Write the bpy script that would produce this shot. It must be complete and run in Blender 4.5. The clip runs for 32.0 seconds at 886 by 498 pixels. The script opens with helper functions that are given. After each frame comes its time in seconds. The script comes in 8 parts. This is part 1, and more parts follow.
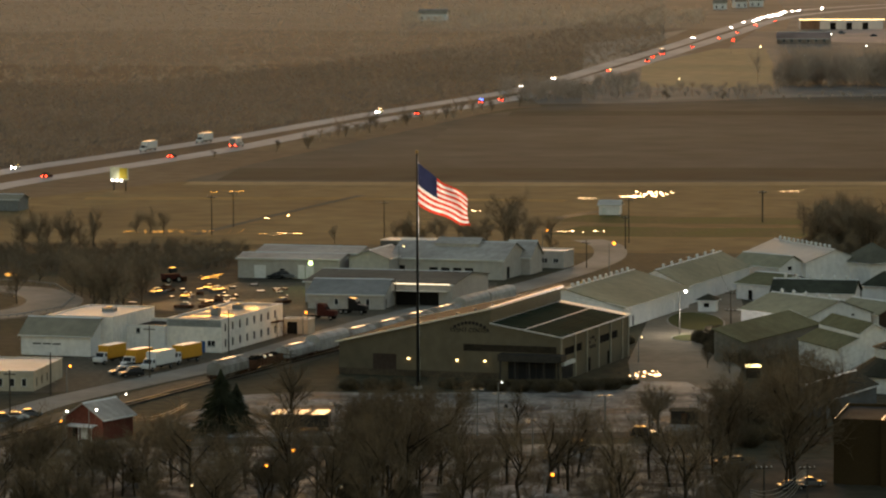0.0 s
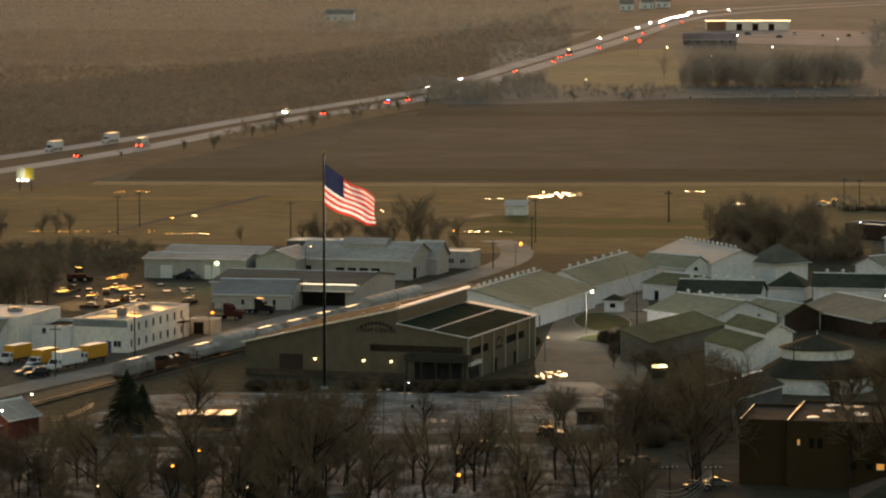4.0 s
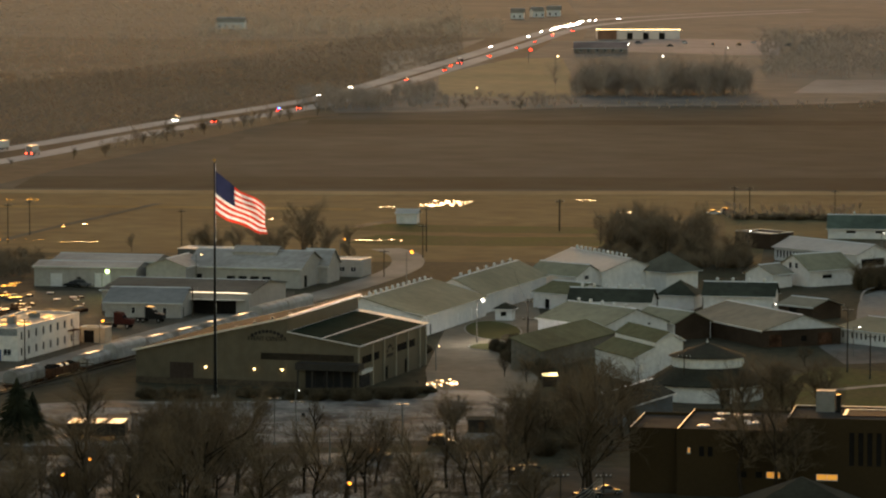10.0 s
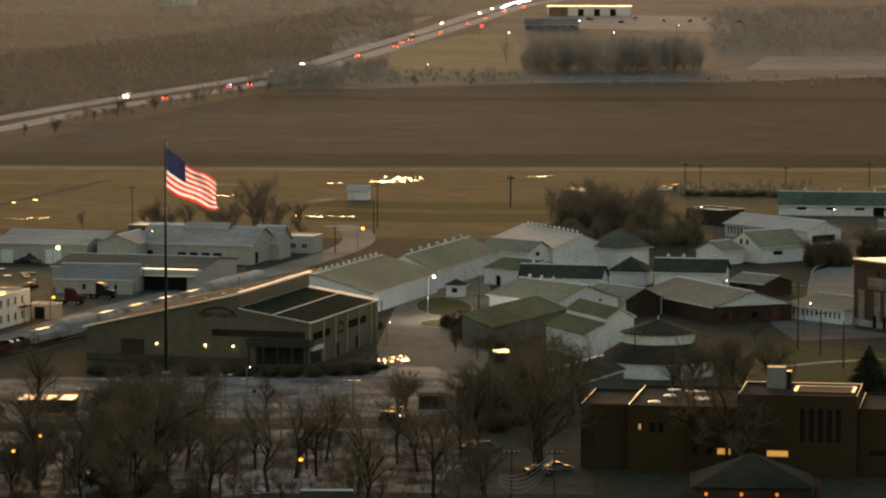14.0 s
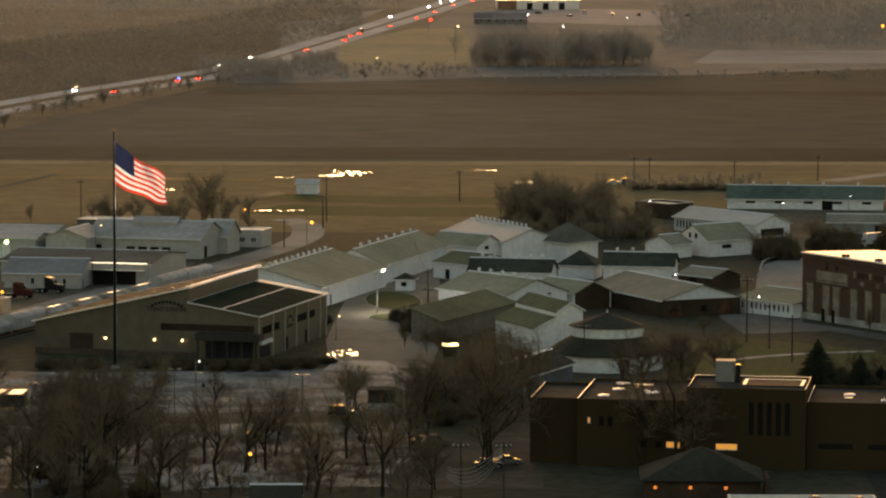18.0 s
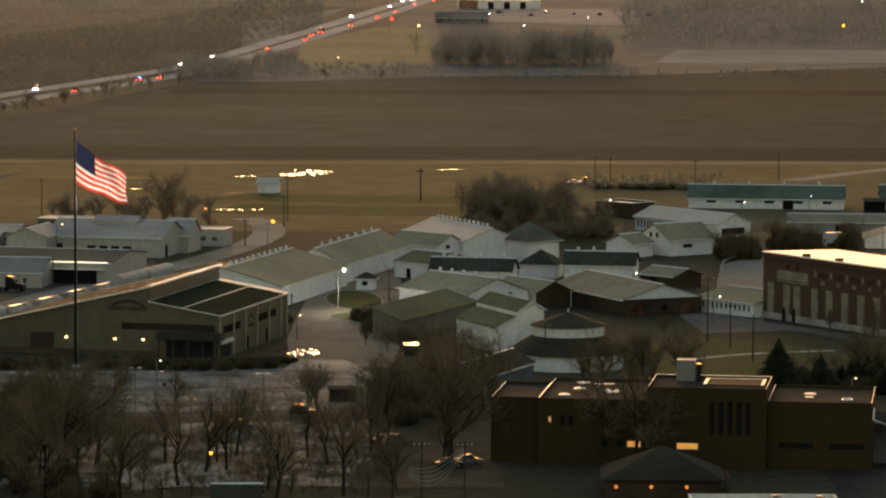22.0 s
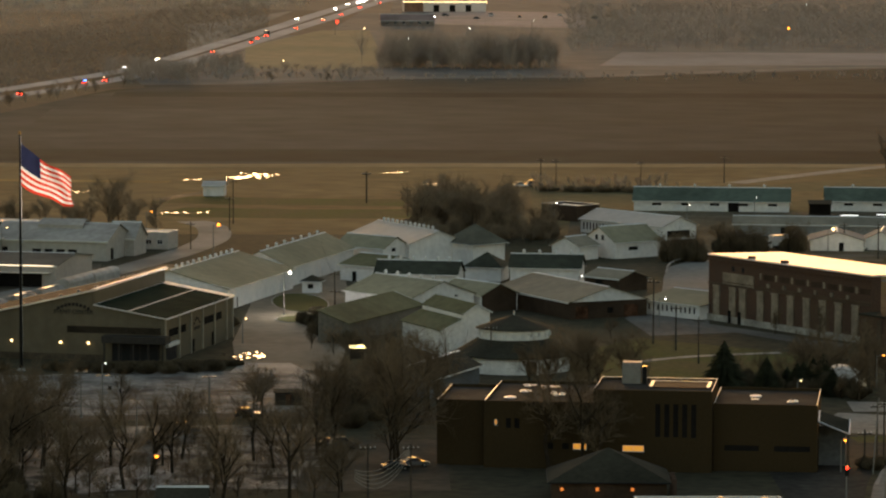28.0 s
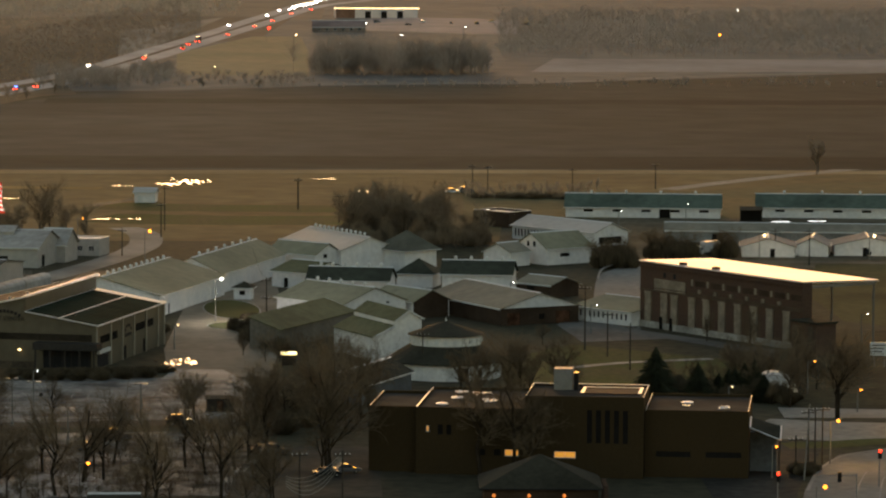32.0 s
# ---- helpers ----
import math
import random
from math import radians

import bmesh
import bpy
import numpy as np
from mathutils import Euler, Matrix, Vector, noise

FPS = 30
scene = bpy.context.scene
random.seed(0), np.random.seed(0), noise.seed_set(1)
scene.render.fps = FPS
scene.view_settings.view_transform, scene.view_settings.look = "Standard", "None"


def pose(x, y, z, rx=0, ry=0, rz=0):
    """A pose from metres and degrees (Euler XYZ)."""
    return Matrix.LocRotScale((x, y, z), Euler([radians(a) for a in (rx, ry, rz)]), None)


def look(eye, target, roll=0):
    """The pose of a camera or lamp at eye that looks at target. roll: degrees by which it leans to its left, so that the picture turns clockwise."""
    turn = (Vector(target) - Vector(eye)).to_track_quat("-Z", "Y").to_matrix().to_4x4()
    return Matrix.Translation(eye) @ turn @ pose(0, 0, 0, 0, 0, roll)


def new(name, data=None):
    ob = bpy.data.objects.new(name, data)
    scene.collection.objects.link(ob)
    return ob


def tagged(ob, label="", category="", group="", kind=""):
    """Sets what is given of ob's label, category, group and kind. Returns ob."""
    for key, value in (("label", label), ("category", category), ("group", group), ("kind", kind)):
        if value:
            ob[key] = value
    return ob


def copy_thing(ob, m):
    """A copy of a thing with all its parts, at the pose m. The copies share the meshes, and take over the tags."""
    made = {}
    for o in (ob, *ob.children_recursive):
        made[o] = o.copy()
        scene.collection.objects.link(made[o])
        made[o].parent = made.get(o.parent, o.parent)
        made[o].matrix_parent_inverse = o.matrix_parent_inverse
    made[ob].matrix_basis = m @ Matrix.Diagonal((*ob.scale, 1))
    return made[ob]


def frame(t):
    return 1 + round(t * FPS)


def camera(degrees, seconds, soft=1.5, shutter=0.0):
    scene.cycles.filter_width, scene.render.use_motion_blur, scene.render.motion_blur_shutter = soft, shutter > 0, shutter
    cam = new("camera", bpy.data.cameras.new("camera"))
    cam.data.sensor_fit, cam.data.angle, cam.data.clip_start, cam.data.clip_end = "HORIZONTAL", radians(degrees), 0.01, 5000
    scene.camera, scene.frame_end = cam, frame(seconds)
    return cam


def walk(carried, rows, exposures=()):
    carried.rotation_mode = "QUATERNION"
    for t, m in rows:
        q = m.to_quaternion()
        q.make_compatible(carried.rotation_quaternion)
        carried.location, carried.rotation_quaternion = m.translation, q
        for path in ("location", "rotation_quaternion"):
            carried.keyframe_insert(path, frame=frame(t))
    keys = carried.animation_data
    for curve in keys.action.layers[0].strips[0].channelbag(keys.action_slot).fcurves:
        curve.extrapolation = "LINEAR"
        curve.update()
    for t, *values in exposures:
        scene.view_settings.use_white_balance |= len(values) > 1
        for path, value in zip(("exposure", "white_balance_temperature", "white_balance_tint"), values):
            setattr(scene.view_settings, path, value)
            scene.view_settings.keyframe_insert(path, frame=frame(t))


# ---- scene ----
# camera: a drone that hovers 92 m up and pans slowly to the right, long lens
cam = camera(12.604, 32.0, soft=2.2)
EYE = 92.0
ROWS = [
    (0, 0.0000, -5.0307, 0.2800),
    (0.5, -0.1315, -5.0234, 0.2477),
    (1, -0.2898, -5.0168, 0.2563),
    (1.5, -0.4153, -5.0148, 0.2360),
    (2, -0.5474, -4.9935, 0.1631),
    (2.5, -0.7283, -4.9922, 0.1424),
    (3, -0.9448, -5.0091, 0.1624),
    (3.5, -1.1309, -5.0211, 0.1355),
    (4, -1.3239, -5.0310, 0.1112),
    (4.5, -1.4949, -5.0277, 0.1358),
    (6.5, -2.0237, -4.9746, 0.1006),
    (7, -2.1704, -4.9801, 0.0426),
    (7.5, -2.2939, -4.9744, 0.0472),
    (8, -2.4247, -4.9664, -0.0094),
    (8.5, -2.5370, -4.9487, -0.0441),
    (9, -2.6593, -4.9291, -0.0102),
    (9.5, -2.7736, -4.9229, -0.0500),
    (10, -2.8726, -4.9127, -0.0556),
    (10.5, -2.9839, -4.9385, -0.0265),
    (11, -3.0684, -5.0639, -0.0837),
    (11.5, -3.1265, -5.1598, -0.0991),
    (12, -3.2021, -5.1766, -0.0820),
    (12.5, -3.3037, -5.2224, -0.0353),
    (13, -3.3982, -5.2361, -0.0697),
    (13.5, -3.4936, -5.2452, -0.0940),
    (14, -3.5678, -5.2485, -0.1256),
    (14.5, -3.6462, -5.2669, -0.1429),
    (16.5, -3.9672, -5.3092, -0.1094),
    (17, -4.0994, -5.3088, -0.1320),
    (17.5, -4.2155, -5.3127, -0.1278),
    (18, -4.2973, -5.3348, -0.1321),
    (18.5, -4.3760, -5.3269, -0.1054),
    (19, -4.4418, -5.3310, -0.1425),
    (19.5, -4.5121, -5.3428, -0.1921),
    (20, -4.5907, -5.3322, -0.1701),
    (20.5, -4.6559, -5.3218, -0.1190),
    (21, -4.7232, -5.3331, -0.1555),
    (21.5, -4.7832, -5.3442, -0.1715),
    (22, -4.8482, -5.3439, -0.2146),
    (22.5, -4.9074, -5.3483, -0.1637),
    (23, -4.9645, -5.3283, -0.2165),
    (23.5, -5.0218, -5.3120, -0.2188),
    (24, -5.0951, -5.3084, -0.1807),
    (24.5, -5.1528, -5.3059, -0.2370),
    (25, -5.2119, -5.3070, -0.1928),
    (25.5, -5.2689, -5.2941, -0.2320),
    (27.5, -5.5504, -5.2936, -0.2068),
    (28, -5.6257, -5.3012, -0.2180),
    (28.5, -5.7484, -5.2810, -0.2385),
    (29, -5.8879, -5.2743, -0.1873),
    (29.5, -5.9883, -5.2624, -0.2276),
    (30, -6.0813, -5.2568, -0.2039),
    (30.5, -6.1775, -5.2573, -0.2174),
    (31, -6.3060, -5.2540, -0.1644),
    (31.5, -6.4448, -5.2336, -0.2353),
    (32, -6.5986, -5.2056, -0.2851),
]
walk(cam, [(t, pose(0, 0, EYE, 90 + pitch, roll, yaw)) for t, yaw, pitch, roll in ROWS], [(0.0, 0.12, 6620, 10), (13.0, 0.12, 6560, 10), (25.0, 0.08, 6510, 10), (32.0, 0.06, 6470, 10)])

# ---- light: dusk, the sun low behind haze ahead of the camera ----
SUN_EL, SUN_AZ = 2.0, 2.0
world = bpy.data.worlds.new("dusk")
scene.world = world
world.use_nodes = True
wn = world.node_tree
sky = wn.nodes.new("ShaderNodeTexSky")
sky.sky_type = "NISHITA"
sky.sun_disc = False
sky.sun_elevation, sky.sun_rotation = radians(SUN_EL), radians(SUN_AZ)
sky.air_density, sky.dust_density, sky.ozone_density = 1.0, 2.0, 0.75
back = wn.nodes["Background"]
back.inputs["Strength"].default_value = 0.46
wn.links.new(sky.outputs["Color"], back.inputs["Color"])
sun_data = bpy.data.lights.new("sun", "SUN")
sun_data.energy, sun_data.angle, sun_data.color = 0.6, radians(10), (1.0, 0.72, 0.42)
sun = new("sun", sun_data)
sun.matrix_basis = look((0, 0, 500), (-500 * math.sin(radians(SUN_AZ)), -500 * math.cos(radians(SUN_AZ)), 500 - 500 * math.tan(radians(SUN_EL))))

# ---- materials ----
MATS = {}


def mat(name, col, rough=0.7, metal=0.0, var=0.25, big=0.08, fine=1.5, bump=0.0, ribs=0.0, rib_dir="X", tint=0.0, wet=0.0, col2=None, coat=0.0, spec=None):
    """A procedural surface: two scales of noise on the colour, relief, ribs, wet patches."""
    if name in MATS:
        return MATS[name]
    m = bpy.data.materials.new(name)
    m.use_nodes = True
    t = m.node_tree
    n, l = t.nodes, t.links
    b = n["Principled BSDF"]
    b.inputs["Metallic"].default_value = metal
    b.inputs["Coat Weight"].default_value = coat
    b.inputs["Specular IOR Level"].default_value = spec if spec is not None else (0.02 if rough >= 0.9 else 0.06 if rough >= 0.7 else 0.12)
    co = n.new("ShaderNodeTexCoord")
    out = co.outputs["Object"]
    a = n.new("ShaderNodeTexNoise")
    a.inputs["Scale"].default_value, a.inputs["Detail"].default_value = big, 4.0
    f = n.new("ShaderNodeTexNoise")
    f.inputs["Scale"].default_value, f.inputs["Detail"].default_value = fine, 5.0
    for node in (a, f):
        l.new(out, node.inputs["Vector"])
    mix = n.new("ShaderNodeMix")
    mix.data_type = "RGBA"
    c2 = col2 or tuple(max(0.0, c * (1 - 1.6 * var)) for c in col)
    mix.inputs["A"].default_value = (*col, 1)
    mix.inputs["B"].default_value = (*c2, 1)
    ramp = n.new("ShaderNodeMapRange")
    ramp.inputs["From Min"].default_value, ramp.inputs["From Max"].default_value = 0.38, 0.66
    l.new(a.outputs["Fac"], ramp.inputs["Value"])
    l.new(ramp.outputs["Result"], mix.inputs["Factor"])
    ml = n.new("ShaderNodeMapRange")
    ml.inputs["From Min"].default_value, ml.inputs["From Max"].default_value = 0.3, 0.7
    ml.inputs["To Min"].default_value, ml.inputs["To Max"].default_value = 1 - var, 1 + var * 0.6
    l.new(f.outputs["Fac"], ml.inputs["Value"])
    sc = n.new("ShaderNodeVectorMath")
    sc.operation = "SCALE"
    l.new(mix.outputs["Result"], sc.inputs[0])
    last = ml.outputs["Result"]
    if tint:
        oi = n.new("ShaderNodeObjectInfo")
        tr = n.new("ShaderNodeMapRange")
        tr.inputs["To Min"].default_value, tr.inputs["To Max"].default_value = 1 - tint, 1 + tint
        l.new(oi.outputs["Random"], tr.inputs["Value"])
        mu = n.new("ShaderNodeMath")
        mu.operation = "MULTIPLY"
        l.new(tr.outputs["Result"], mu.inputs[0])
        l.new(last, mu.inputs[1])
        last = mu.outputs["Value"]
    l.new(last, sc.inputs["Scale"])
    l.new(sc.outputs["Vector"], b.inputs["Base Color"])
    rr = n.new("ShaderNodeMapRange")
    rr.inputs["From Min"].default_value, rr.inputs["From Max"].default_value = (0.45, 0.62) if wet else (0.3, 0.7)
    rr.inputs["To Min"].default_value, rr.inputs["To Max"].default_value = rough, (max(0.04, rough - wet) if wet else min(1.0, rough + 0.12))
    l.new(a.outputs["Fac"] if wet else f.outputs["Fac"], rr.inputs["Value"])
    l.new(rr.outputs["Result"], b.inputs["Roughness"])
    if ribs or bump:
        bp = n.new("ShaderNodeBump")
        bp.inputs["Strength"].default_value = max(bump, 0.4 if ribs else 0)
        bp.inputs["Distance"].default_value = 0.05
        src = f.outputs["Fac"]
        if ribs:
            w = n.new("ShaderNodeTexWave")
            w.bands_direction = rib_dir
            w.inputs["Scale"].default_value = 0.314 / ribs
            l.new(out, w.inputs["Vector"])
            src = w.outputs["Fac"]
        l.new(src, bp.inputs["Height"])
        l.new(bp.outputs["Normal"], b.inputs["Normal"])
    MATS[name] = m
    return m


def glow(name, col, strength):
    if name in MATS:
        return MATS[name]
    m = bpy.data.materials.new(name)
    m.use_nodes = True
    b = m.node_tree.nodes["Principled BSDF"]
    b.inputs["Base Color"].default_value = (*col, 1)
    b.inputs["Emission Color"].default_value = (*col, 1)
    b.inputs["Emission Strength"].default_value = strength
    MATS[name] = m
    return m


GROUND = mat("ground_turf", (0.077, 0.067, 0.045), 0.95, var=0.35, big=0.02, fine=0.4, col2=(0.056, 0.053, 0.032), spec=0.05)
TAN = mat("dormant_grass", (0.172, 0.132, 0.066), 0.9, var=0.34, big=0.016, fine=0.1, col2=(0.122, 0.095, 0.05), spec=0.05)
SOIL = mat("ploughed_soil", (0.094, 0.0945, 0.0815), 0.95, var=0.25, big=0.008, fine=0.05, col2=(0.08, 0.08, 0.068), spec=0.02)
SOIL_G = mat("greenish_stubble_soil", (0.103, 0.106, 0.09), 0.95, var=0.25, big=0.006, fine=0.04, col2=(0.088, 0.088, 0.073), spec=0.02)
SOIL_D = mat("wet_dark_soil", (0.063, 0.0645, 0.052), 0.95, var=0.25, big=0.01, fine=0.05, col2=(0.054, 0.054, 0.043), spec=0.015)


def darker_east(m):
    """The soil of the plain darkens slowly towards the east."""
    n, l = m.node_tree.nodes, m.node_tree.links
    b = n["Principled BSDF"]
    src = b.inputs["Base Color"].links[0].from_socket
    sep = n.new("ShaderNodeSeparateXYZ")
    l.new(n.new("ShaderNodeNewGeometry").outputs["Position"], sep.inputs[0])
    mr = n.new("ShaderNodeMapRange")
    mr.inputs["From Min"].default_value, mr.inputs["From Max"].default_value = 90, 300
    mr.inputs["To Min"].default_value, mr.inputs["To Max"].default_value = 1.0, 0.74
    l.new(sep.outputs["X"], mr.inputs["Value"])
    sc = n.new("ShaderNodeVectorMath")
    sc.operation = "SCALE"
    l.new(src, sc.inputs[0])
    l.new(mr.outputs["Result"], sc.inputs["Scale"])
    l.new(sc.outputs["Vector"], b.inputs["Base Color"])


for m in (SOIL, SOIL_G, SOIL_D):
    darker_east(m)
LAWN = mat("short_lawn", (0.076, 0.086, 0.026), 0.95, var=0.3, big=0.05, fine=0.7, col2=(0.09, 0.08, 0.036), spec=0.05)
# sky sheen on wet paving is put into the pale tones of these two
LITTER = mat("mud_and_wet_sheen_paving", (0.046, 0.042, 0.035), 0.9, var=0.45, big=0.12, fine=1.1, wet=0.25, spec=0.02, col2=(0.34, 0.31, 0.27))
WETLOT = mat("wet_sheen_parking_asphalt", (0.31, 0.284, 0.252), 0.9, var=0.4, big=0.1, fine=0.7, wet=0.2, spec=0.02, col2=(0.066, 0.064, 0.062))
ASPHALT = mat("damp_asphalt", (0.1133, 0.095, 0.0693), 0.92, var=0.3, big=0.06, fine=0.5, spec=0.04, col2=(0.0515, 0.047, 0.0396))
GRAVEL = mat("grey_gravel", (0.1236, 0.105, 0.0765), 0.85, var=0.3, big=0.07, fine=0.8, wet=0.25, spec=0.03, col2=(0.0927, 0.08, 0.0585))
CONCRETE = mat("pale_concrete", (0.33, 0.31, 0.28), 0.7, var=0.2, big=0.1, fine=1.0)
HIGHWAY = mat("worn_highway", (0.42, 0.405, 0.4), 0.85, var=0.15, big=0.02, fine=0.2)
WATER = mat("standing_water", (0.03, 0.03, 0.028), 0.03, var=0.1, big=0.3, fine=1.0, spec=0.06)
WHITE = mat("white_metal_siding", (0.8, 0.775, 0.76), 0.55, var=0.12, big=0.12, fine=0.9, ribs=0.4, col2=(0.66, 0.66, 0.67))
WHITE_B = mat("white_painted_boards", (0.83, 0.81, 0.77), 0.6, var=0.15, big=0.15, fine=1.2, ribs=0.25, rib_dir="Z", col2=(0.66, 0.66, 0.65))
PLASTER = mat("white_painted_block", (0.84, 0.785, 0.725), 0.65, var=0.15, big=0.15, fine=1.0, col2=(0.66, 0.65, 0.63))
CREAM = mat("cream_siding", (0.48, 0.43, 0.34), 0.6, var=0.15, big=0.12, fine=0.9, ribs=0.3)
OLIVE = mat("drab_metal_cladding", (0.142, 0.121, 0.084), 0.55, var=0.15, big=0.06, fine=0.5, ribs=0.5)
TRIM = mat("white_trim", (0.7, 0.7, 0.68), 0.4, var=0.1, big=0.3, fine=2)
ROOF_GG = mat("grey_green_roof", (0.2833, 0.268, 0.1845), 0.75, var=0.18, big=0.06, fine=0.5, ribs=0.6, rib_dir="X", col2=(0.2163, 0.205, 0.1395))
ROOF_DG = mat("dark_green_roof", (0.058, 0.063, 0.047), 0.8, var=0.25, big=0.1, fine=0.6, ribs=0.6)
ROOF_TEAL = mat("teal_metal_roof", (0.118, 0.15, 0.12), 0.9, var=0.2, big=0.08, fine=0.6, ribs=0.6, spec=0.06)
ROOF_LIGHT = mat("whitish_metal_roof", (0.42, 0.388, 0.352), 0.6, var=0.2, big=0.1, fine=0.7, ribs=0.6)
ROOF_PALE = mat("pale_metal_roof", (0.44, 0.43, 0.4), 0.45, var=0.12, big=0.06, fine=0.5, ribs=0.6)
ROOF_SLATE = mat("slate_grey_metal_roof", (0.26, 0.255, 0.245), 0.75, var=0.18, big=0.06, fine=0.5, ribs=0.6)
ROOF_GREY = mat("grey_metal_roof", (0.2781, 0.25, 0.189), 0.75, var=0.18, big=0.06, fine=0.5, ribs=0.6, col2=(0.1854, 0.175, 0.1395))
PALEWET = mat("damp_pale_membrane", (0.6, 0.57, 0.55), 0.5, var=0.12, big=0.1, fine=0.6, spec=0.3, col2=(0.5, 0.47, 0.44))
PATCHY = mat("patchy_wet_roof", (0.33, 0.31, 0.28), 0.75, var=0.2, big=0.16, fine=0.7, wet=0.55, spec=0.12, col2=(0.26, 0.245, 0.22))
WHITE_W = mat("weathered_white_siding", (0.44, 0.412, 0.38), 0.6, var=0.14, big=0.12, fine=0.8, ribs=0.4, col2=(0.39, 0.365, 0.335))
ROOF_OLIVE = mat("olive_brown_roof", (0.1442, 0.145, 0.081), 0.8, var=0.2, big=0.08, fine=0.7, ribs=0.6)
SHINGLE = mat("dark_shingles", (0.052, 0.049, 0.035), 0.8, var=0.25, big=0.1, fine=1.5)
MEMBRANE = mat("wet_white_membrane", (0.86, 0.84, 0.82), 0.36, metal=0.75, var=0.06, big=0.08, fine=0.6, spec=0.4)
DECK = mat("wet_pale_roof_deck", (0.86, 0.86, 1.0), 0.34, metal=0.92, var=0.05, big=0.06, fine=0.5, spec=0.4)
TARROOF = mat("tar_and_gravel_roof", (0.066, 0.06, 0.053), 0.85, var=0.25, big=0.1, fine=0.8, spec=0.02)
GREENTOP = mat("black_green_roof_panel", (0.02, 0.034, 0.023), 0.9, var=0.2, big=0.15, fine=0.6)
BRICK = mat("dark_red_brick", (0.108, 0.068, 0.048), 0.8, var=0.3, big=0.25, fine=3.0, ribs=0.12, rib_dir="Z", col2=(0.1, 0.066, 0.05))
BRICK_S = mat("blackish_brown_brick", (0.052, 0.036, 0.018), 0.95, var=0.12, big=0.1, fine=2.5, bump=0.15, spec=0.05, col2=(0.046, 0.0325, 0.0165))
BRICK_B = mat("brown_brick", (0.075, 0.052, 0.036), 0.85, var=0.25, big=0.15, fine=2.5, ribs=0.12, rib_dir="Z")
BUFF = mat("weathered_buff_stone", (0.3, 0.25, 0.19), 0.8, var=0.2, big=0.3, fine=1.5)
BUFF_D = mat("dull_brown_stone", (0.13, 0.1, 0.072), 0.8, var=0.2, big=0.3, fine=1.5)
PLINTH = mat("pale_plinth_paint", (0.42, 0.4, 0.36), 0.7, var=0.25, big=0.25, fine=1.5)
GLASS = mat("dark_window_glass", (0.03, 0.03, 0.033), 0.12, var=0.1)
DARK = mat("dark_opening", (0.0192, 0.0176, 0.016), 0.9, var=0.2)
RUBBER = mat("black_rubber", (0.015, 0.015, 0.015), 0.85, var=0.2)
STEEL = mat("galvanised_steel", (0.3, 0.3, 0.3), 0.45, metal=0.7, var=0.15)
BLACK = mat("black_paint", (0.015, 0.015, 0.016), 0.35, var=0.15, coat=0.4)
YELLOW = mat("yellow_truck_paint", (0.6, 0.3, 0.03), 0.35, var=0.1, coat=0.3)
WPAINT = mat("white_vehicle_paint", (0.72, 0.72, 0.72), 0.3, var=0.08, coat=0.5)
RED = mat("red_paint", (0.085, 0.026, 0.02), 0.75, var=0.25)
GREYP = mat("grey_vehicle_paint", (0.12, 0.12, 0.125), 0.3, var=0.1, coat=0.6)
BLUE = mat("blue_paint", (0.04, 0.1, 0.25), 0.4, var=0.1)
HOPPER = mat("grey_railcar_paint", (0.37, 0.365, 0.35), 0.65, var=0.25, big=0.3, fine=1.2, col2=(0.22, 0.2, 0.175), tint=0.3)
RAIL = mat("polished_rail_steel", (0.4, 0.35, 0.3), 0.38, metal=0.9, var=0.2)
# lamplight at the street corner is put into this paler asphalt
CORNER = mat("lit_toned_corner_asphalt", (0.3, 0.28, 0.245), 0.85, var=0.25, big=0.06, fine=0.5, wet=0.2, spec=0.04, col2=(0.21, 0.195, 0.17))
STREET = mat("pale_wet_street", (0.29, 0.268, 0.232), 0.85, var=0.2, big=0.05, fine=0.4, spec=0.06)
RUST = mat("rusty_steel", (0.12, 0.06, 0.035), 0.8, var=0.4, big=0.5, fine=3)
POLE = mat("weathered_pole_wood", (0.09, 0.075, 0.06), 0.9, var=0.3, big=0.6, fine=5)
PAINTPOLE = mat("grey_painted_pole", (0.22, 0.21, 0.19), 0.55, var=0.15)
BARK = mat("dark_bark", (0.052, 0.04, 0.028), 0.95, var=0.3, big=0.6, fine=6, tint=0.25)
TWIG = mat("bare_twigs", (0.185, 0.138, 0.088), 0.95, var=0.2, tint=0.3)
# far woods: distance haze is put into these three pale twig colours
TWIG_F = mat("hazed_bare_woods", (0.46, 0.34, 0.245), 0.9, var=0.12, big=0.006, fine=0.05, spec=0.15)
TWIG_P = mat("hazed_far_woods", (0.72, 0.565, 0.42), 0.9, var=0.12, big=0.004, fine=0.05, spec=0.15)
TWIG_E = mat("hazed_grey_brown_woods", (0.48, 0.385, 0.31), 0.9, var=0.15, big=0.01, fine=0.1, spec=0.1)
# twigs and bark of distant trees, with haze put into the colour
TWIG_M = mat("haze_toned_twigs", (0.27, 0.208, 0.142), 0.95, var=0.2, tint=0.2)
BARK_M = mat("haze_toned_bark", (0.12, 0.095, 0.068), 0.95, var=0.2, tint=0.2)
NEEDLE = mat("dark_spruce_needles", (0.05, 0.054, 0.032), 0.9, var=0.35, big=0.5, fine=4, tint=0.2)
HEDGE = mat("dark_hedge_leaves", (0.1438, 0.115, 0.075), 0.9, var=0.35, big=0.5, fine=4, tint=0.2)
FLAG_R = mat("red_bunting", (0.62, 0.05, 0.026), 0.85, var=0.12, big=0.5, fine=2, spec=0.02)
FLAG_W = mat("white_bunting", (0.75, 0.72, 0.68), 0.8, var=0.1, big=0.5, fine=2)
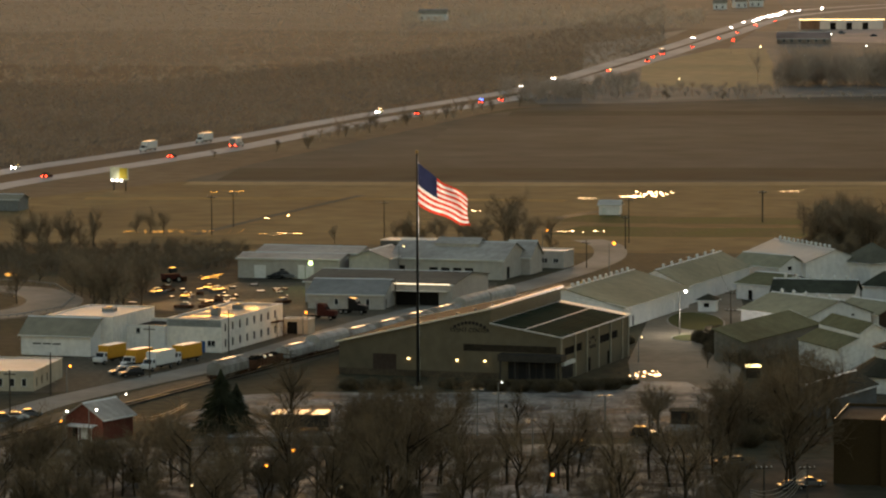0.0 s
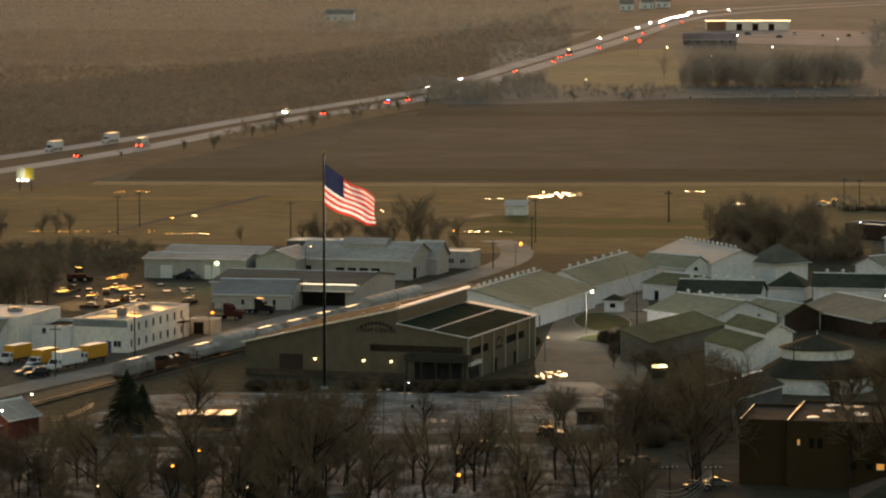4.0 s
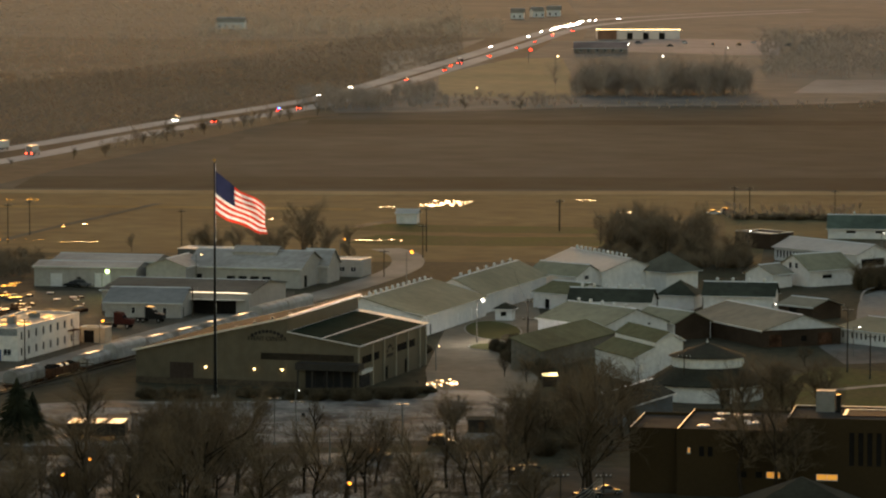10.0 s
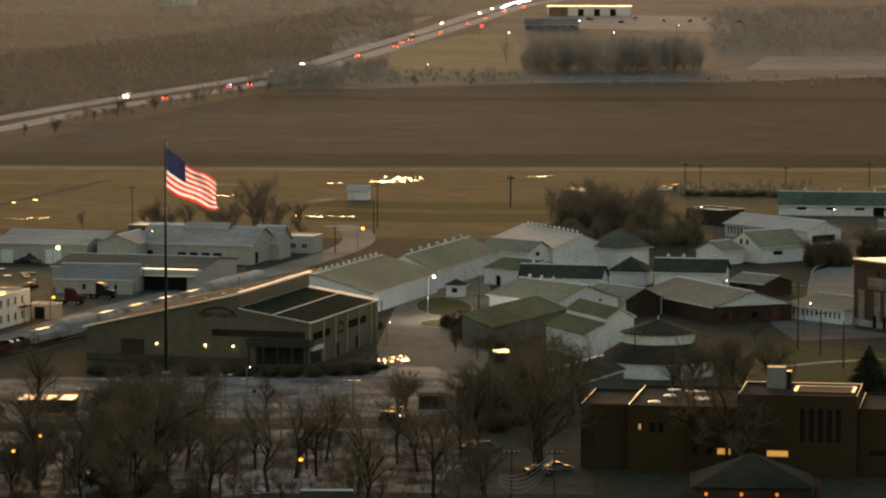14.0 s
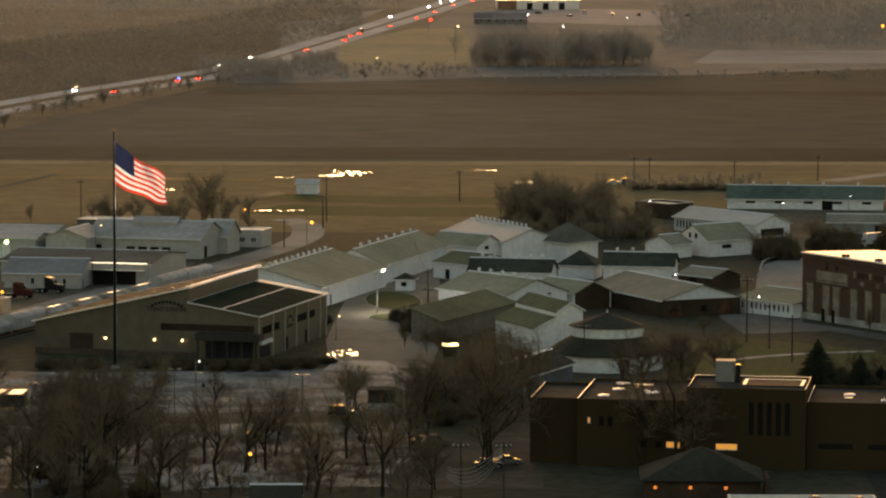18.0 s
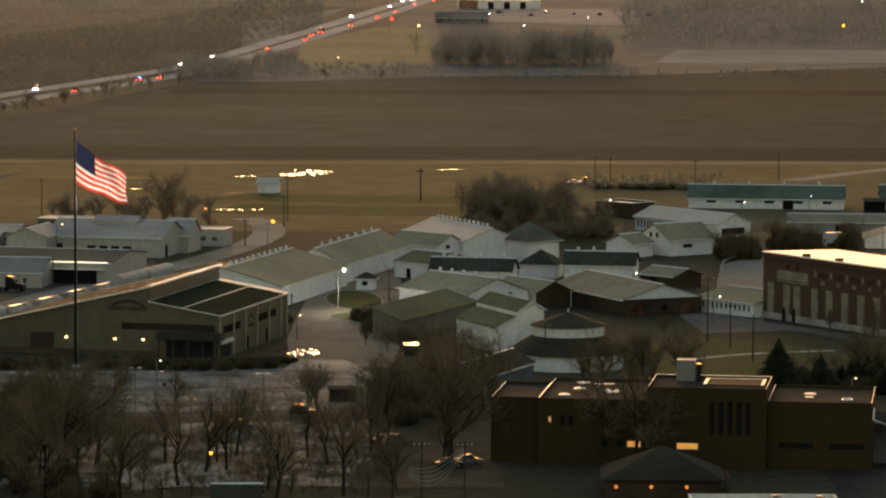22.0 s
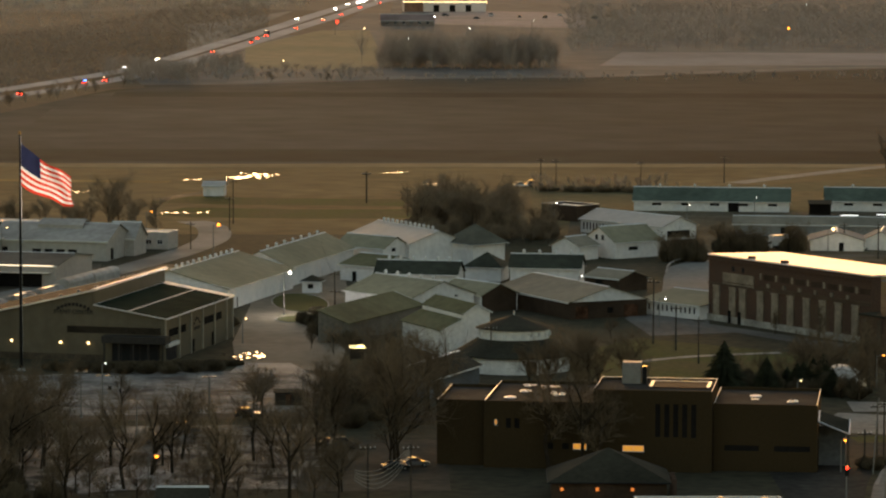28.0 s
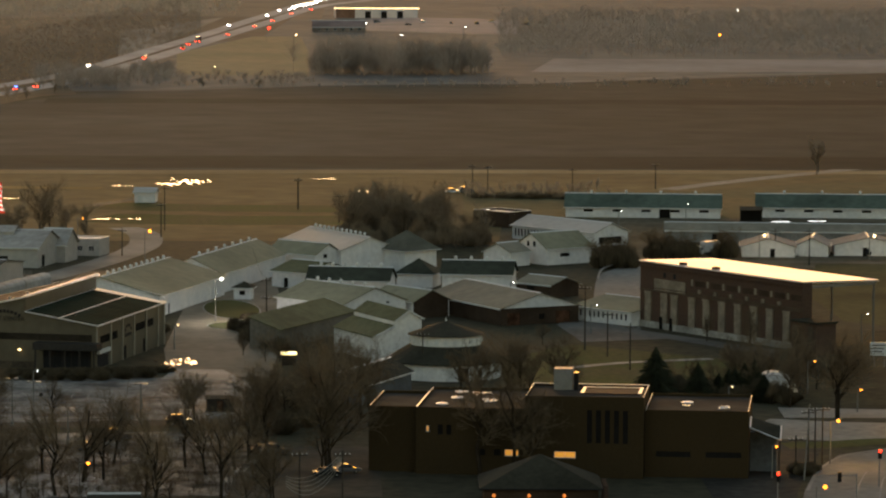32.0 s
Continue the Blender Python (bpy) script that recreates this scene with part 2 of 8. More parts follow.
FLAG_B = mat("navy_bunting", (0.022, 0.026, 0.062), 0.85, var=0.1, big=0.5, fine=2, spec=0.02)
PAINT_LINE = mat("white_road_paint", (0.3, 0.3, 0.28), 0.6, var=0.2)
HEAD = glow("headlight_glow", (1.0, 0.92, 0.8), 55)
TAIL = glow("tail_light_glow", (1.0, 0.05, 0.02), 14)
AMBER = glow("amber_lamp_glow", (1.0, 0.3, 0.02), 5.5)
WARM = glow("warm_lamp_glow", (1.0, 0.7, 0.32), 5)
COOL = glow("white_lamp_glow", (1.0, 0.95, 0.85), 9)
GREENL = glow("greenish_lamp_glow", (0.75, 1.0, 0.35), 5)
REDL = glow("red_light_glow", (1.0, 0.04, 0.015), 4)
WINLIT = glow("lit_window_glow", (1.0, 0.43, 0.06), 0.5)

# ---- builders ----


def thing(name, x, y, ang=0.0, label="", category="", group="", kind="", z=0.0):
    ob = new(name)
    ob.empty_display_size = 0.5
    ob.matrix_basis = pose(x, y, z, 0, 0, ang)
    return tagged(ob, label, category, group, kind)


def part(name, bm, material, parent, label=""):
    if isinstance(bm, bmesh.types.BMesh):
        me = bpy.data.meshes.new(name)
        bmesh.ops.recalc_face_normals(bm, faces=bm.faces)
        bm.to_mesh(me)
        bm.free()
    else:
        me = bm
    if not me.materials:
        me.materials.append(material)
    ob = new(name, me)
    ob.parent = parent
    return tagged(ob, label)


def B():
    return bmesh.new()


def bx(bm, x0, x1, y0, y1, z0, z1):
    v = [bm.verts.new((x, y, z)) for z in (z0, z1) for x, y in ((x0, y0), (x1, y0), (x1, y1), (x0, y1))]
    for f in ((3, 2, 1, 0), (4, 5, 6, 7), (0, 1, 5, 4), (1, 2, 6, 5), (2, 3, 7, 6), (3, 0, 4, 7)):
        bm.faces.new([v[i] for i in f])
    return bm


def hexa(bm, low, high):
    """A block between two quads of points."""
    v = [bm.verts.new(p) for p in (*low, *high)]
    for f in ((3, 2, 1, 0), (4, 5, 6, 7), (0, 1, 5, 4), (1, 2, 6, 5), (2, 3, 7, 6), (3, 0, 4, 7)):
        bm.faces.new([v[i] for i in f])
    return bm


def slab(bm, quad, t):
    return hexa(bm, [(p[0], p[1], p[2] - t) for p in quad], quad)


def prism(bm, profile, fn, a, b):
    """A profile of 2D points swept from a to b; fn(u, v, s) gives the place."""
    lo = [bm.verts.new(fn(u, v, a)) for u, v in profile]
    hi = [bm.verts.new(fn(u, v, b)) for u, v in profile]
    bm.faces.new(lo)
    bm.faces.new(hi[::-1])
    k = len(profile)
    for i in range(k):
        bm.faces.new((lo[i], hi[i], hi[(i + 1) % k], lo[(i + 1) % k]))
    return bm


def cyl(bm, p, q, r0, r1=None, n=8):
    p, q = Vector(p), Vector(q)
    r1 = r0 if r1 is None else r1
    d = (q - p).normalized()
    a = d.orthogonal().normalized()
    c = d.cross(a)
    lo, hi = [], []
    for i in range(n):
        w = 2 * math.pi * i / n
        o = a * math.cos(w) + c * math.sin(w)
        lo.append(bm.verts.new(p + o * r0))
        hi.append(bm.verts.new(q + o * r1))
    bm.faces.new(lo[::-1])
    bm.faces.new(hi)
    for i in range(n):
        bm.faces.new((lo[i], lo[(i + 1) % n], hi[(i + 1) % n], hi[i]))
    return bm


def ball(bm, p, r, seg=8):
    bmesh.ops.create_uvsphere(bm, u_segments=seg, v_segments=max(4, seg // 2 + 1), radius=r, matrix=Matrix.Translation(p))
    return bm


def wall(parent, p0, p1, h, material, openings=(), gable=None, t=0.25, inset=0.0, top=None):
    """A wall of thickness t from p0 to p1 (outside to the right of that way), with openings (s, z, w, h, kind) that go through it."""
    p0, p1 = Vector(p0), Vector(p1)
    d = (p1 - p0)
    ln = d.length
    d.normalize()
    inn = Vector((-d.y, d.x))

    def at(s, n, z):
        q = p0 + d * s + inn * n
        return (q.x, q.y, z)

    def blk(bm, s0, s1, z0, z1, n0=0.0, n1=t):
        if s1 - s0 < 1e-3 or z1 - z0 < 1e-3:
            return
        hexa(bm, [at(s0, n0, z0), at(s1, n0, z0), at(s1, n1, z0), at(s0, n1, z0)], [at(s0, n0, z1), at(s1, n0, z1), at(s1, n1, z1), at(s0, n1, z1)])

    bm = B()
    ops = [o for o in openings if o[0] + o[2] < ln - inset - 0.05 and o[0] > inset + 0.02]
    cuts = sorted({inset, ln - inset, *(o[0] for o in ops), *(o[0] + o[2] for o in ops)})
    for s0, s1 in zip(cuts, cuts[1:]):
        z = 0.0
        for o in sorted((o for o in ops if o[0] <= s0 + 1e-4 and o[0] + o[2] >= s1 - 1e-4), key=lambda o: o[1]):
            blk(bm, s0, s1, z, o[1])
            z = max(z, o[1] + o[3])
        blk(bm, s0, s1, z, h)
    if gable:
        ps, ph = gable
        gb = B() if top else bm
        prism(gb, [(0, h), (ln, h), (ps, ph)], lambda u, v, s: at(u, s, v), -0.06 if top else 0.0, t)
        if top:
            part("gable_panel", gb, top, parent)
    bmesh.ops.remove_doubles(bm, verts=bm.verts, dist=1e-4)
    w = part("wall", bm, material, parent)
    for s, z, ow, oh, kind in ops:
        if kind in ("window", "lit"):
            fr = B()
            f = 0.09
            blk(fr, s, s + f, z, z + oh, 0.03, 0.12)
            blk(fr, s + ow - f, s + ow, z, z + oh, 0.03, 0.12)
            blk(fr, s + f, s + ow - f, z, z + f, 0.03, 0.12)
            blk(fr, s + f, s + ow - f, z + oh - f, z + oh, 0.03, 0.12)
            if ow > 1.3:
                blk(fr, s + ow / 2 - 0.04, s + ow / 2 + 0.04, z + f, z + oh - f, 0.04, 0.11)
            win = part("window", fr, TRIM, parent)
            pn = B()
            blk(pn, s + f, s + ow - f, z + f, z + oh - f, 0.13, 0.16)
            part("pane", pn, WINLIT if kind == "lit" else GLASS, win)
            sl = B()
            blk(sl, s - 0.08, s + ow + 0.08, z - 0.1, z - 0.003, -0.1, 0.02)
            part("sill", sl, CONCRETE, win)
        else:
            # dark kind: a near-black panel paints the unlit inside of the opening
            dm = {"door": TRIM, "garage": WHITE, "dark": DARK, "brown": RUST, "blue": BLUE}.get(kind, DARK)
            db = B()
            blk(db, s + 0.02, s + ow - 0.02, max(0.02, z), z + oh - 0.02, 0.13, 0.2)
            door = part("door" if kind != "dark" else "opening_panel", db, dm, parent)
            if kind == "garage":
                for k in range(1, 4):
                    rb = B()
                    blk(rb, s + 0.05, s + ow - 0.05, z + oh * k / 4 - 0.03, z + oh * k / 4 + 0.03, 0.1, 0.128)
                    part("door_rail", rb, TRIM, door)
    return w


def roof_gable(parent, L, D, eave, rise, axis, material, over=0.5, t=0.16, cap=TRIM, caps=True):
    """Two roof slopes over x in [-L, 0], y in [0, D]; the ridge runs along the axis."""
    o = over
    if axis == "x":
        def P(u, s, z):
            return (-L / 2 + s, u, z)
        half, run = D / 2, L / 2 + o
        mid = D / 2
    else:
        def P(u, s, z):
            return (-L + u, D / 2 + s, z)
        half, run = L / 2, D / 2 + o
        mid = L / 2
    k = rise / half
    lift = t + 0.02
    for sgn in (-1, 1):
        bm = B()
        lo = eave - o * k + lift
        slab(bm, [P(mid + sgn * (half + o), -run, lo), P(mid + sgn * (half + o), run, lo), P(mid, run, eave + rise + lift), P(mid, -run, eave + rise + lift)], t)
        part("roof_slope", bm, material, parent)
        bm = B()
        e = mid + sgn * (half + o + 0.04)
        prism(bm, [(e - 0.035, lo - t - 0.12), (e + 0.035, lo - t - 0.12), (e + 0.035, lo + 0.01), (e - 0.035, lo + 0.01)], lambda u, v, s: P(u, s, v), -run, run)
        part("gutter", bm, TRIM, parent)
    if caps:
        bm = B()
        z = eave + rise + lift
        prism(bm, [(mid - 0.3, z - 0.3 * k + 0.03), (mid, z + 0.05), (mid + 0.3, z - 0.3 * k + 0.03), (mid, z + 0.11)], lambda u, v, s: P(u, s, v), -run, run)
        part("ridge_cap", bm, cap, parent)
    return P, mid, eave + rise + lift


def vents(parent, P, mid, z, length, n, material=TRIM, size=0.7):
    """Ridge ventilators with a cowl."""
    for i in range(n):
        s = -length / 2 + length * (i + 0.5) / n
        x, y, zz = P(mid, s, z)
        bm = B()
        cyl(bm, (x, y, z - 0.3), (x, y, z + size * 0.8), size * 0.42, size * 0.42, 8)
        cyl(bm, (x, y, z + size * 0.8), (x, y, z + size * 1.35), size * 0.72, size * 0.12, 8)
        part("roof_vent", bm, material, parent)


def gabled(name, spec, eave, rise, axis, wmat, rmat, label, category="barn", f=(), r=(), l=(), b=(), nv=0, over=0.5, group="", gmat=None, cap=TRIM, vmat=TRIM, top=None):
    x, y, ang, L, D = spec
    th = thing(name, x, y, ang, label, category, group)
    pk = eave + rise
    gx = axis == "x"
    wall(th, (-L, 0), (0, 0), eave, wmat, f, None if gx else (L / 2, pk))
    wall(th, (0, 0), (0, D), eave, gmat or wmat, r, (D / 2, pk) if gx else None, inset=0.25, top=top)
    wall(th, (0, D), (-L, D), eave, wmat, b, None if gx else (L / 2, pk))
    wall(th, (-L, D), (-L, 0), eave, gmat or wmat, l, (D / 2, pk) if gx else None, inset=0.25)
    P, mid, z = roof_gable(th, L, D, eave, rise, axis, rmat, over, cap=cap)
    if nv:
        vents(th, P, mid, z, (L if gx else D) * 0.9, nv, vmat)
    return th


def flat(name, spec, h, wmat, rmat, label, category="building", f=(), r=(), l=(), b=(), parapet=0.5, cap=TRIM, units=(), group=""):
    x, y, ang, L, D = spec
    th = thing(name, x, y, ang, label, category, group)
    wall(th, (-L, 0), (0, 0), h, wmat, f)
    wall(th, (0, 0), (0, D), h, wmat, r, inset=0.25)
    wall(th, (0, D), (-L, D), h, wmat, b)
    wall(th, (-L, D), (-L, 0), h, wmat, l, inset=0.25)
    part("roof", bx(B(), -L + 0.25, -0.25, 0.25, D - 0.25, h - parapet - 0.25, h - parapet), rmat, th)
    for q in ((-L - 0.08, 0.08, -0.08, 0.33), (-L - 0.08, 0.08, D - 0.33, D + 0.08), (-L - 0.08, -L + 0.33, 0.33, D - 0.33), (-0.33, 0.08, 0.33, D - 0.33)):
        part("coping", bx(B(), *q, h, h + 0.12), cap, th)
    for ux, uy, sx, sy, sz in units:
        bm = bx(B(), -L * ux - sx / 2, -L * ux + sx / 2, D * uy - sy / 2, D * uy + sy / 2, h - parapet, h - parapet + sz)
        bmesh.ops.bevel(bm, geom=list(bm.edges), offset=0.06, segments=1, affect="EDGES")
        un = part("rooftop_unit", bm, STEEL, th)
        part("fan_grille", cyl(B(), (-L * ux, D * uy, h - parapet + sz), (-L * ux, D * uy, h - parapet + sz + 0.12), min(sx, sy) * 0.35, n=10), BLACK, un)
    return th


def skew(name, spec, profile, wmat, rmat, label, category="hall", group="", over=0.4, steps=WHITE_B, r=()):
    """A hall with its length along x and an uneven roof: profile holds (y share, z) points from the front to the back."""
    x, y, ang, L, D = spec
    th = thing(name, x, y, ang, label, category, group)
    pts = [(u * D, z) for u, z in profile]
    wall(th, (-L, 0), (0, 0), pts[0][1], wmat)
    wall(th, (0, D), (-L, D), pts[-1][1], wmat)
    for x0, x1 in ((-0.25, 0.0), (-L, -L + 0.25)):
        bm = B()
        prism(bm, [(0.25, 0), (D - 0.25, 0), (D - 0.25, pts[-1][1]), *[p for p in pts[::-1] if 0.3 < p[0] < D - 0.3], (0.25, pts[0][1])], lambda u, v, s: (s, u, v), x0, x1)
        part("end_wall", bm, wmat, th)
    for (y0, z0), (y1, z1) in zip(pts, pts[1:]):
        bm = B()
        if abs(y1 - y0) < 0.02:
            bx(bm, -L, 0, y0 + 0.02, y0 + 0.22, min(z0, z1), max(z0, z1) + 0.1)
            part("monitor_wall", bm, steps, th)
            continue
        k = (z1 - z0) / (y1 - y0)
        a0 = y0 - over if y0 == pts[0][0] else y0
        a1 = y1 + over if y1 == pts[-1][0] else y1
        slab(bm, [(-L - over, a0, z0 + (a0 - y0) * k + 0.2), (over, a0, z0 + (a0 - y0) * k + 0.2), (over, a1, z1 + (a1 - y1) * k + 0.2), (-L - over, a1, z1 + (a1 - y1) * k + 0.2)], 0.17)
        part("roof_slope", bm, rmat, th)
        bm = B()
        hexa(bm, [(over + 0.005, a0, z0 + (a0 - y0) * k - 0.05), (over + 0.08, a0, z0 + (a0 - y0) * k - 0.05), (over + 0.08, a1, z1 + (a1 - y1) * k - 0.05), (over + 0.005, a1, z1 + (a1 - y1) * k - 0.05)], [(over + 0.005, a0, z0 + (a0 - y0) * k + 0.24), (over + 0.08, a0, z0 + (a0 - y0) * k + 0.24), (over + 0.08, a1, z1 + (a1 - y1) * k + 0.24), (over + 0.005, a1, z1 + (a1 - y1) * k + 0.24)])
        part("rake_trim", bm, TRIM, th)
    return th


def row(n, s0, step, z, w, h, kind="window"):
    return [(s0 + i * step, z, w, h, kind) for i in range(n)]


def sheet(name, pts, z, material, label="", thick=0.02):
    """A flat piece of ground with the outline pts."""
    cx = sum(p[0] for p in pts) / len(pts)
    cy = sum(p[1] for p in pts) / len(pts)
    bm = B()
    v = [bm.verts.new((p[0] - cx, p[1] - cy, 0)) for p in pts]
    bm.faces.new(v)
    bmesh.ops.triangulate(bm, faces=bm.faces)
    me = bpy.data.meshes.new(name)
    bmesh.ops.recalc_face_normals(bm, faces=bm.faces)
    if bm.faces and sum(f.normal.z for f in bm.faces) < 0:
        bmesh.ops.reverse_faces(bm, faces=bm.faces)
    bm.to_mesh(me)
    bm.free()
    me.materials.append(material)
    ob = new(name, me)
    ob.location = (cx, cy, z)
    return tagged(ob, label, name.split("_")[0], "", "structure")


def ribbon(name, pts, width, z, material, label="", kind="structure", smooth=4):
    """A road or strip that follows pts."""
    P = [Vector((p[0], p[1])) for p in pts]
    fine = []
    for i in range(len(P) - 1):
        a, b_, c, d = P[max(0, i - 1)], P[i], P[i + 1], P[min(len(P) - 1, i + 2)]
        for k in range(smooth):
            u = k / smooth
            fine.append(0.5 * (2 * b_ + (c - a) * u + (2 * a - 5 * b_ + 4 * c - d) * u * u + (3 * b_ - a - 3 * c + d) * u ** 3))
    fine.append(P[-1])
    o = fine[0]
    bm = B()
    prev = None
    for i, p in enumerate(fine):
        d = (fine[min(i + 1, len(fine) - 1)] - fine[max(i - 1, 0)]).normalized()
        n = Vector((-d.y, d.x)) * width / 2
        cur = [bm.verts.new((*(p + n - o), 0)), bm.verts.new((*(p - n - o), 0))]
        if prev:
            bm.faces.new((prev[0], prev[1], cur[1], cur[0]))
        prev = cur
    me = bpy.data.meshes.new(name)
    bm.to_mesh(me)
    bm.free()
    me.materials.append(material)
    ob = new(name, me)
    ob.location = (o.x, o.y, z)
    return tagged(ob, label, name.split("_")[0], "", kind)


def tubes(segs, n=3):
    """One mesh out of many thin tapered tubes: rows of x0 y0 z0 x1 y1 z1 r0 r1."""
    s = np.array(segs, float)
    p, q, r0, r1 = s[:, 0:3], s[:, 3:6], s[:, 6], s[:, 7]
    d = q - p
    d /= np.maximum(np.linalg.norm(d, axis=1, keepdims=True), 1e-6)
    ref = np.where(np.abs(d[:, 2:3]) > 0.9, np.array([[1.0, 0, 0]]), np.array([[0, 0, 1.0]]))
    a = np.cross(d, ref)
    a /= np.maximum(np.linalg.norm(a, axis=1, keepdims=True), 1e-6)
    c = np.cross(d, a)
    vs = []
    for k in range(n):
        w = 2 * math.pi * k / n
        o = a * math.cos(w) + c * math.sin(w)
        vs += [p + o * r0[:, None], q + o * r1[:, None]]
    m = len(s)
    verts = np.stack(vs, 1).reshape(-1, 3)
    faces = []
    for k in range(n):
        i, j = 2 * k, 2 * ((k + 1) % n)
        faces.append(np.stack([np.arange(m) * 2 * n + i, np.arange(m) * 2 * n + j, np.arange(m) * 2 * n + j + 1, np.arange(m) * 2 * n + i + 1], 1))
    faces = np.concatenate(faces)
    me = bpy.data.meshes.new("tubes")
    me.from_pydata(verts.tolist(), [], faces.tolist())
    return me


def bare_tree(seed, h=16.0, spread=0.42, twigs=5, label="leafless broad tree with a dark trunk and fine twigs", slim=1.0, first=0.3, thin=0.015, bark=None, twig=None, taper=0.5):
    """Trunk, limbs and a crown of fine twigs."""
    rnd = random.Random(seed)
    wood, fine = [], []

    def grow(p, d, ln, r, lev):
        q = p + d * ln
        bend = p + d * ln * 0.5 + Vector((rnd.uniform(-1, 1), rnd.uniform(-1, 1), rnd.uniform(-0.3, 0.5))) * ln * 0.08
        tgt = wood if lev < 2 else fine
        if lev == 4:
            tgt.append((*p, *q, r, r * 0.6))
            return
        tgt.append((*p, *bend, r, r * 0.8))
        tgt.append((*bend, *q, r * 0.8, r * 0.55))
        n = (8, 6, 6, twigs)[lev]
        for i in range(n):
            u = (first + (1.04 - first) * (i + rnd.random()) / n) if lev == 0 else (0.2 + 0.85 * (i + rnd.random()) / n)
            u = min(u, 1.0)
            st = bend.lerp(q, (u - 0.5) * 2) if u > 0.5 else p.lerp(bend, u * 2)
            w = rnd.uniform(0, 2 * math.pi)
            side = d.orthogonal().normalized()
            side.rotate(Matrix.Rotation(w, 3, d))
            nd = (d * rnd.uniform(0.55, 1.0) + side * rnd.uniform(0.4, 0.9) * (spread / 0.42) + Vector((0, 0, 0.28))).normalized()
            grow(st, nd, ln * rnd.uniform(0.38, 0.78), max(r * taper, thin), lev + 1)

    grow(Vector((0, 0, 0)), Vector((rnd.uniform(-0.05, 0.05), rnd.uniform(-0.05, 0.05), 1)).normalized(), h * 0.52, h * 0.018 * slim, 0)
    k = h / max(q[5] for q in fine)
    wood, fine = [[tuple(c * k for c in q) for q in part_] for part_ in (wood, fine)]
    th = thing("bare_tree", 0, 0, 0, label, "tree", "bare trees")
    part("trunk", tubes(wood, 6), bark or BARK, th)
    part("crown", tubes(fine, 3), twig or TWIG, th)
    return th


def spruce(seed, h=9.0, label="dark conical spruce with dense needles"):
    rnd = random.Random(seed)
    th = thing("spruce_tree", 0, 0, 0, label, "tree", "spruces")
    part("trunk", cyl(B(), (0, 0, 0), (0, 0, h * 0.95), h * 0.02, 0.02, 7), BARK, th)
    segs = []
    for i in range(900):
        z = h * (0.06 + 0.94 * rnd.random() ** 1.25)
        reach = (1 - (z / h) ** 1.3) * h * 0.46 * rnd.uniform(0.55, 1.15) + 0.08
        w = rnd.uniform(0, 2 * math.pi)
        x, y = math.cos(w) * reach, math.sin(w) * reach
        segs.append((x * 0.15, y * 0.15, z + 0.1, x, y, z - reach * 0.3, 0.16, 0.03))
    part("crown", tubes(segs, 3), NEEDLE, th)
    return th


def bush(seed, w=2.0, h=1.4, label="low dark leafless shrub", leaf=None):
    rnd = random.Random(seed)
    th = thing("shrub", 0, 0, 0, label, "shrub", "shrubs")
    segs = []
    for i in range(420):
        a, e = rnd.uniform(0, 2 * math.pi), rnd.random()
        r = w * 0.5 * math.sqrt(rnd.random())
        z = h * rnd.uniform(0.35, 1.0) * (1 - 0.5 * (r / (w * 0.5)) ** 2)
        segs.append((math.cos(a) * r * 0.35, math.sin(a) * r * 0.35, 0.0, math.cos(a) * r, math.sin(a) * r, z, 0.05, 0.02))
    part("crown", tubes(segs, 3), leaf or HEDGE, th)
    return th


# distant copies of the plants, recoloured paler as painted haze
HAZED = {}
KINDS = {}


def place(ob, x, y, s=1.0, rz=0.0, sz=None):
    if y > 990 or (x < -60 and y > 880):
        ob = HAZED.get(ob, ob)
    elif ob in KINDS:
        ob = KINDS[ob][int(abs(x) * 13 + y * 7) % len(KINDS[ob])]
    return copy_thing(ob, pose(x, y, 0, 0, 0, rz) @ Matrix.Diagonal((s, s, sz or s, 1)))

# ---- ground, fields, roads ----
g = B()
bmesh.ops.create_grid(g, x_segments=60, y_segments=60, size=7000)
gm = bpy.data.meshes.new("ground")
g.to_mesh(gm)
g.free()
gm.materials.append(GROUND)
tagged(new("ground", gm), "flat damp brown winter turf reaching the horizon", "ground", "", "structure")

sheet("field_tan", [(-140.1, 1046.1), (234.2, 1014.1), (307.6, 1271.7), (-181.8, 1305.3)], 0.03, TAN, "wide field of tan dormant grass")
sheet("field_ploughed", [(-85.5, 1298.7), (-65.8, 1385.5), (-39.0, 1484.3), (-14.7, 1575.6), (10.4, 1674.6), (45.3, 1757.8), (86.3, 1776.5), (157.9, 1819.5), (253.9, 1838.1), (444.3, 1937.8), (481.8, 1937.4), (316.3, 1269.7), (291.9, 1270.9), (133.5, 1283.2), (61.1, 1284.9)], 0.06, SOIL, "large ploughed brown field in winter")
ribbon("soil_band", [(-72.0, 1333.4), (120.0, 1319.0), (260.0, 1308.5), (420.0, 1296.5)], 58, 0.09, SOIL_D, "darker wet band across the ploughed field")
ribbon("stubble_band", [(-2.0, 1545.2), (120.0, 1536.0), (260.0, 1525.5), (420.0, 1513.5)], 90, 0.09, SOIL_G, "greenish band of stubble across the ploughed field")
ribbon("soil_band_far", [(28.0, 1697.9), (120.0, 1691.0), (260.0, 1680.5), (420.0, 1668.5)], 36, 0.1, SOIL_D, "darker band across the ploughed field")
ribbon("stubble_band_near", [(-32.0, 1432.4), (120.0, 1421.0), (260.0, 1410.5), (420.0, 1398.5)], 24, 0.1, SOIL_G, "thin greenish band across the ploughed field")
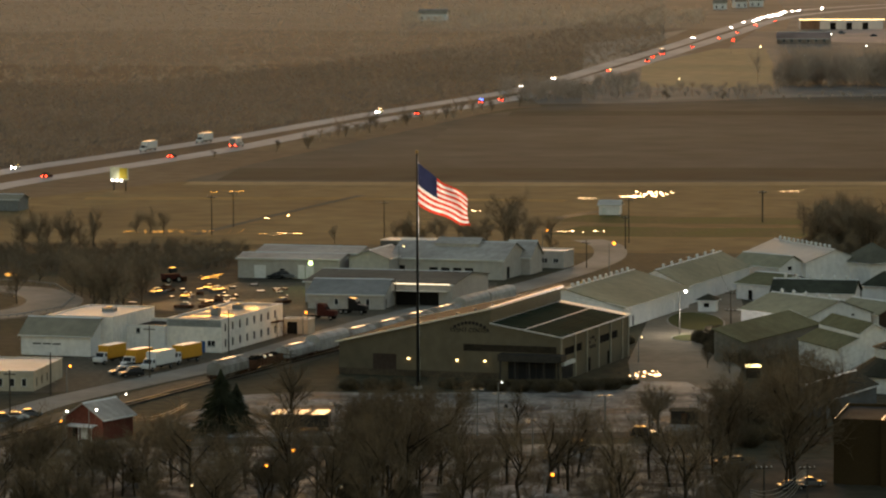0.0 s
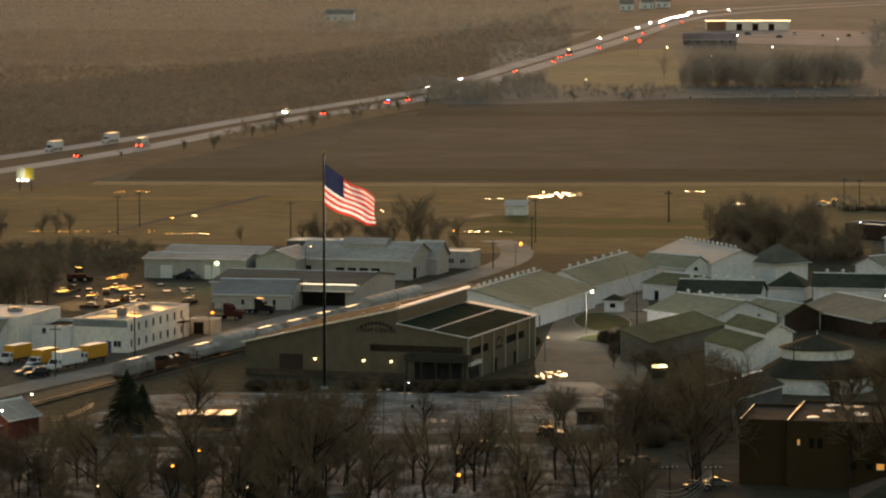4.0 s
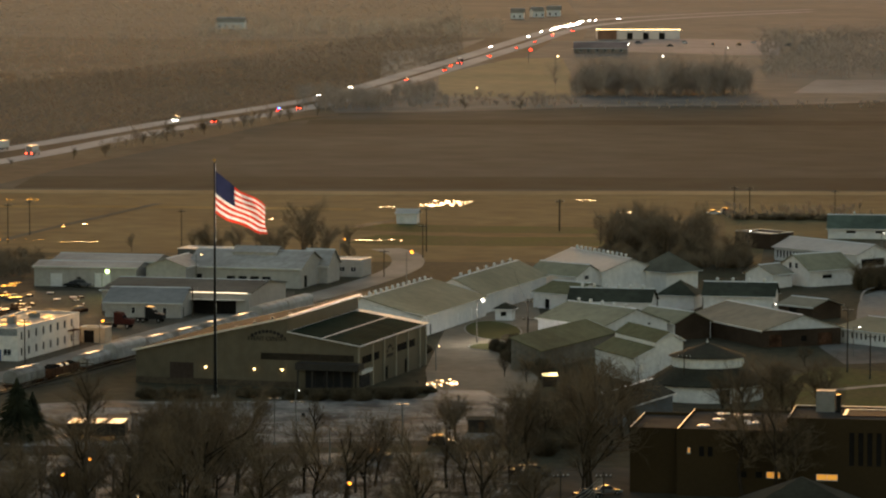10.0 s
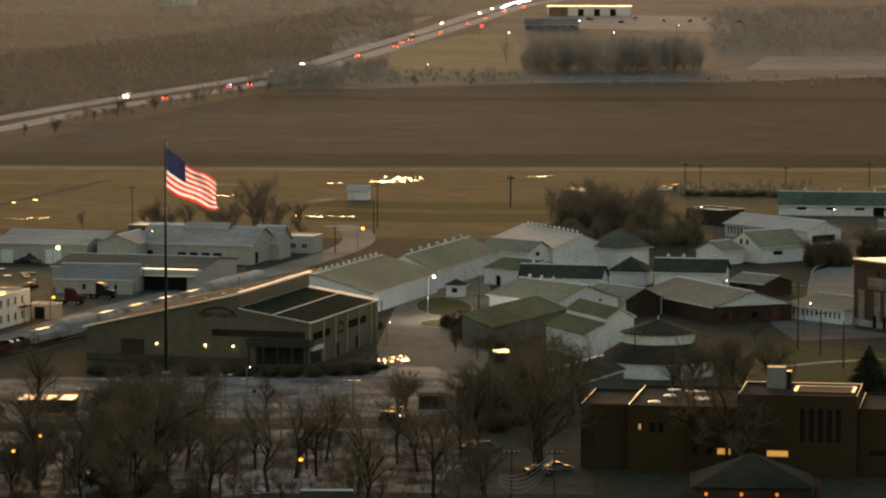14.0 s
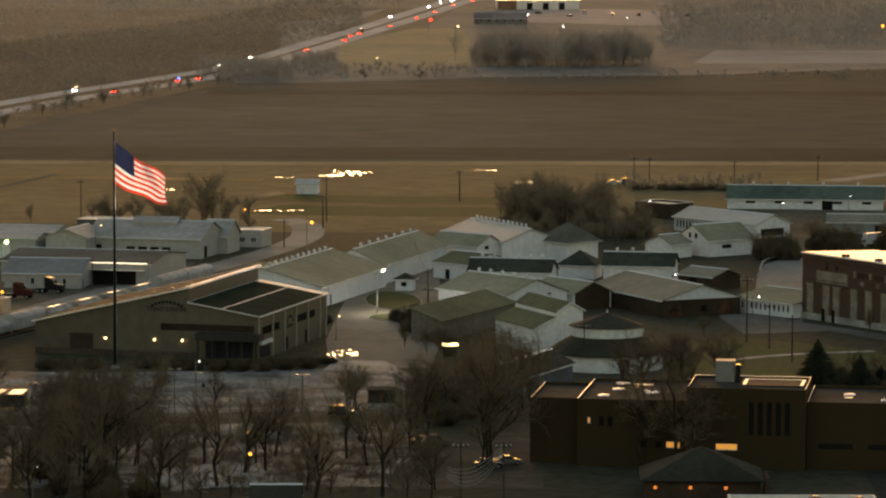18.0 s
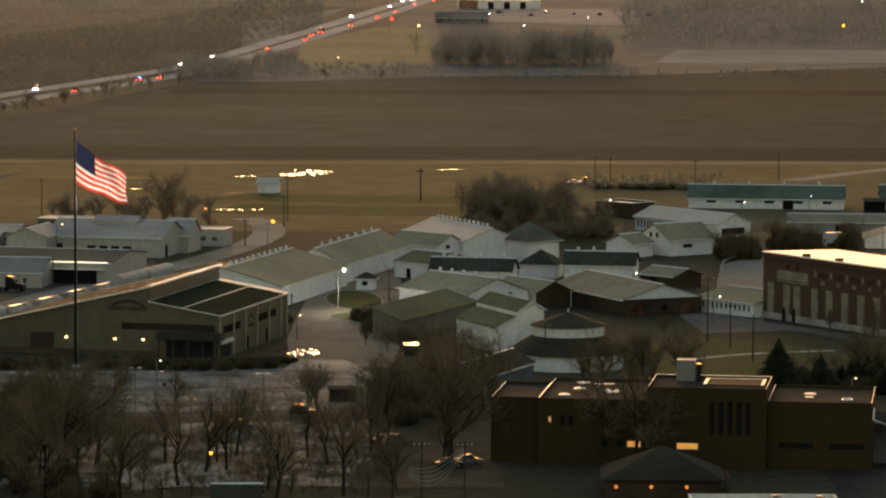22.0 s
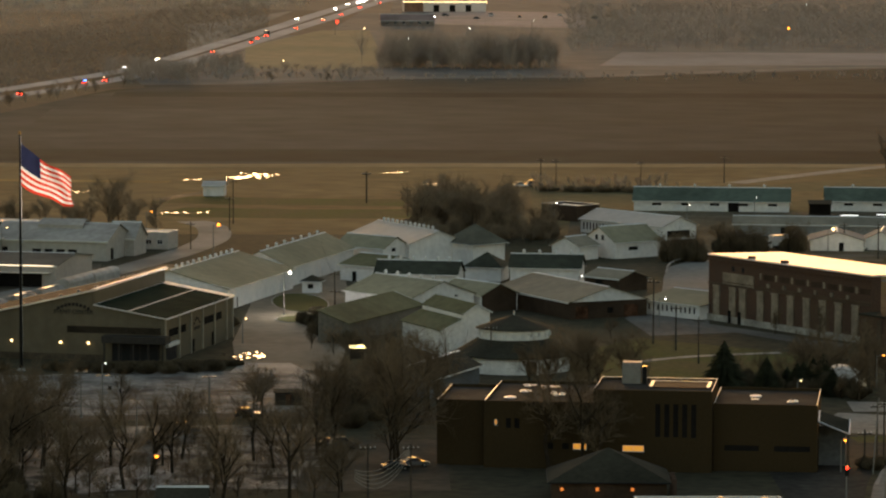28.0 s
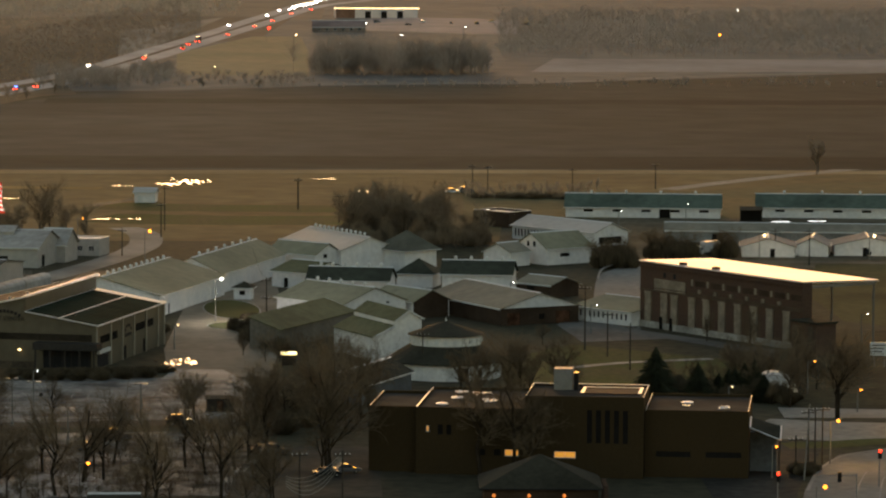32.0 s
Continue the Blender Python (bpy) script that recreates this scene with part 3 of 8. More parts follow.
# distance haze is put into this meadow's pale greyish colour
sheet("field_far", [(28.2, 1773.3), (86.3, 1776.5), (157.9, 1819.5), (253.9, 1838.1), (444.3, 1937.8), (513.4, 1948.9), (1153.1, 4283.6), (324.8, 4484.4), (190.3, 3119.3), (109.0, 2734.4)], 0.03, mat("hazed_meadow", (0.205, 0.183, 0.16), 0.9, var=0.3, big=0.006, fine=0.05, col2=(0.15, 0.14, 0.13), spec=0.05), "distant rough meadow beyond the ploughed field")
sheet("meadow_tan", [(94.7, 1926.3), (106.7, 2169.6), (132.3, 2273.8), (163.7, 2405.9), (192.4, 2403.5), (179.0, 2178.6), (157.0, 1910.6)], 0.1, mat("greenish_tan_meadow", (0.26, 0.222, 0.14), 0.9, var=0.25, big=0.012, fine=0.1, col2=(0.2, 0.18, 0.11), spec=0.05), "tan meadow between the highway and the tree belt")
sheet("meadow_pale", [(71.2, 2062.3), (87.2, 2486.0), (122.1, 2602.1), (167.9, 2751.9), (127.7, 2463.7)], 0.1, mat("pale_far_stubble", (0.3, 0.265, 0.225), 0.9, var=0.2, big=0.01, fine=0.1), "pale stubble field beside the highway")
ribbon("field_track", [(83.9, 1789.2), (114.1, 1827.4), (150.4, 1830.2), (218.9, 1841.2), (254.6, 1843.3), (364.4, 1915.4), (445.7, 1943.6)], 14, 0.11, mat("pale_far_track", (0.27, 0.245, 0.215), 0.9, var=0.2, big=0.02, fine=0.2), "pale grassy track along the far field edge")
# three sheets pale step by step with distance: haze put into ground colour
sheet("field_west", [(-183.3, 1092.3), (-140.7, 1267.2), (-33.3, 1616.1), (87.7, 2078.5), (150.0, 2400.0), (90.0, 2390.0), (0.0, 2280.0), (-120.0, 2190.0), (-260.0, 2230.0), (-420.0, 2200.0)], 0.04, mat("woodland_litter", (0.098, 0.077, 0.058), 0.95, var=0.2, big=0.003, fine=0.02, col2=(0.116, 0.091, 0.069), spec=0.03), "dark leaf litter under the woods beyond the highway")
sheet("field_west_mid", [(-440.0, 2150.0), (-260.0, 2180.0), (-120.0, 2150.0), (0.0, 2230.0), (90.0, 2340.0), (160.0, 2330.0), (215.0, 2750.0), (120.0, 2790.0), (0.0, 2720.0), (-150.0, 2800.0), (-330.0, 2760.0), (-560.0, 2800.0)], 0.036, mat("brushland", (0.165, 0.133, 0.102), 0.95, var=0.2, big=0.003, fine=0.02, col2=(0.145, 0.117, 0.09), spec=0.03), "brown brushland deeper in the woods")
sheet("field_west_far", [(-560.0, 2700.0), (-330.0, 2700.0), (-150.0, 2740.0), (0.0, 2680.0), (120.0, 2740.0), (230.0, 2700.0), (259.3, 2997.5), (340.2, 4300.0), (-900.0, 4300.0)], 0.033, mat("hazed_far_brushland", (0.24, 0.196, 0.152), 0.95, var=0.2, big=0.003, fine=0.02, col2=(0.205, 0.168, 0.13), spec=0.03), "brushland towards the skyline, haze put into its pale colour")
sheet("verge_west", [(-171.6, 1231.1), (-149.6, 1250.8), (-111.9, 1351.6), (-75.5, 1460.6), (-33.1, 1608.2), (8.4, 1737.3), (39.6, 1821.8), (42.9, 1748.1), (27.9, 1735.5), (10.4, 1674.6), (-14.7, 1575.6), (-39.0, 1484.3), (-65.8, 1385.5), (-85.5, 1298.7), (-163.6, 1173.3)], 0.05, mat("highway_verge", (0.118, 0.1, 0.074), 0.95, var=0.3, big=0.02, fine=0.15, col2=(0.16, 0.132, 0.09), spec=0.03), "rough brown verge between the highway and the field")
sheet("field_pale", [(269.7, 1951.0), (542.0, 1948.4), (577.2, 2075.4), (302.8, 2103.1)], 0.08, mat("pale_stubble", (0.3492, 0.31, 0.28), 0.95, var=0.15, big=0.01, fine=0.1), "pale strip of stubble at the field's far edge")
# dual highway
ribbon("highway_near", [(-175.0, 1139.3), (-142.1, 1279.7), (-112.8, 1362.9), (-76.0, 1470.4), (-33.5, 1628.2), (18.6, 1778.9), (46.3, 1884.2), (88.2, 2091.8), (128.4, 2310.3), (192.9, 2662.1), (261.7, 3025.2), (358.3, 3253.3), (490.9, 3438.8)], 11, 0.12, HIGHWAY, "worn concrete carriageway of a dual highway")
ribbon("highway_far", [(-185.6, 1209.3), (-149.4, 1345.9), (-118.4, 1431.8), (-79.5, 1540.0), (-34.7, 1687.2), (19.4, 1849.5), (48.1, 1957.7), (92.7, 2197.4), (134.5, 2421.5), (203.6, 2810.8), (273.0, 3156.4), (369.3, 3353.2), (501.4, 3512.6)], 11, 0.12, HIGHWAY, "worn concrete carriageway of a dual highway")
ribbon("green_strip", [(32.9, 1144.7), (58.3, 1135.2), (101.0, 1128.6)], 24, 0.05, LAWN, "greener strip across the tan field")
ribbon("green_strip_near", [(33.2, 1101.9), (63.8, 1092.6), (99.1, 1090.6)], 30, 0.052, LAWN, "greener strip across the tan field")
sheet("scrub_ground", [(-147.9, 1060.2), (-72.4, 1050.8), (-51.0, 1039.6), (-50.3, 994.9), (-68.0, 986.8), (-137.1, 981.5)], 0.04, mat("dark_scrub_earth", (0.06, 0.05, 0.034), 0.95, var=0.35, big=0.05, fine=0.5, col2=(0.085, 0.068, 0.042), spec=0.04), "dark scrubby ground behind the yard")
ribbon("brown_strip", [(-133.9, 1068.0), (-72.8, 1057.7), (-12.9, 1050.9)], 14, 0.05, GROUND, "brown weedy strip along the field")
ribbon("straw_margin", [(-83.2, 1290.8), (20.5, 1280.0), (60.7, 1276.1), (132.7, 1275.6), (290.2, 1263.3), (323.6, 1261.8)], 16, 0.075, mat("margin_straw", (0.33, 0.26, 0.15), 0.9, var=0.2, big=0.02, fine=0.2), "pale straw margin along the ploughed field")
ribbon("mown_strip", [(-110.3, 1227.1), (-32.2, 1222.1), (36.4, 1208.5)], 10, 0.05, mat("pale_straw", (0.3, 0.21, 0.09), 0.9, var=0.2, big=0.02, fine=0.2), "mown strip of pale straw")
ribbon("farm_track", [(31.1, 1140.8), (45.0, 1166.7), (51.7, 1168.3)], 5, 0.08, GRAVEL, "gravel track to a small shed")
ribbon("field_lane", [(-68.3, 1092.9), (-50.1, 1155.9), (-25.6, 1235.6)], 3, 0.08, SOIL, "dark lane through the tan field")
sheet("field_green", [(143.7, 1185.6), (215.7, 1186.3), (227.8, 1196.0), (252.0, 1216.0), (345.0, 1242.0), (304.3, 1091.1), (160.6, 1091.5), (133.4, 1100.5)], 0.045, mat("damp_meadow", (0.105, 0.1, 0.054), 0.9, var=0.3, big=0.02, fine=0.2, col2=(0.15, 0.118, 0.06), spec=0.05), "damp greenish meadow behind the far barns")
ribbon("field_road", [(207.0, 1195.7), (240.9, 1235.9), (268.5, 1264.3), (305.7, 1304.4)], 7, 0.08, CORNER, "narrow road across the far field")
# town street from the lower left up past the sheds
ribbon("street", [(-86.6, 670.8), (-74.5, 721.3), (-62.5, 749.3), (-50.3, 773.9), (-39.4, 798.3), (-26.9, 834.9), (-10.9, 877.2), (9.5, 921.2), (23.3, 954.5), (35.4, 990.4), (41.9, 1019.8), (42.8, 1051.2), (38.3, 1070.6)], 8.5, 0.06, STREET, "wet two-lane street along the railway")
ribbon("rail_bed", [(-84.4, 653.7), (-73.4, 690.4), (-60.6, 725.6), (-48.1, 756.6), (-35.2, 780.7), (-20.7, 820.8), (-3.4, 863.9), (15.8, 913.1), (29.9, 949.9)], 8, 0.05, GRAVEL, "grey ballast of a railway siding")
sheet("yard_gravel", [(-69.6, 898.2), (-49.7, 956.8), (-30.7, 955.8), (12.5, 953.6), (12.0, 913.2), (-27.2, 843.6), (-35.8, 820.4), (-48.2, 878.9)], 0.04, GRAVEL, "gravel yard between the sheds")
sheet("scrap_yard", [(-74.1, 930.6), (-67.8, 983.8), (-51.4, 988.9), (-32.5, 948.9), (-34.0, 896.5), (-48.5, 883.7), (-67.3, 884.6)], 0.035, mat("oily_mud", (0.055, 0.048, 0.036), 0.9, var=0.3, big=0.1, fine=0.7, col2=(0.08, 0.07, 0.052), spec=0.04), "dark muddy scrap yard")
sheet("yard_trucks", [(-84.8, 739.9), (-84.6, 798.2), (-55.7, 804.9), (-34.0, 833.0), (-31.1, 820.2), (-50.7, 781.4), (-70.6, 744.4)], 0.05, GRAVEL, "gravel yard in front of the white works")
sheet("parking_lot", [(-48.7, 702.3), (-38.6, 738.0), (-24.0, 742.6), (-9.3, 739.4), (35.0, 743.7), (47.6, 743.2), (51.6, 724.6), (44.8, 683.9), (-8.6, 680.8), (-39.4, 679.7)], 0.05, WETLOT, "damp asphalt parking lot")
sheet("drive_plaza", [(36.2, 789.2), (44.9, 874.6), (53.9, 911.2), (60.5, 944.2), (86.1, 993.8), (86.3, 964.1), (68.3, 923.6), (63.7, 828.7), (53.9, 742.9), (35.0, 743.7)], 0.05, mat("pale_damp_paving", (0.2678, 0.228, 0.173), 0.9, var=0.2, big=0.05, fine=0.4, spec=0.03), "pale damp drive between the fairground halls")
sheet("yard_east", [(120.2, 827.8), (130.7, 857.4), (140.8, 847.5), (136.2, 816.0), (154.4, 784.1), (174.0, 758.8), (168.9, 736.7), (151.4, 774.6), (138.9, 800.2), (120.7, 795.5)], 0.045, mat("wet_yard", (0.19, 0.178, 0.158), 0.9, var=0.25, big=0.05, fine=0.5, spec=0.03, col2=(0.13, 0.12, 0.105)), "damp grey yard beside the brick hall")
sheet("lawn_east", [(99.4, 764.3), (117.8, 791.7), (147.6, 760.8), (139.3, 717.7), (97.0, 729.3)], 0.05, LAWN, "short green lawn with a worn path")
ribbon("footpath", [(108.4, 750.1), (123.0, 759.8), (141.7, 765.0)], 2.5, 0.08, CONCRETE, "pale footpath across the lawn")
sheet("lawn_far", [(152.0, 974.8), (129.4, 996.0), (142.5, 1085.1), (162.8, 1106.5), (292.4, 1107.2), (247.6, 936.8), (161.6, 956.5)], 0.035, mat("worn_yard_turf", (0.14, 0.122, 0.085), 0.95, var=0.3, big=0.04, fine=0.5), "dull lawn among the barns")
ribbon("barn_lane", [(176.1, 967.3), (197.8, 963.0), (220.5, 958.6), (251.3, 950.9)], 6, 0.07, GRAVEL, "pale lane past the small barns")
# front street and lots
ribbon("front_street", [(-89.4, 670.9), (-46.8, 675.0), (-8.5, 677.9), (20.4, 679.7), (49.4, 680.1), (86.0, 664.7)], 7.5, 0.07, ASPHALT, "street beyond the front trees")
ribbon("front_kerb", [(-22.2, 684.2), (1.1, 687.0), (20.6, 687.7), (43.2, 689.1)], 0.9, 0.12, CONCRETE, "pale kerb along the street")
sheet("front_lot", [(-19.6, 599.8), (-16.0, 668.3), (44.8, 669.6), (41.0, 639.7), (62.7, 638.9), (58.7, 597.3)], 0.05, LITTER, "damp leaf litter and mud under the front trees")
sheet("front_lot_west", [(-78.0, 585.0), (-79.0, 664.0), (-60.0, 666.0), (-44.0, 668.5), (-18.0, 668.0), (-20.5, 600.0), (-22.0, 582.0)], 0.05, LITTER, "mud and wet paving under the front trees")
# wet street whose lamplight is put into the base colour
sheet("corner_road_wide", [(119.0, 571.0), (125.1, 596.3), (131.3, 617.2), (138.3, 633.1), (146.8, 639.6), (162.5, 641.6), (144.3, 568.9)], 0.06, mat("lit_toned_wet_asphalt", (0.24, 0.225, 0.2), 0.9, var=0.2, big=0.08, fine=0.5, wet=0.25, spec=0.02), "curving street at the corner, lamplight put into its colour")
sheet("corner_lot", [(140.1, 692.2), (165.6, 686.4), (163.1, 676.1), (138.6, 678.7)], 0.065, CORNER, "pale wet lot behind a low fence")
ribbon("corner_verge", [(133.1, 646.0), (139.8, 646.2), (149.2, 646.7), (166.0, 644.1)], 4, 0.09, LAWN, "dark strip of grass beside the street")
ribbon("corner_road", [(130.5, 667.0), (141.2, 661.9), (152.0, 658.9), (168.4, 653.4)], 24, 0.06, CORNER, "street past the corner")
sheet("lawn_behind_hall", [(202.7, 957.0), (230.0, 957.0), (193.3, 812.7), (182.0, 829.9), (185.6, 887.5)], 0.065, mat("dull_olive_turf", (0.082, 0.08, 0.036), 0.95, var=0.3, big=0.04, fine=0.5, spec=0.04), "dull green grass behind the brick grandstand")
# shade beneath the bare trees put into a darker turf colour
sheet("shaded_turf", [(155.2, 770.0), (170.9, 812.0), (196.0, 812.0), (166.0, 687.0), (143.7, 695.0), (140.0, 716.0)], 0.055, mat("shade_toned_turf", (0.066, 0.062, 0.038), 0.95, var=0.35, big=0.05, fine=0.5, spec=0.04), "turf under the bare trees, darkened as their shade")
sheet("school_yard", [(123.0, 668.0), (132.0, 652.0), (137.5, 641.0), (130.3, 619.0), (124.0, 596.0), (118.0, 571.0), (108.0, 571.0), (114.0, 640.0)], 0.052, mat("dark_wet_yard", (0.06, 0.056, 0.048), 0.9, var=0.35, big=0.08, fine=0.6, wet=0.2, spec=0.03), "dark wet yard beside the school")
ribbon("curved_wall", [(142.6, 916.2), (146.8, 937.6), (151.3, 948.6), (158.2, 956.7)], 0.5, 0.9, CONCRETE, "low pale wall round the curved lot")
sheet("entry_pad", [(33.3, 740.3), (48.0, 741.4), (45.7, 754.6), (36.6, 755.8)], 0.1, CONCRETE, "pale concrete apron in front of the hall")
# lit ground: the brightness is put into the gravel's pale tone
sheet("pale_patch", [(1.6, 607.5), (5.9, 617.2), (10.8, 622.3), (14.4, 624.6), (18.7, 615.9), (18.5, 603.1), (16.3, 597.6), (10.4, 598.0), (4.4, 595.0)], 0.16, mat("lit_toned_wet_gravel", (0.42, 0.415, 0.4), 0.85, var=0.35, big=0.18, fine=0.9, wet=0.2, spec=0.03, col2=(0.16, 0.155, 0.145)), "wet gravel patch under the trees, its light put into the pale colour")
sheet("straw_patch", [(21.3, 625.1), (23.4, 632.4), (25.5, 631.0), (25.1, 617.6), (22.6, 610.7)], 0.17, mat("matted_straw", (0.24, 0.205, 0.15), 0.9, var=0.35, big=0.2, fine=1.0, col2=(0.11, 0.1, 0.075)), "matted pale straw under the trees")
sheet("pale_patch_west", [(-73.6, 640.4), (-75.7, 666.9), (-70.5, 671.6), (-66.9, 655.1), (-67.9, 638.3)], 0.08, CONCRETE, "pale paved patch under the trees")
sheet("side_lot", [(36.9, 595.2), (40.6, 633.4), (49.9, 649.1), (64.6, 648.6), (60.1, 594.5)], 0.075, ASPHALT, "side lot beside the school")
# grass island
for ix, iy, iw, il, lb in ((54.2, 862.5, 6.2, 19.5, "oval grass island with a pale kerb"), (52.3, 829.5, 5.4, 7.0, "small grass island with a pale kerb")):
    isl = thing("traffic_island", ix, iy, 0, lb, "island", "", "structure")
    kr = part("kerb", cyl(B(), (0, 0, 0), (0, 0, 0.14), 1, 1, 28), CONCRETE, isl)
    kr.scale = (iw, il, 1)
    tf = part("turf", cyl(B(), (0, 0, 0.14), (0, 0, 0.22), 1, 0.96, 28), LAWN, isl)
    tf.scale = (iw - 0.3, il - 0.6, 1)
# oval track at the works
for nm, w, zz, mt in (("track_verge", 17, 0.05, GRAVEL), ("test_track", 13, 0.08, mat("pale_track", (0.3, 0.27, 0.23), 0.8, var=0.15, big=0.08, fine=0.5))):
    ribbon(nm, [(-123.4, 919.8), (-112.8, 940.6), (-102.4, 942.8), (-94.7, 932.9), (-89.4, 915.6), (-90.6, 897.9), (-97.4, 884.8), (-107.5, 874.5)], w, zz, mt, "curved paved loop of a small track")


def puddle(x, y, lx, ly, ang=0.0, seed=0):
    """A patch of streaky standing water: one low spot with many ragged pools."""
    rnd = random.Random(seed)
    bm = B()
    string = lx > 3 * ly
    rx2, ry2 = (0.5, 0.42) if string else (0.35 + 0.045 * lx, 0.6 + 0.09 * ly)
    for k in range(int(8 + 1.7 * lx) if string else 34):
        n = 10
        ox, oy = rnd.uniform(-0.5, 0.5) * lx, rnd.gauss(0, 0.22) * ly
        s = rnd.uniform(0.2, 1.0) ** 1.5 * (1 - (0.5 if string else 1.2) * abs(ox / lx) ** 1.5)
        vs = []
        for i in range(n):
            a = 2 * math.pi * i / n
            r = s * rnd.uniform(0.5, 1.2)
            vs.append(bm.verts.new((ox + math.cos(a) * rx2 * r, oy + math.sin(a) * ry2 * r, 0.002 * k)))
        bm.faces.new(vs)
    me = bpy.data.meshes.new("puddle")
    bm.to_mesh(me)
    bm.free()
    me.materials.append(WATER)
    ob = new("puddle", me)
    ob.matrix_basis = pose(x, y, 0.16, 0, 0, ang)
    tagged(ob, "shallow streaky puddle of standing water on the ground", "puddle", "puddles", "structure")


# ---- buildings of the works by the railway ----
flat("white_works", (-67.08, 806.12, -18.4, 14.67, 21.76), 7.5, PLASTER, PALEWET, "white flat-roofed works with a wet shining roof", parapet=0.12, units=((0.4, 0.55, 2.6, 2.0, 0.8),))
gabled("works_shed", (-71.31, 801.86, -18.1, 15.22, 9.93), 4.2, 3.0, "x", WHITE, ROOF_GREY, "white metal shed with a grey gable roof", "shed", f=row(3, 2.5, 2.2, 2.2, 1.8, 0.3, "dark"))
flat("works_annex", (-56.98, 809.97, -18.5, 11.32, 14.00), 5.2, WHITE, TARROOF, "white works annex with garage doors", f=[(4.2, 0.02, 2.6, 3.2, "garage"), (1.2, 0.02, 1.2, 2.2, "dark"), (5.0, 3.6, 1.0, 1.2, "window")])
wof = flat("white_office", (-45.23, 807.25, -19.2, 12.03, 33.72), 6.7, PLASTER, PATCHY, "two-storey white office with rows of small windows", parapet=0.15, f=[(7.2, 0.02, 1.2, 2.3, "blue"), (8.8, 1.2, 1.8, 1.3, "window")], r=row(8, 1.6, 3.9, 4.2, 1.1, 1.6, "dark") + row(8, 1.6, 3.9, 1.0, 1.1, 1.6, "dark"), units=((0.45, 0.3, 1.6, 1.6, 1.5), (0.5, 0.7, 2, 1.6, 0.9)))
WO_L = (-45.23, 807.25, -19.2, 12.03, 33.72)[3]
part("fascia", bx(B(), -WO_L + 0.1, -0.1, -0.06, -0.003, 5.2, 6.6), mat("bluegrey_fascia", (0.3, 0.31, 0.31), 0.7, var=0.2, big=0.2), wof, "weathered blue-grey fascia")
part("landing", bx(B(), 0.02, 1.4, 27, 31, 3.4, 3.6), RUST, wof, "rusty outside stair landing")
for k in range(8):
    part("stair_tread", bx(B(), 0.1, 1.3, 31 + 0.35 * k, 31.3 + 0.35 * k, 3.15 - 0.42 * k, 3.22 - 0.42 * k), RUST, wof)
for yy in (27.1, 30.9):
    part("landing_post", bx(B(), 1.25, 1.37, yy - 0.06, yy + 0.06, 0, 4.6), RUST, wof)
flat("tan_building", (-76.99, 744.88, -8.5, 12.94, 22.29), 3.8, CREAM, PALEWET, "low tan building with a flat shining roof", parapet=0.12, f=row(4, 6, 2.3, 0.9, 1.0, 1.6), r=row(3, 2, 4, 0.8, 1.0, 1.6, "dark"))
rk = gabled("red_kiosk", (-58.27, 675.91, -30.8, 7.69, 8.96), 3.8, 2.4, "y", mat("red_brown_boards", (0.125, 0.043, 0.03), 0.7, var=0.2), ROOF_LIGHT, "small red-fronted shop with a pale metal roof", "shop", f=[(1.2, 0.02, 1.1, 2.2, "dark"), (3.0, 0.02, 1.6, 2.2, "door")])
part("porch_roof", slab(B(), [(-6.6, -1.8, 2.5), (-1.0, -1.8, 2.5), (-1.0, -0.01, 2.75), (-6.6, -0.01, 2.75)], 0.14), TRIM, rk, "white porch roof")
for k in range(3):
    part("porch_post", bx(B(), -6.5 + k * 2.65, -6.38 + k * 2.65, -1.7, -1.58, 0, 2.36), TRIM, rk)
gabled("long_white_shed", (-25.47, 962.50, -13.4, 25.36, 12.00), 4.8, 0.8, "x", WHITE_W, ROOF_LIGHT, "long white metal shed with doors", "shed", f=[(10.5, 0.02, 1.2, 2.4, "dark"), (4.0, 0.02, 3.0, 3.2, "garage"), (15.0, 0.02, 4.0, 3.4, "garage")])
gabled("tall_white_shed", (-21.32, 972.40, -16.0, 25.51, 13.00), 5.4, 1.0, "x", WHITE_W, ROOF_LIGHT, "taller white metal shed behind another", "shed")
gabled("gable_white_shed", (-13.46, 960.45, -18.5, 10.10, 16.00), 5.2, 1.8, "y", WHITE_W, ROOF_LIGHT, "white shed with a plain gable end", "shed")
bwh = gabled("big_white_hall", (13.95, 958.88, -18.5, 28.72, 19.18), 4.8, 3.4, "x", WHITE_W, ROOF_LIGHT, "large white hall with a row of windows", "hall", f=row(4, 10.0, 3.0, 1.7, 2.2, 1.0, "dark") + [(0.8, 0.02, 3, 3, "dark")], r=[(3, 0.02, 2.6, 2.8, "dark")])
for y0, y1 in ((6.2, 9.59), (9.59, 13.0)):
    z0, z1 = (8.0, 9.3) if y0 < 7 else (9.3, 8.0)
    part("raised_roof", slab(B(), [(-19.5, y0, z0), (-8.0, y0, z0), (-8.0, y1, z1), (-19.5, y1, z1)], 0.16), ROOF_LIGHT, bwh, "raised middle length of the roof")
part("raised_wall", bx(B(), -19.3, -8.2, 6.4, 12.8, 6.2, 7.86), WHITE_W, bwh)
gabled("white_hall_wing", (20.74, 972.03, -18.5, 6.49, 10.00), 4.4, 3.4, "x", WHITE_W, ROOF_LIGHT, "white gabled wing beside the large hall", "hall")
flat("small_flat_office", (29.5, 988.6, -19.4, 9.7, 8.0), 4.2, WHITE_W, PALEWET, "small flat-roofed office with dark windows and a white roof edge", f=row(3, 1.0, 2.9, 1.2, 1.5, 1.3), parapet=0.1)
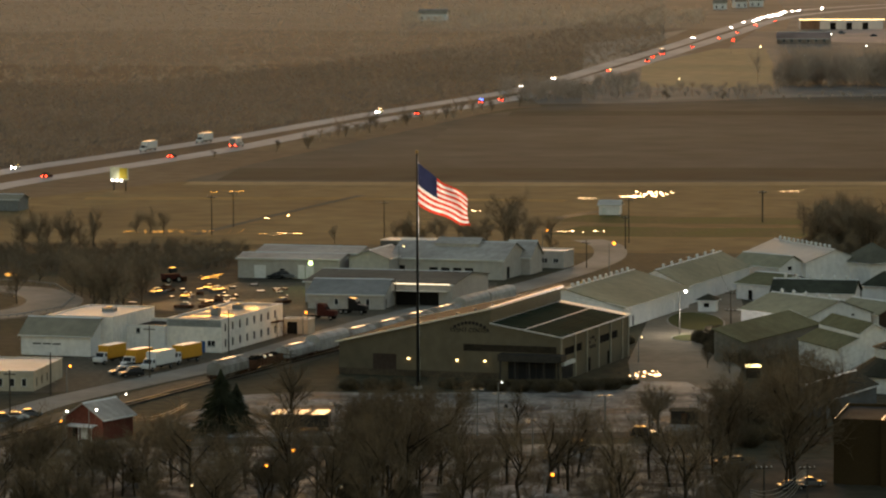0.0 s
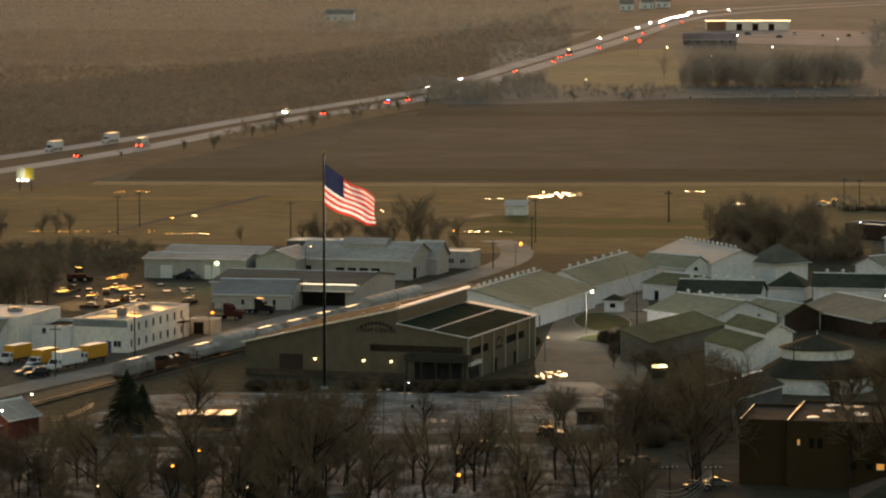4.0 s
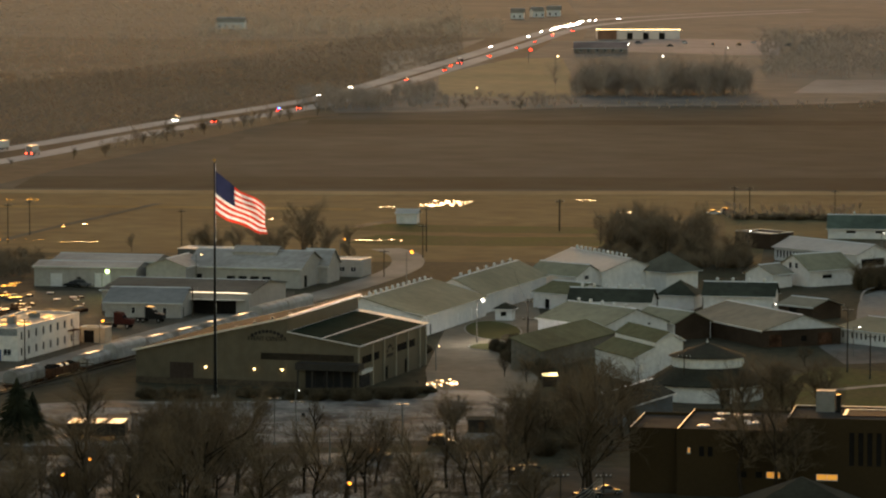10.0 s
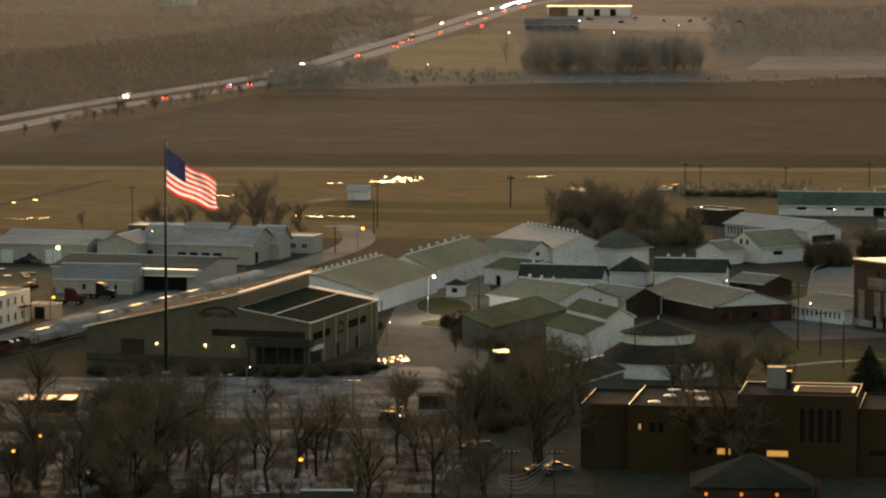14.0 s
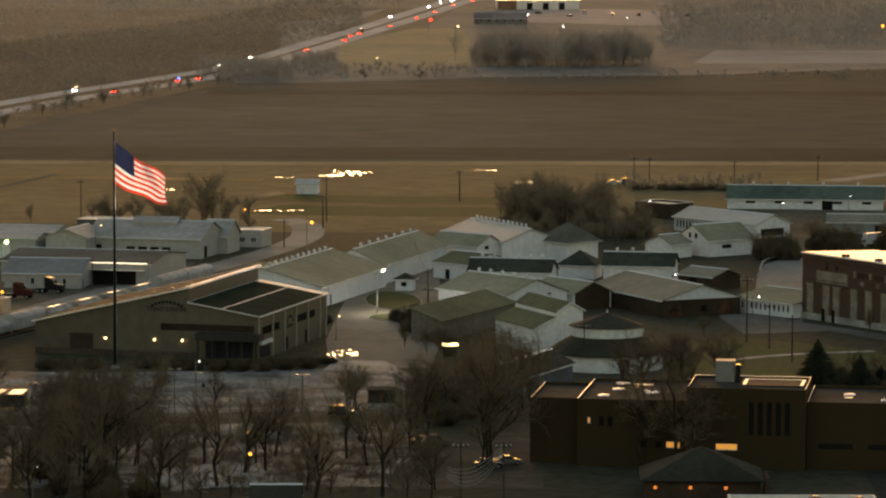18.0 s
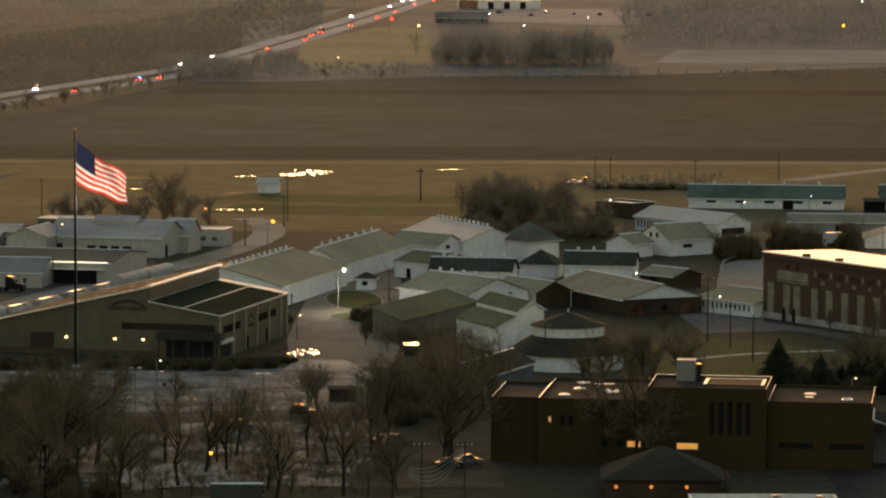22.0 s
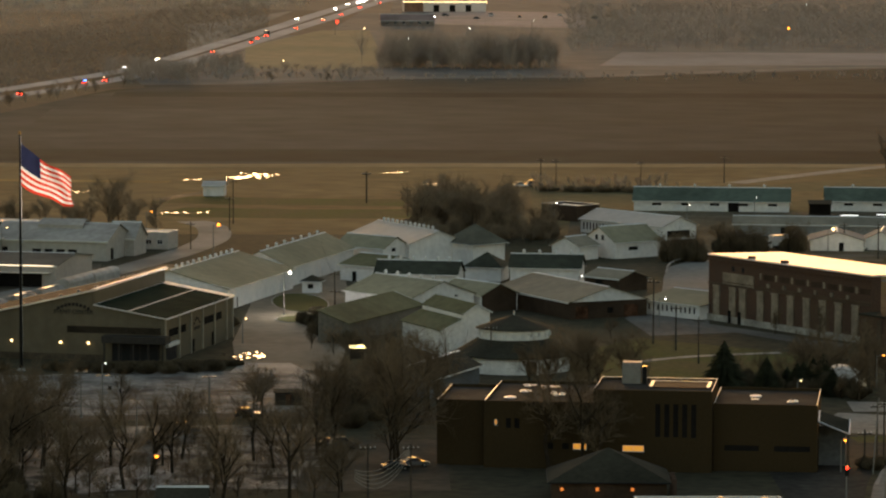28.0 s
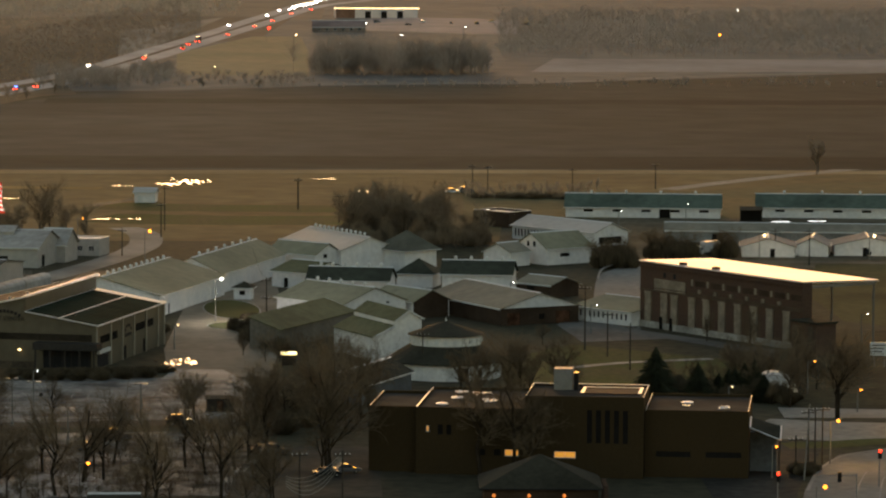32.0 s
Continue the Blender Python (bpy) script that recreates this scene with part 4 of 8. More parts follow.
flat("back_store", (-4.1, 1017.1, -18.5, 13.0, 9.0), 4.4, mat("dim_grey_boards", (0.13, 0.125, 0.115), 0.8, var=0.2, big=0.1), PALEWET, "dark-fronted flat store between the white sheds", "shed", parapet=0.05)
flat("low_link", (-3.7, 980.2, -18.5, 12.0, 9.0), 2.9, WHITE_W, ROOF_LIGHT, "low flat-roofed link between the white sheds", "shed", parapet=0.05, f=row(2, 2.0, 3.0, 0.9, 1.2, 1.2, "dark"))
gabled("low_lean_to", (-16.3, 981.7, -18.5, 7.5, 8.0), 2.4, 0.9, "y", WHITE_W, ROOF_LIGHT, "low shed with a shallow pale roof", "shed")
gabled("grey_roof_shed", (-13.67, 890.79, -12.1, 17.40, 15.49), 3.4, 2.6, "x", WHITE_W, ROOF_SLATE, "white shed with a broad grey roof", "shed", f=row(3, 6, 3.6, 0.9, 1.0, 1.5) + [(16.5, 0.02, 1.1, 2.2, "door")], r=[(2, 0.02, 1.2, 2.2, "dark")])
LGS = (1.61, 897.77, -17.4, 35.00, 28.14)
lgs = gabled("long_grey_shed", LGS, 4.8, 1.6, "x", WHITE_W, mat("dark_grey_roof", (0.15, 0.14, 0.12), 0.8, var=0.2, big=0.08, fine=0.6, ribs=0.6), "long low shed with a dark grey roof and open bay", "shed", f=[(LGS[3] * 0.6, 0.02, LGS[3] * 0.31, 3.2, "dark")])
part("bay_canopy", slab(B(), [(-LGS[3] * 0.41, -2.2, 3.5), (-LGS[3] * 0.03, -2.2, 3.5), (-LGS[3] * 0.03, -0.01, 3.42), (-LGS[3] * 0.41, -0.01, 3.42)], 0.14), MEMBRANE, lgs, "thin wet canopy over the open bay")
# added glow stands in for the bright eave edge; no lamp known there
part("eave_light", bx(B(), -13.8, -0.4, -0.8, -0.62, 4.86, 5.06), glow("eave_line_glow", (1.0, 0.8, 0.55), 1.7), lgs, "bright eave line, drawn as an added glowing strip")
flat("tan_shed", (-28.89, 840.66, -21.6, 5.86, 3.59), 3.2, CREAM, MEMBRANE, "small tan shed with a wet flat roof", "shed", f=[(1, 0.02, 2.4, 2.6, "dark")])

# ---- the event hall ----
ex, ey, ea, eL, eD = 21.89, 756.64, -19.5, 45.00, 44.18
hall = thing("event_hall", ex, ey, ea, "drab metal event hall with a split roof and dark green panels", "hall")
EL, ER, EP, PX = 6.4, 8.4, 13.4, 0.315   # left eave, right eave, peak, place of the peak from the right
xp = -eL * PX
LOW = 10.6
bm = B()
prism(bm, [(-eL, 0), (0, 0), (0, ER), (xp, LOW), (xp, EP), (-eL, EL)], lambda u, v, s: (u, s, v), 0, 0.3)
part("gable_wall", bm, OLIVE, hall)
bm = B()
prism(bm, [(-eL, 0), (0, 0), (0, ER), (xp, LOW), (xp, EP), (-eL, EL)], lambda u, v, s: (u, s, v), eD - 0.3, eD)
part("gable_wall", bm, OLIVE, hall)
wall(hall, (0, 0), (0, eD), ER, OLIVE, [(2.5, 4.6, 11, 1.5, "dark"), (25, 4.6, 12, 1.5, "dark"), (17, 0.02, 2.2, 2.6, "dark"), (30, 0.02, 2.2, 2.6, "dark")], inset=0.3)
wall(hall, (-eL, eD), (-eL, 0), EL, OLIVE, inset=0.3)
part("clerestory_wall", bx(B(), xp - 0.15, xp + 0.12, 0.3, eD - 0.3, LOW - 0.5, EP - 0.05), OLIVE, hall)
bm = B()
slab(bm, [(-eL - 0.6, -0.5, EL - 0.06), (xp + 0.3, -0.5, EP + 0.25), (xp + 0.3, eD + 0.5, EP + 0.25), (-eL - 0.6, eD + 0.5, EL - 0.06)], 0.2)
part("upper_roof", bm, TARROOF, hall, "dark metal roof")
for y0 in (-0.62, eD + 0.44):
    bm = B()
    slab(bm, [(-eL - 0.62, y0, EL + 0.0), (xp + 0.32, y0, EP + 0.31), (xp + 0.32, y0 + 0.18, EP + 0.31), (-eL - 0.62, y0 + 0.18, EL + 0.0)], 0.34)
    part("rake_trim", bm, MEMBRANE, hall, "thin wet metal trim along the rake")
part("ridge_cap", bx(B(), xp + 0.3, xp + 0.62, -0.3, eD + 0.3, EP + 0.02, EP + 0.3), MEMBRANE, hall, "wet metal ridge cap")
bm = B()
slab(bm, [(xp + 0.13, -0.5, LOW + 0.25), (0.6, -0.5, ER + 0.06), (0.6, eD + 0.5, ER + 0.06), (xp + 0.13, eD + 0.5, LOW + 0.25)], 0.2)
part("lower_roof", bm, TRIM, hall, "white-edged lower roof")


def on_roof(x, y, up=0.05):
    return (x, y, LOW + 0.25 + (x - xp - 0.13) * (ER + 0.06 - LOW - 0.25) / (0.47 - xp) + up)


for x0, x1 in ((xp + 0.4, xp * 0.5 - 0.22), (xp * 0.5 + 0.22, 0.42)):
    bm = B()
    slab(bm, [on_roof(x0, -0.35), on_roof(x1, -0.35), on_roof(x1, eD * 0.93), on_roof(x0, eD * 0.93)], 0.04)
    rp = part("roof_panel", bm, GREENTOP, hall, "very dark green roof panel")
    for j in range(1, 6):
        u = x0 + (x1 - x0) * j / 6
        bm = B()
        slab(bm, [on_roof(u - 0.04, -0.3, 0.1), on_roof(u + 0.04, -0.3, 0.1), on_roof(u + 0.04, eD * 0.92, 0.1), on_roof(u - 0.04, eD * 0.92, 0.1)], 0.05)
        part("seam", bm, GREENTOP, rp)
for z in (0.5, 1.2):
    part("roof_rail", cyl(B(), on_roof(xp + 0.6, eD + 0.3, z), on_roof(0.5, eD + 0.3, z), 0.07, n=6), TRIM, hall, "thin white guard rail")
    part("roof_rail", cyl(B(), on_roof(0.5, eD * 0.9, z), on_roof(0.5, eD + 0.3, z), 0.07, n=6), TRIM, hall, "thin white guard rail")
for j in range(7):
    u = xp + 0.6 + (-0.1 - xp) * j / 6
    part("rail_post", cyl(B(), on_roof(u, eD + 0.3, 0), on_roof(u, eD + 0.3, 1.2), 0.05, n=6), TRIM, hall)
part("ridge_flashing", bx(B(), xp - 0.2, xp + 0.45, -0.6, eD + 0.6, EP + 0.255, EP + 0.4), TRIM, hall)
for k in range(7):
    bm = B()
    cyl(bm, (xp - 1.2 - k * 3.6, eD * 0.12, EP - 0.6 - k * 0.98), (xp - 1.2 - k * 3.6, eD * 0.12, EP + 0.5 - k * 0.98), 0.35, 0.35, 8)
    part("roof_vent", bm, STEEL, hall)
# rake trims of the front
for a, b2, za, zb in ((-eL - 0.6, xp + 0.3, EL - 0.06, EP + 0.25), (xp + 0.13, 0.6, LOW + 0.25, ER + 0.06)):
    bm = B()
    hexa(bm, [(a, -0.6, za - 0.16), (b2, -0.6, zb - 0.16), (b2, -0.505, zb - 0.16), (a, -0.505, za - 0.16)], [(a, -0.6, za + 0.04), (b2, -0.6, zb + 0.04), (b2, -0.505, zb + 0.04), (a, -0.505, za + 0.04)])
    part("rake_trim", bm, TRIM, hall)
# front windows, door, canopy
part("window_band", bx(B(), -19.5, -0.8, -0.06, 0.05, 5.3, 6.6), mat("brown_tinted_glass", (0.04, 0.032, 0.024), 0.3, var=0.3, big=0.3), hall, "dark brown strip of windows")
part("large_door", bx(B(), -38, -33.2, -0.08, 0.05, 0.05, 4.2), mat("brown_steel_door", (0.07, 0.05, 0.04), 0.6), hall, "brown overhead door")
DARKBROWN = mat("dark_canopy", (0.05, 0.045, 0.04), 0.6)
part("canopy", bx(B(), -11.5, 1.2, -3.4, -0.06, 3.9, 5.2), DARKBROWN, hall, "deep dark entrance canopy")
for k in range(5):
    part("canopy_post", bx(B(), -11.2 + k * 2.9, -10.9 + k * 2.9, -3.2, -2.9, 0, 3.9), DARKBROWN, hall)
part("entrance_glass", bx(B(), -10.5, -1.0, -0.09, 0.02, 0.1, 3.8), GLASS, hall)
for k in range(6):
    part("glass_mullion", bx(B(), -10.5 + k * 1.85, -10.38 + k * 1.85, -0.14, -0.094, 0.1, 3.8), DARKBROWN, hall)
PILASTER = mat("pale_metal_pilaster", (0.3, 0.27, 0.21), 0.6, var=0.15, big=0.3)
for y in (8.6, 16.0, 23.6, 31.5, 39.5, 43.6):
    part("pilaster", bx(B(), 0.003, 0.22, y, y + 0.7, 0, 8.2), PILASTER, hall, "pale vertical cladding strip")
part("corner_trim", bx(B(), 0.003, 0.2, -0.02, 0.6, 3.7, 8.2), PILASTER, hall)
part("base_course", bx(B(), -eL, -12.0, -0.1, -0.003, 0, 1.2), mat("brown_base_course", (0.1, 0.08, 0.058), 0.8), hall, "darker base course")
for x in (-30.6, -20.7, -15.1):
    lb = part("wall_lamp", bx(B(), x - 0.16, x + 0.16, -0.5, -0.05, 3.6, 3.75), BLACK, hall)
    part("lamp_glass", ball(B(), (x, -0.35, 3.45), 0.26), WARM, lb)


def text(parent, words, x, y, z, size, material, rx=90, rz=0, name="lettering", width=None):
    cu = bpy.data.curves.new(name, "FONT")
    cu.body, cu.size, cu.extrude, cu.align_x = words, size, 0.05, "CENTER"
    tmp = bpy.data.objects.new(name, cu)
    me = bpy.data.meshes.new_from_object(tmp)
    bpy.data.objects.remove(tmp)
    me.materials.clear()
    me.materials.append(material)
    ob = new(name, me)
    ob.parent = parent
    ob.matrix_basis = pose(x, y, z, rx, 0, rz)
    return ob


LETTER = mat("dark_letters", (0.03, 0.027, 0.024), 0.6)
text(hall, "EVENT CENTER", -18.2, -0.06, 8.9, 1.15, LETTER)
for k in range(9):
    w = (k - 4) * 0.75
    part("small_letter_bar", bx(B(), -18.2 + w - 0.3, -18.2 + w + 0.25, -0.1, 0.02, 10.4 - 0.05 * (k - 4) ** 2, 11.0 - 0.05 * (k - 4) ** 2), LETTER, hall)

for k in range(5):
    part("arch_letter_bar", bx(B(), 0.003, 0.08, 18.2 + k * 0.9, 18.8 + k * 0.9, 6.2 - 0.22 * (k - 2) ** 2, 6.7 - 0.22 * (k - 2) ** 2), LETTER, hall)
part("side_letter_bar", bx(B(), 0.003, 0.08, 18.4, 22.2, 4.3, 4.9), LETTER, hall)
part("entrance_lintel", bx(B(), 0.003, 0.6, 0.5, 7.5, 2.9, 3.6), TRIM, hall, "pale lintel over the side entrance")
part("side_glazing", bx(B(), 0.003, 0.1, 0.8, 7.2, 0.2, 2.85), GLASS, hall)

# ---- fairground halls ----
gabled("long_barn", (38.04, 849.08, -20.6, 26.04, 47.0), 4.4, 3.6, "y", WHITE, ROOF_GG, "long white barn with a grey-green roof and ridge vents", r=[(6, 0.02, 1.2, 2.2, "dark"), (24, 0.02, 2.4, 2.6, "garage"), (34, 0.02, 2.4, 2.6, "garage")], nv=11)
gabled("vented_barn", (54.30, 897.36, -20.8, 14.5, 50.0), 4.4, 3.3, "y", WHITE, ROOF_GG, "white barn with a weathered grey-green roof", r=[(9, 0.02, 2.4, 2.6, "garage"), (21, 0.02, 2.4, 2.6, "garage")], nv=7)
gabled("pale_roof_barn", (85.25, 943.88, -69.2, 32.63, 15.30), 5.2, 2.8, "x", WHITE, ROOF_PALE, "large barn with a pale metal roof", nv=12)
gabled("green_gable_barn", (78.69, 939.80, -47.9, 15.50, 9.23), 4.5, 2.4, "x", WHITE, ROOF_GG, "white-gabled barn with a green-grey roof", r=[(3, 3.6, 1.4, 1.0, "dark")])
gabled("olive_roof_barn", (73.90, 904.60, -45.8, 10.5, 15.0), 3.6, 2.0, "x", WHITE, ROOF_OLIVE, "white barn with an olive roof", f=[(3.5, 0.02, 1.4, 2.2, "dark")])
gabled("dark_green_barn", (90.3, 883.14, -15.5, 18.3, 9.5), 3.9, 2.5, "x", WHITE, ROOF_DG, "white barn with a dark green roof", nv=6)
gabled("dark_green_barn", (119.34, 893.51, -13.3, 15.80, 10.50), 4.1, 2.6, "x", WHITE, ROOF_DG, "barn with a dark green roof and white gable", nv=4)
gabled("light_green_hall", (75.37, 830.59, -55.7, 21.97, 17.35), 4.2, 3.0, "x", WHITE, ROOF_GG, "broad white hall with a light grey-green roof", "hall", f=row(4, 3, 5, 0.02, 2.2, 2.4, "dark"), r=[(12, 3.8, 0.9, 0.8, "dark"), (3, 0.02, 2, 2.4, "dark"), (9, 0.02, 2, 2.4, "dark")], nv=5)
gabled("brown_end_hall", (91.17, 840.60, -57.4, 14.51, 10.06), 3.6, 2.2, "x", WHITE, ROOF_GG, "hall with a grey-green roof and dark brown end", "hall", gmat=BRICK_B)
gabled("brick_hall", (108.25, 826.16, -69.4, 33.59, 18.49), 3.6, 2.8, "x", BRICK_B, ROOF_GREY, top=WHITE, label="low brown brick hall with a grey roof and white gable", category="hall", f=(), r=[(1.5, 0.02, 3, 2.6, "brown"), (9, 1.0, 1.4, 1.2, "dark"), (13, 0.02, 3.4, 2.6, "brown")])
skew("monitor_hall", (75.55, 764.91, -72.0, 19.6, 10.04), [(0, 4.9), (0.42, 6.8), (0.42, 7.7), (0.72, 9.6), (1.0, 8.1)], WHITE_B, ROOF_OLIVE, "white boarded hall with a stepped olive roof")
skew("olive_wing", (76.9, 820.3, 62.2, 38.6, 6.4), [(0, 4.0), (1.0, 6.2)], mat("brown_boards", (0.2, 0.18, 0.15), 0.8), ROOF_OLIVE, "low boarded wing with a sloping olive roof")
gabled("brown_roof_house", (126.54, 880.82, -51.1, 10.40, 9.11), 2.9, 1.4, "x", BRICK_B, ROOF_GREY, "brown brick building with a pale roof", "building", f=row(2, 3, 5, 0.02, 2.4, 2.4, "dark"))
WGB_L = (136.73, 957.94, -58.9, 12.47, 14.05)[3]
wgb = gabled("white_gable_barn", (136.73, 957.94, -58.9, 12.47, 14.05), 4.0, 3.4, "y", WHITE, ROOF_GG, "white barn with two loft windows in its gable", f=[(2.9, 4.2, 0.9, 1.3, "dark"), (4.6, 4.2, 0.9, 1.3, "dark")], r=[(4, 1.9, 3, 0.9, "dark"), (11, 1.9, 3, 0.9, "dark")])
for u in (0.63, 0.44):
    part("loft_window", bx(B(), -WGB_L * u, -WGB_L * u + 0.9, -0.05, -0.004, 4.2, 5.5), DARK, wgb)
gabled("low_grey_barn", (127.46, 954.58, -47.0, 8.69, 7.12), 3.4, 2.0, "y", WHITE, ROOF_GREY, "low barn with a grey roof")
gabled("open_stable", (155.55, 1005.56, -56.3, 31.58, 11.57), 3.6, 2.2, "x", WHITE, ROOF_PALE, "long white stable with a row of stall openings", "stable", f=row(16, 0.8, 1.25, 0.9, 0.7, 1.9, "dark"), r=[(1.5, 0.6, 8, 1.8, "dark")])
gabled("teal_roof_barn", (203.80, 1090.03, -10.9, 42.85, 13.00), 2.9, 3.2, "x", WHITE, ROOF_TEAL, "long white barn with a teal metal roof", f=row(5, 5, 8, 1.6, 2.6, 0.7, "dark") + [(26, 0.02, 3, 2.6, "dark")], nv=4, group="teal barns")
gabled("teal_roof_barn", (260.85, 1085.02, -10.2, 46.82, 13.00), 2.9, 3.2, "x", WHITE, ROOF_TEAL, "long white barn with a teal metal roof", f=row(5, 5, 8, 1.6, 2.6, 0.7, "dark"), nv=4, group="teal barns")
for q, lb in (((201.04, 974.28, -10.3, 13.14, 14.00), "small white barn with a lamp on its gable"), ((209.73, 975.58, -14.6, 8.13, 14.00), "small white barn with a plain front"), ((228.97, 975.74, -8.6, 17.27, 14.00), "small white barn with a lamp and parked cars")):
    gabled("small_white_barn", q, 2.7, 1.9, "y", WHITE, ROOF_SLATE, lb, f=[(2, 0.02, 2.6, 2.5, "garage"), (7, 0.02, 1.2, 2.1, "dark")], group="small white barns")
gabled("slotted_stand", (135.3, 823.4, -54.1, 17.6, 21.0), 2.9, 1.7, "x", WHITE, ROOF_GG, "low white stand with a row of slots under a pale roof", "stand", f=row(12, 0.8, 1.35, 1.1, 0.6, 1.3, "dark"))
sheet("stand_lot", [(135.8, 878.5), (142.2, 916.9), (146.9, 938.0), (152.9, 950.2), (162.9, 957.0), (148.5, 866.2), (143.9, 858.0), (139.8, 858.0)], 0.06, mat("pale_damp_lot", (0.24, 0.232, 0.212), 0.88, var=0.22, big=0.06, fine=0.5, wet=0.15, spec=0.03, col2=(0.19, 0.183, 0.168)), "pale damp lot between the stand and the hall")
gabled("small_house", (67.07, 701.10, -27.3, 8.65, 24.36), 3.4, 2.2, "y", mat("bluegrey_boards", (0.17, 0.18, 0.19), 0.7), SHINGLE, "small grey house with a lamp on its gable", "house", cap=MEMBRANE)

# ---- coliseum ----
cX, cY, cA, cL, cD = 161.99, 776.86, -62.8, 53.82, 19.00
col = flat("brick_coliseum", (cX, cY, cA, cL, 2.4), 13.4, BRICK, MEMBRANE, "dark brick grandstand with buff piers and a shining wet roof", "grandstand", parapet=-0.15, cap=BRICK)

# ---- trees ----
T1 = bare_tree(1, 17, 0.45, 7, first=0.25)
T2 = bare_tree(2, 14, 0.5, 7, "bushy leafless tree with branches down to the ground", first=0.08, thin=0.018)
T3 = bare_tree(3, 20, 0.36, 8, first=0.3)
T4 = bare_tree(4, 10, 0.4, 5, "small leafless tree with a thin trunk", 0.9, first=0.25)
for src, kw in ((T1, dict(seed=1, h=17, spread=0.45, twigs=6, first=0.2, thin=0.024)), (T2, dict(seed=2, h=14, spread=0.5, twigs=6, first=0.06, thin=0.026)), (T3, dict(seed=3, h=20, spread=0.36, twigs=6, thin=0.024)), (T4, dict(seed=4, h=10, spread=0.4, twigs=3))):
    HAZED[src] = bare_tree(**kw, label="leafless tree by the fields, haze put into its pale colours", bark=BARK_M, twig=TWIG_M)
KINDS[T1] = (T1, bare_tree(11, 17, 0.62, 6, "spreading leafless tree with a bare lower trunk", 1.1, first=0.42), bare_tree(12, 17, 0.5, 6, "uneven leafless tree with a leaning crown", 0.85, first=0.3), bare_tree(15, 17, 0.75, 5, "open-crowned leafless tree with long limbs", 1.0, first=0.36))
KINDS[T2] = (T2, bare_tree(13, 14, 0.65, 6, "tangled leafless tree with low limbs", 0.8, first=0.12, thin=0.018))
KINDS[T3] = (T3, bare_tree(14, 20, 0.55, 6, "tall thin leafless tree with a high crown", 0.8, first=0.45), bare_tree(16, 20, 0.42, 6, "tall narrow leafless tree", 0.9, first=0.35))
KINDS[T4] = (T4, bare_tree(17, 10, 0.6, 5, "small spreading leafless tree", 0.8, first=0.3))
T5 = bare_tree(21, 18, 0.62, 7, "sparse leafless tree with long dark limbs", 1.1, first=0.34, thin=0.012, taper=0.42)
T6 = bare_tree(23, 18, 0.5, 6, "slender sparse leafless tree with a dark trunk", 1.2, first=0.3, thin=0.012, taper=0.42)
KINDS[T5] = (T5, bare_tree(22, 18, 0.55, 7, "sparse leafless tree with forked limbs", 1.1, first=0.42, thin=0.012, taper=0.42))
KINDS[T6] = (T6,)
SP = spruce(5)
BU = bush(6)
HAZED[BU] = bush(7, label="low leafless shrub in the field, haze put into its pale twigs", leaf=TWIG_M)

# ---- coliseum detail ----
BROWNPANEL = mat("dark_brown_window_boards", (0.05, 0.036, 0.026), 0.8, var=0.2)
part("roof_deck", slab(B(), [(-cL - 0.25, -0.25, 13.9), (0.25, -0.25, 13.9), (0.25, cD + 0.3, 13.3), (-cL - 0.25, cD + 0.3, 13.3)], 0.3), DECK, col, "broad wet shining roof deck")
for k in range(5):
    part("canopy_post", cyl(B(), (-0.6 - k * (cL - 1.2) / 4, cD - 0.3, 0), (-0.6 - k * (cL - 1.2) / 4, cD - 0.3, 13.0), 0.22, n=8), PAINTPOLE, col)
part("roof_truss", bx(B(), -0.5, -0.2, 2.5, cD - 0.1, 12.4, 12.9), STEEL, col)
part("stone_plinth", bx(B(), -cL - 0.1, 0.1, -0.22, -0.003, 0, 1.35), PLINTH, col, "pale painted plinth")
for u in (0.055, 0.157, 0.222, 0.333, 0.424, 0.52, 0.618, 0.715, 0.81, 0.91):
    x = -cL * (1 - u)
    pw = 0.019 * cL
    part("pier", bx(B(), x - pw, x + pw, -0.3, -0.003, 1.35, 7.2), BUFF, col, "buff stone pier")
    part("pier_cap", bx(B(), x - pw - 0.15, x + pw + 0.15, -0.38, -0.003, 7.2, 7.55), BUFF, col)
for k in range(7):
    x = -cL * (1 - (0.333 + 0.097 * k))
    part("window_pilaster", bx(B(), x - 0.3, x + 0.3, -0.16, -0.003, 9.9, 11.2), BUFF, col)
    part("upper_window", bx(B(), x + 1.0, x + 0.097 * cL - 1.0, -0.05, -0.003, 9.9, 11.0), BRICK_B, col)
    if k < 6:
        part("corbel_stone", bx(B(), x + 0.0485 * cL - 0.42, x + 0.0485 * cL + 0.42, -0.35, -0.003, 8.5, 9.3), BUFF, col)
part("string_course", bx(B(), -cL - 0.1, 0.1, -0.26, -0.003, 7.72, 7.95), BUFF_D, col)
part("upper_course", bx(B(), -cL * 0.7, 0.1, -0.14, -0.003, 8.2, 8.4), BUFF_D, col)
part("cornice", bx(B(), -cL - 0.15, 0.15, -0.35, -0.003, 12.6, 12.95), BRICK, col)
part("name_panel", bx(B(), -cL * 0.905, -cL * 0.71, -0.24, -0.003, 8.5, 10.4), BUFF, col, "blank buff stone panel")
part("panel_band", bx(B(), -cL * 0.905, -cL * 0.71, -0.3, -0.003, 8.05, 8.3), BUFF, col)
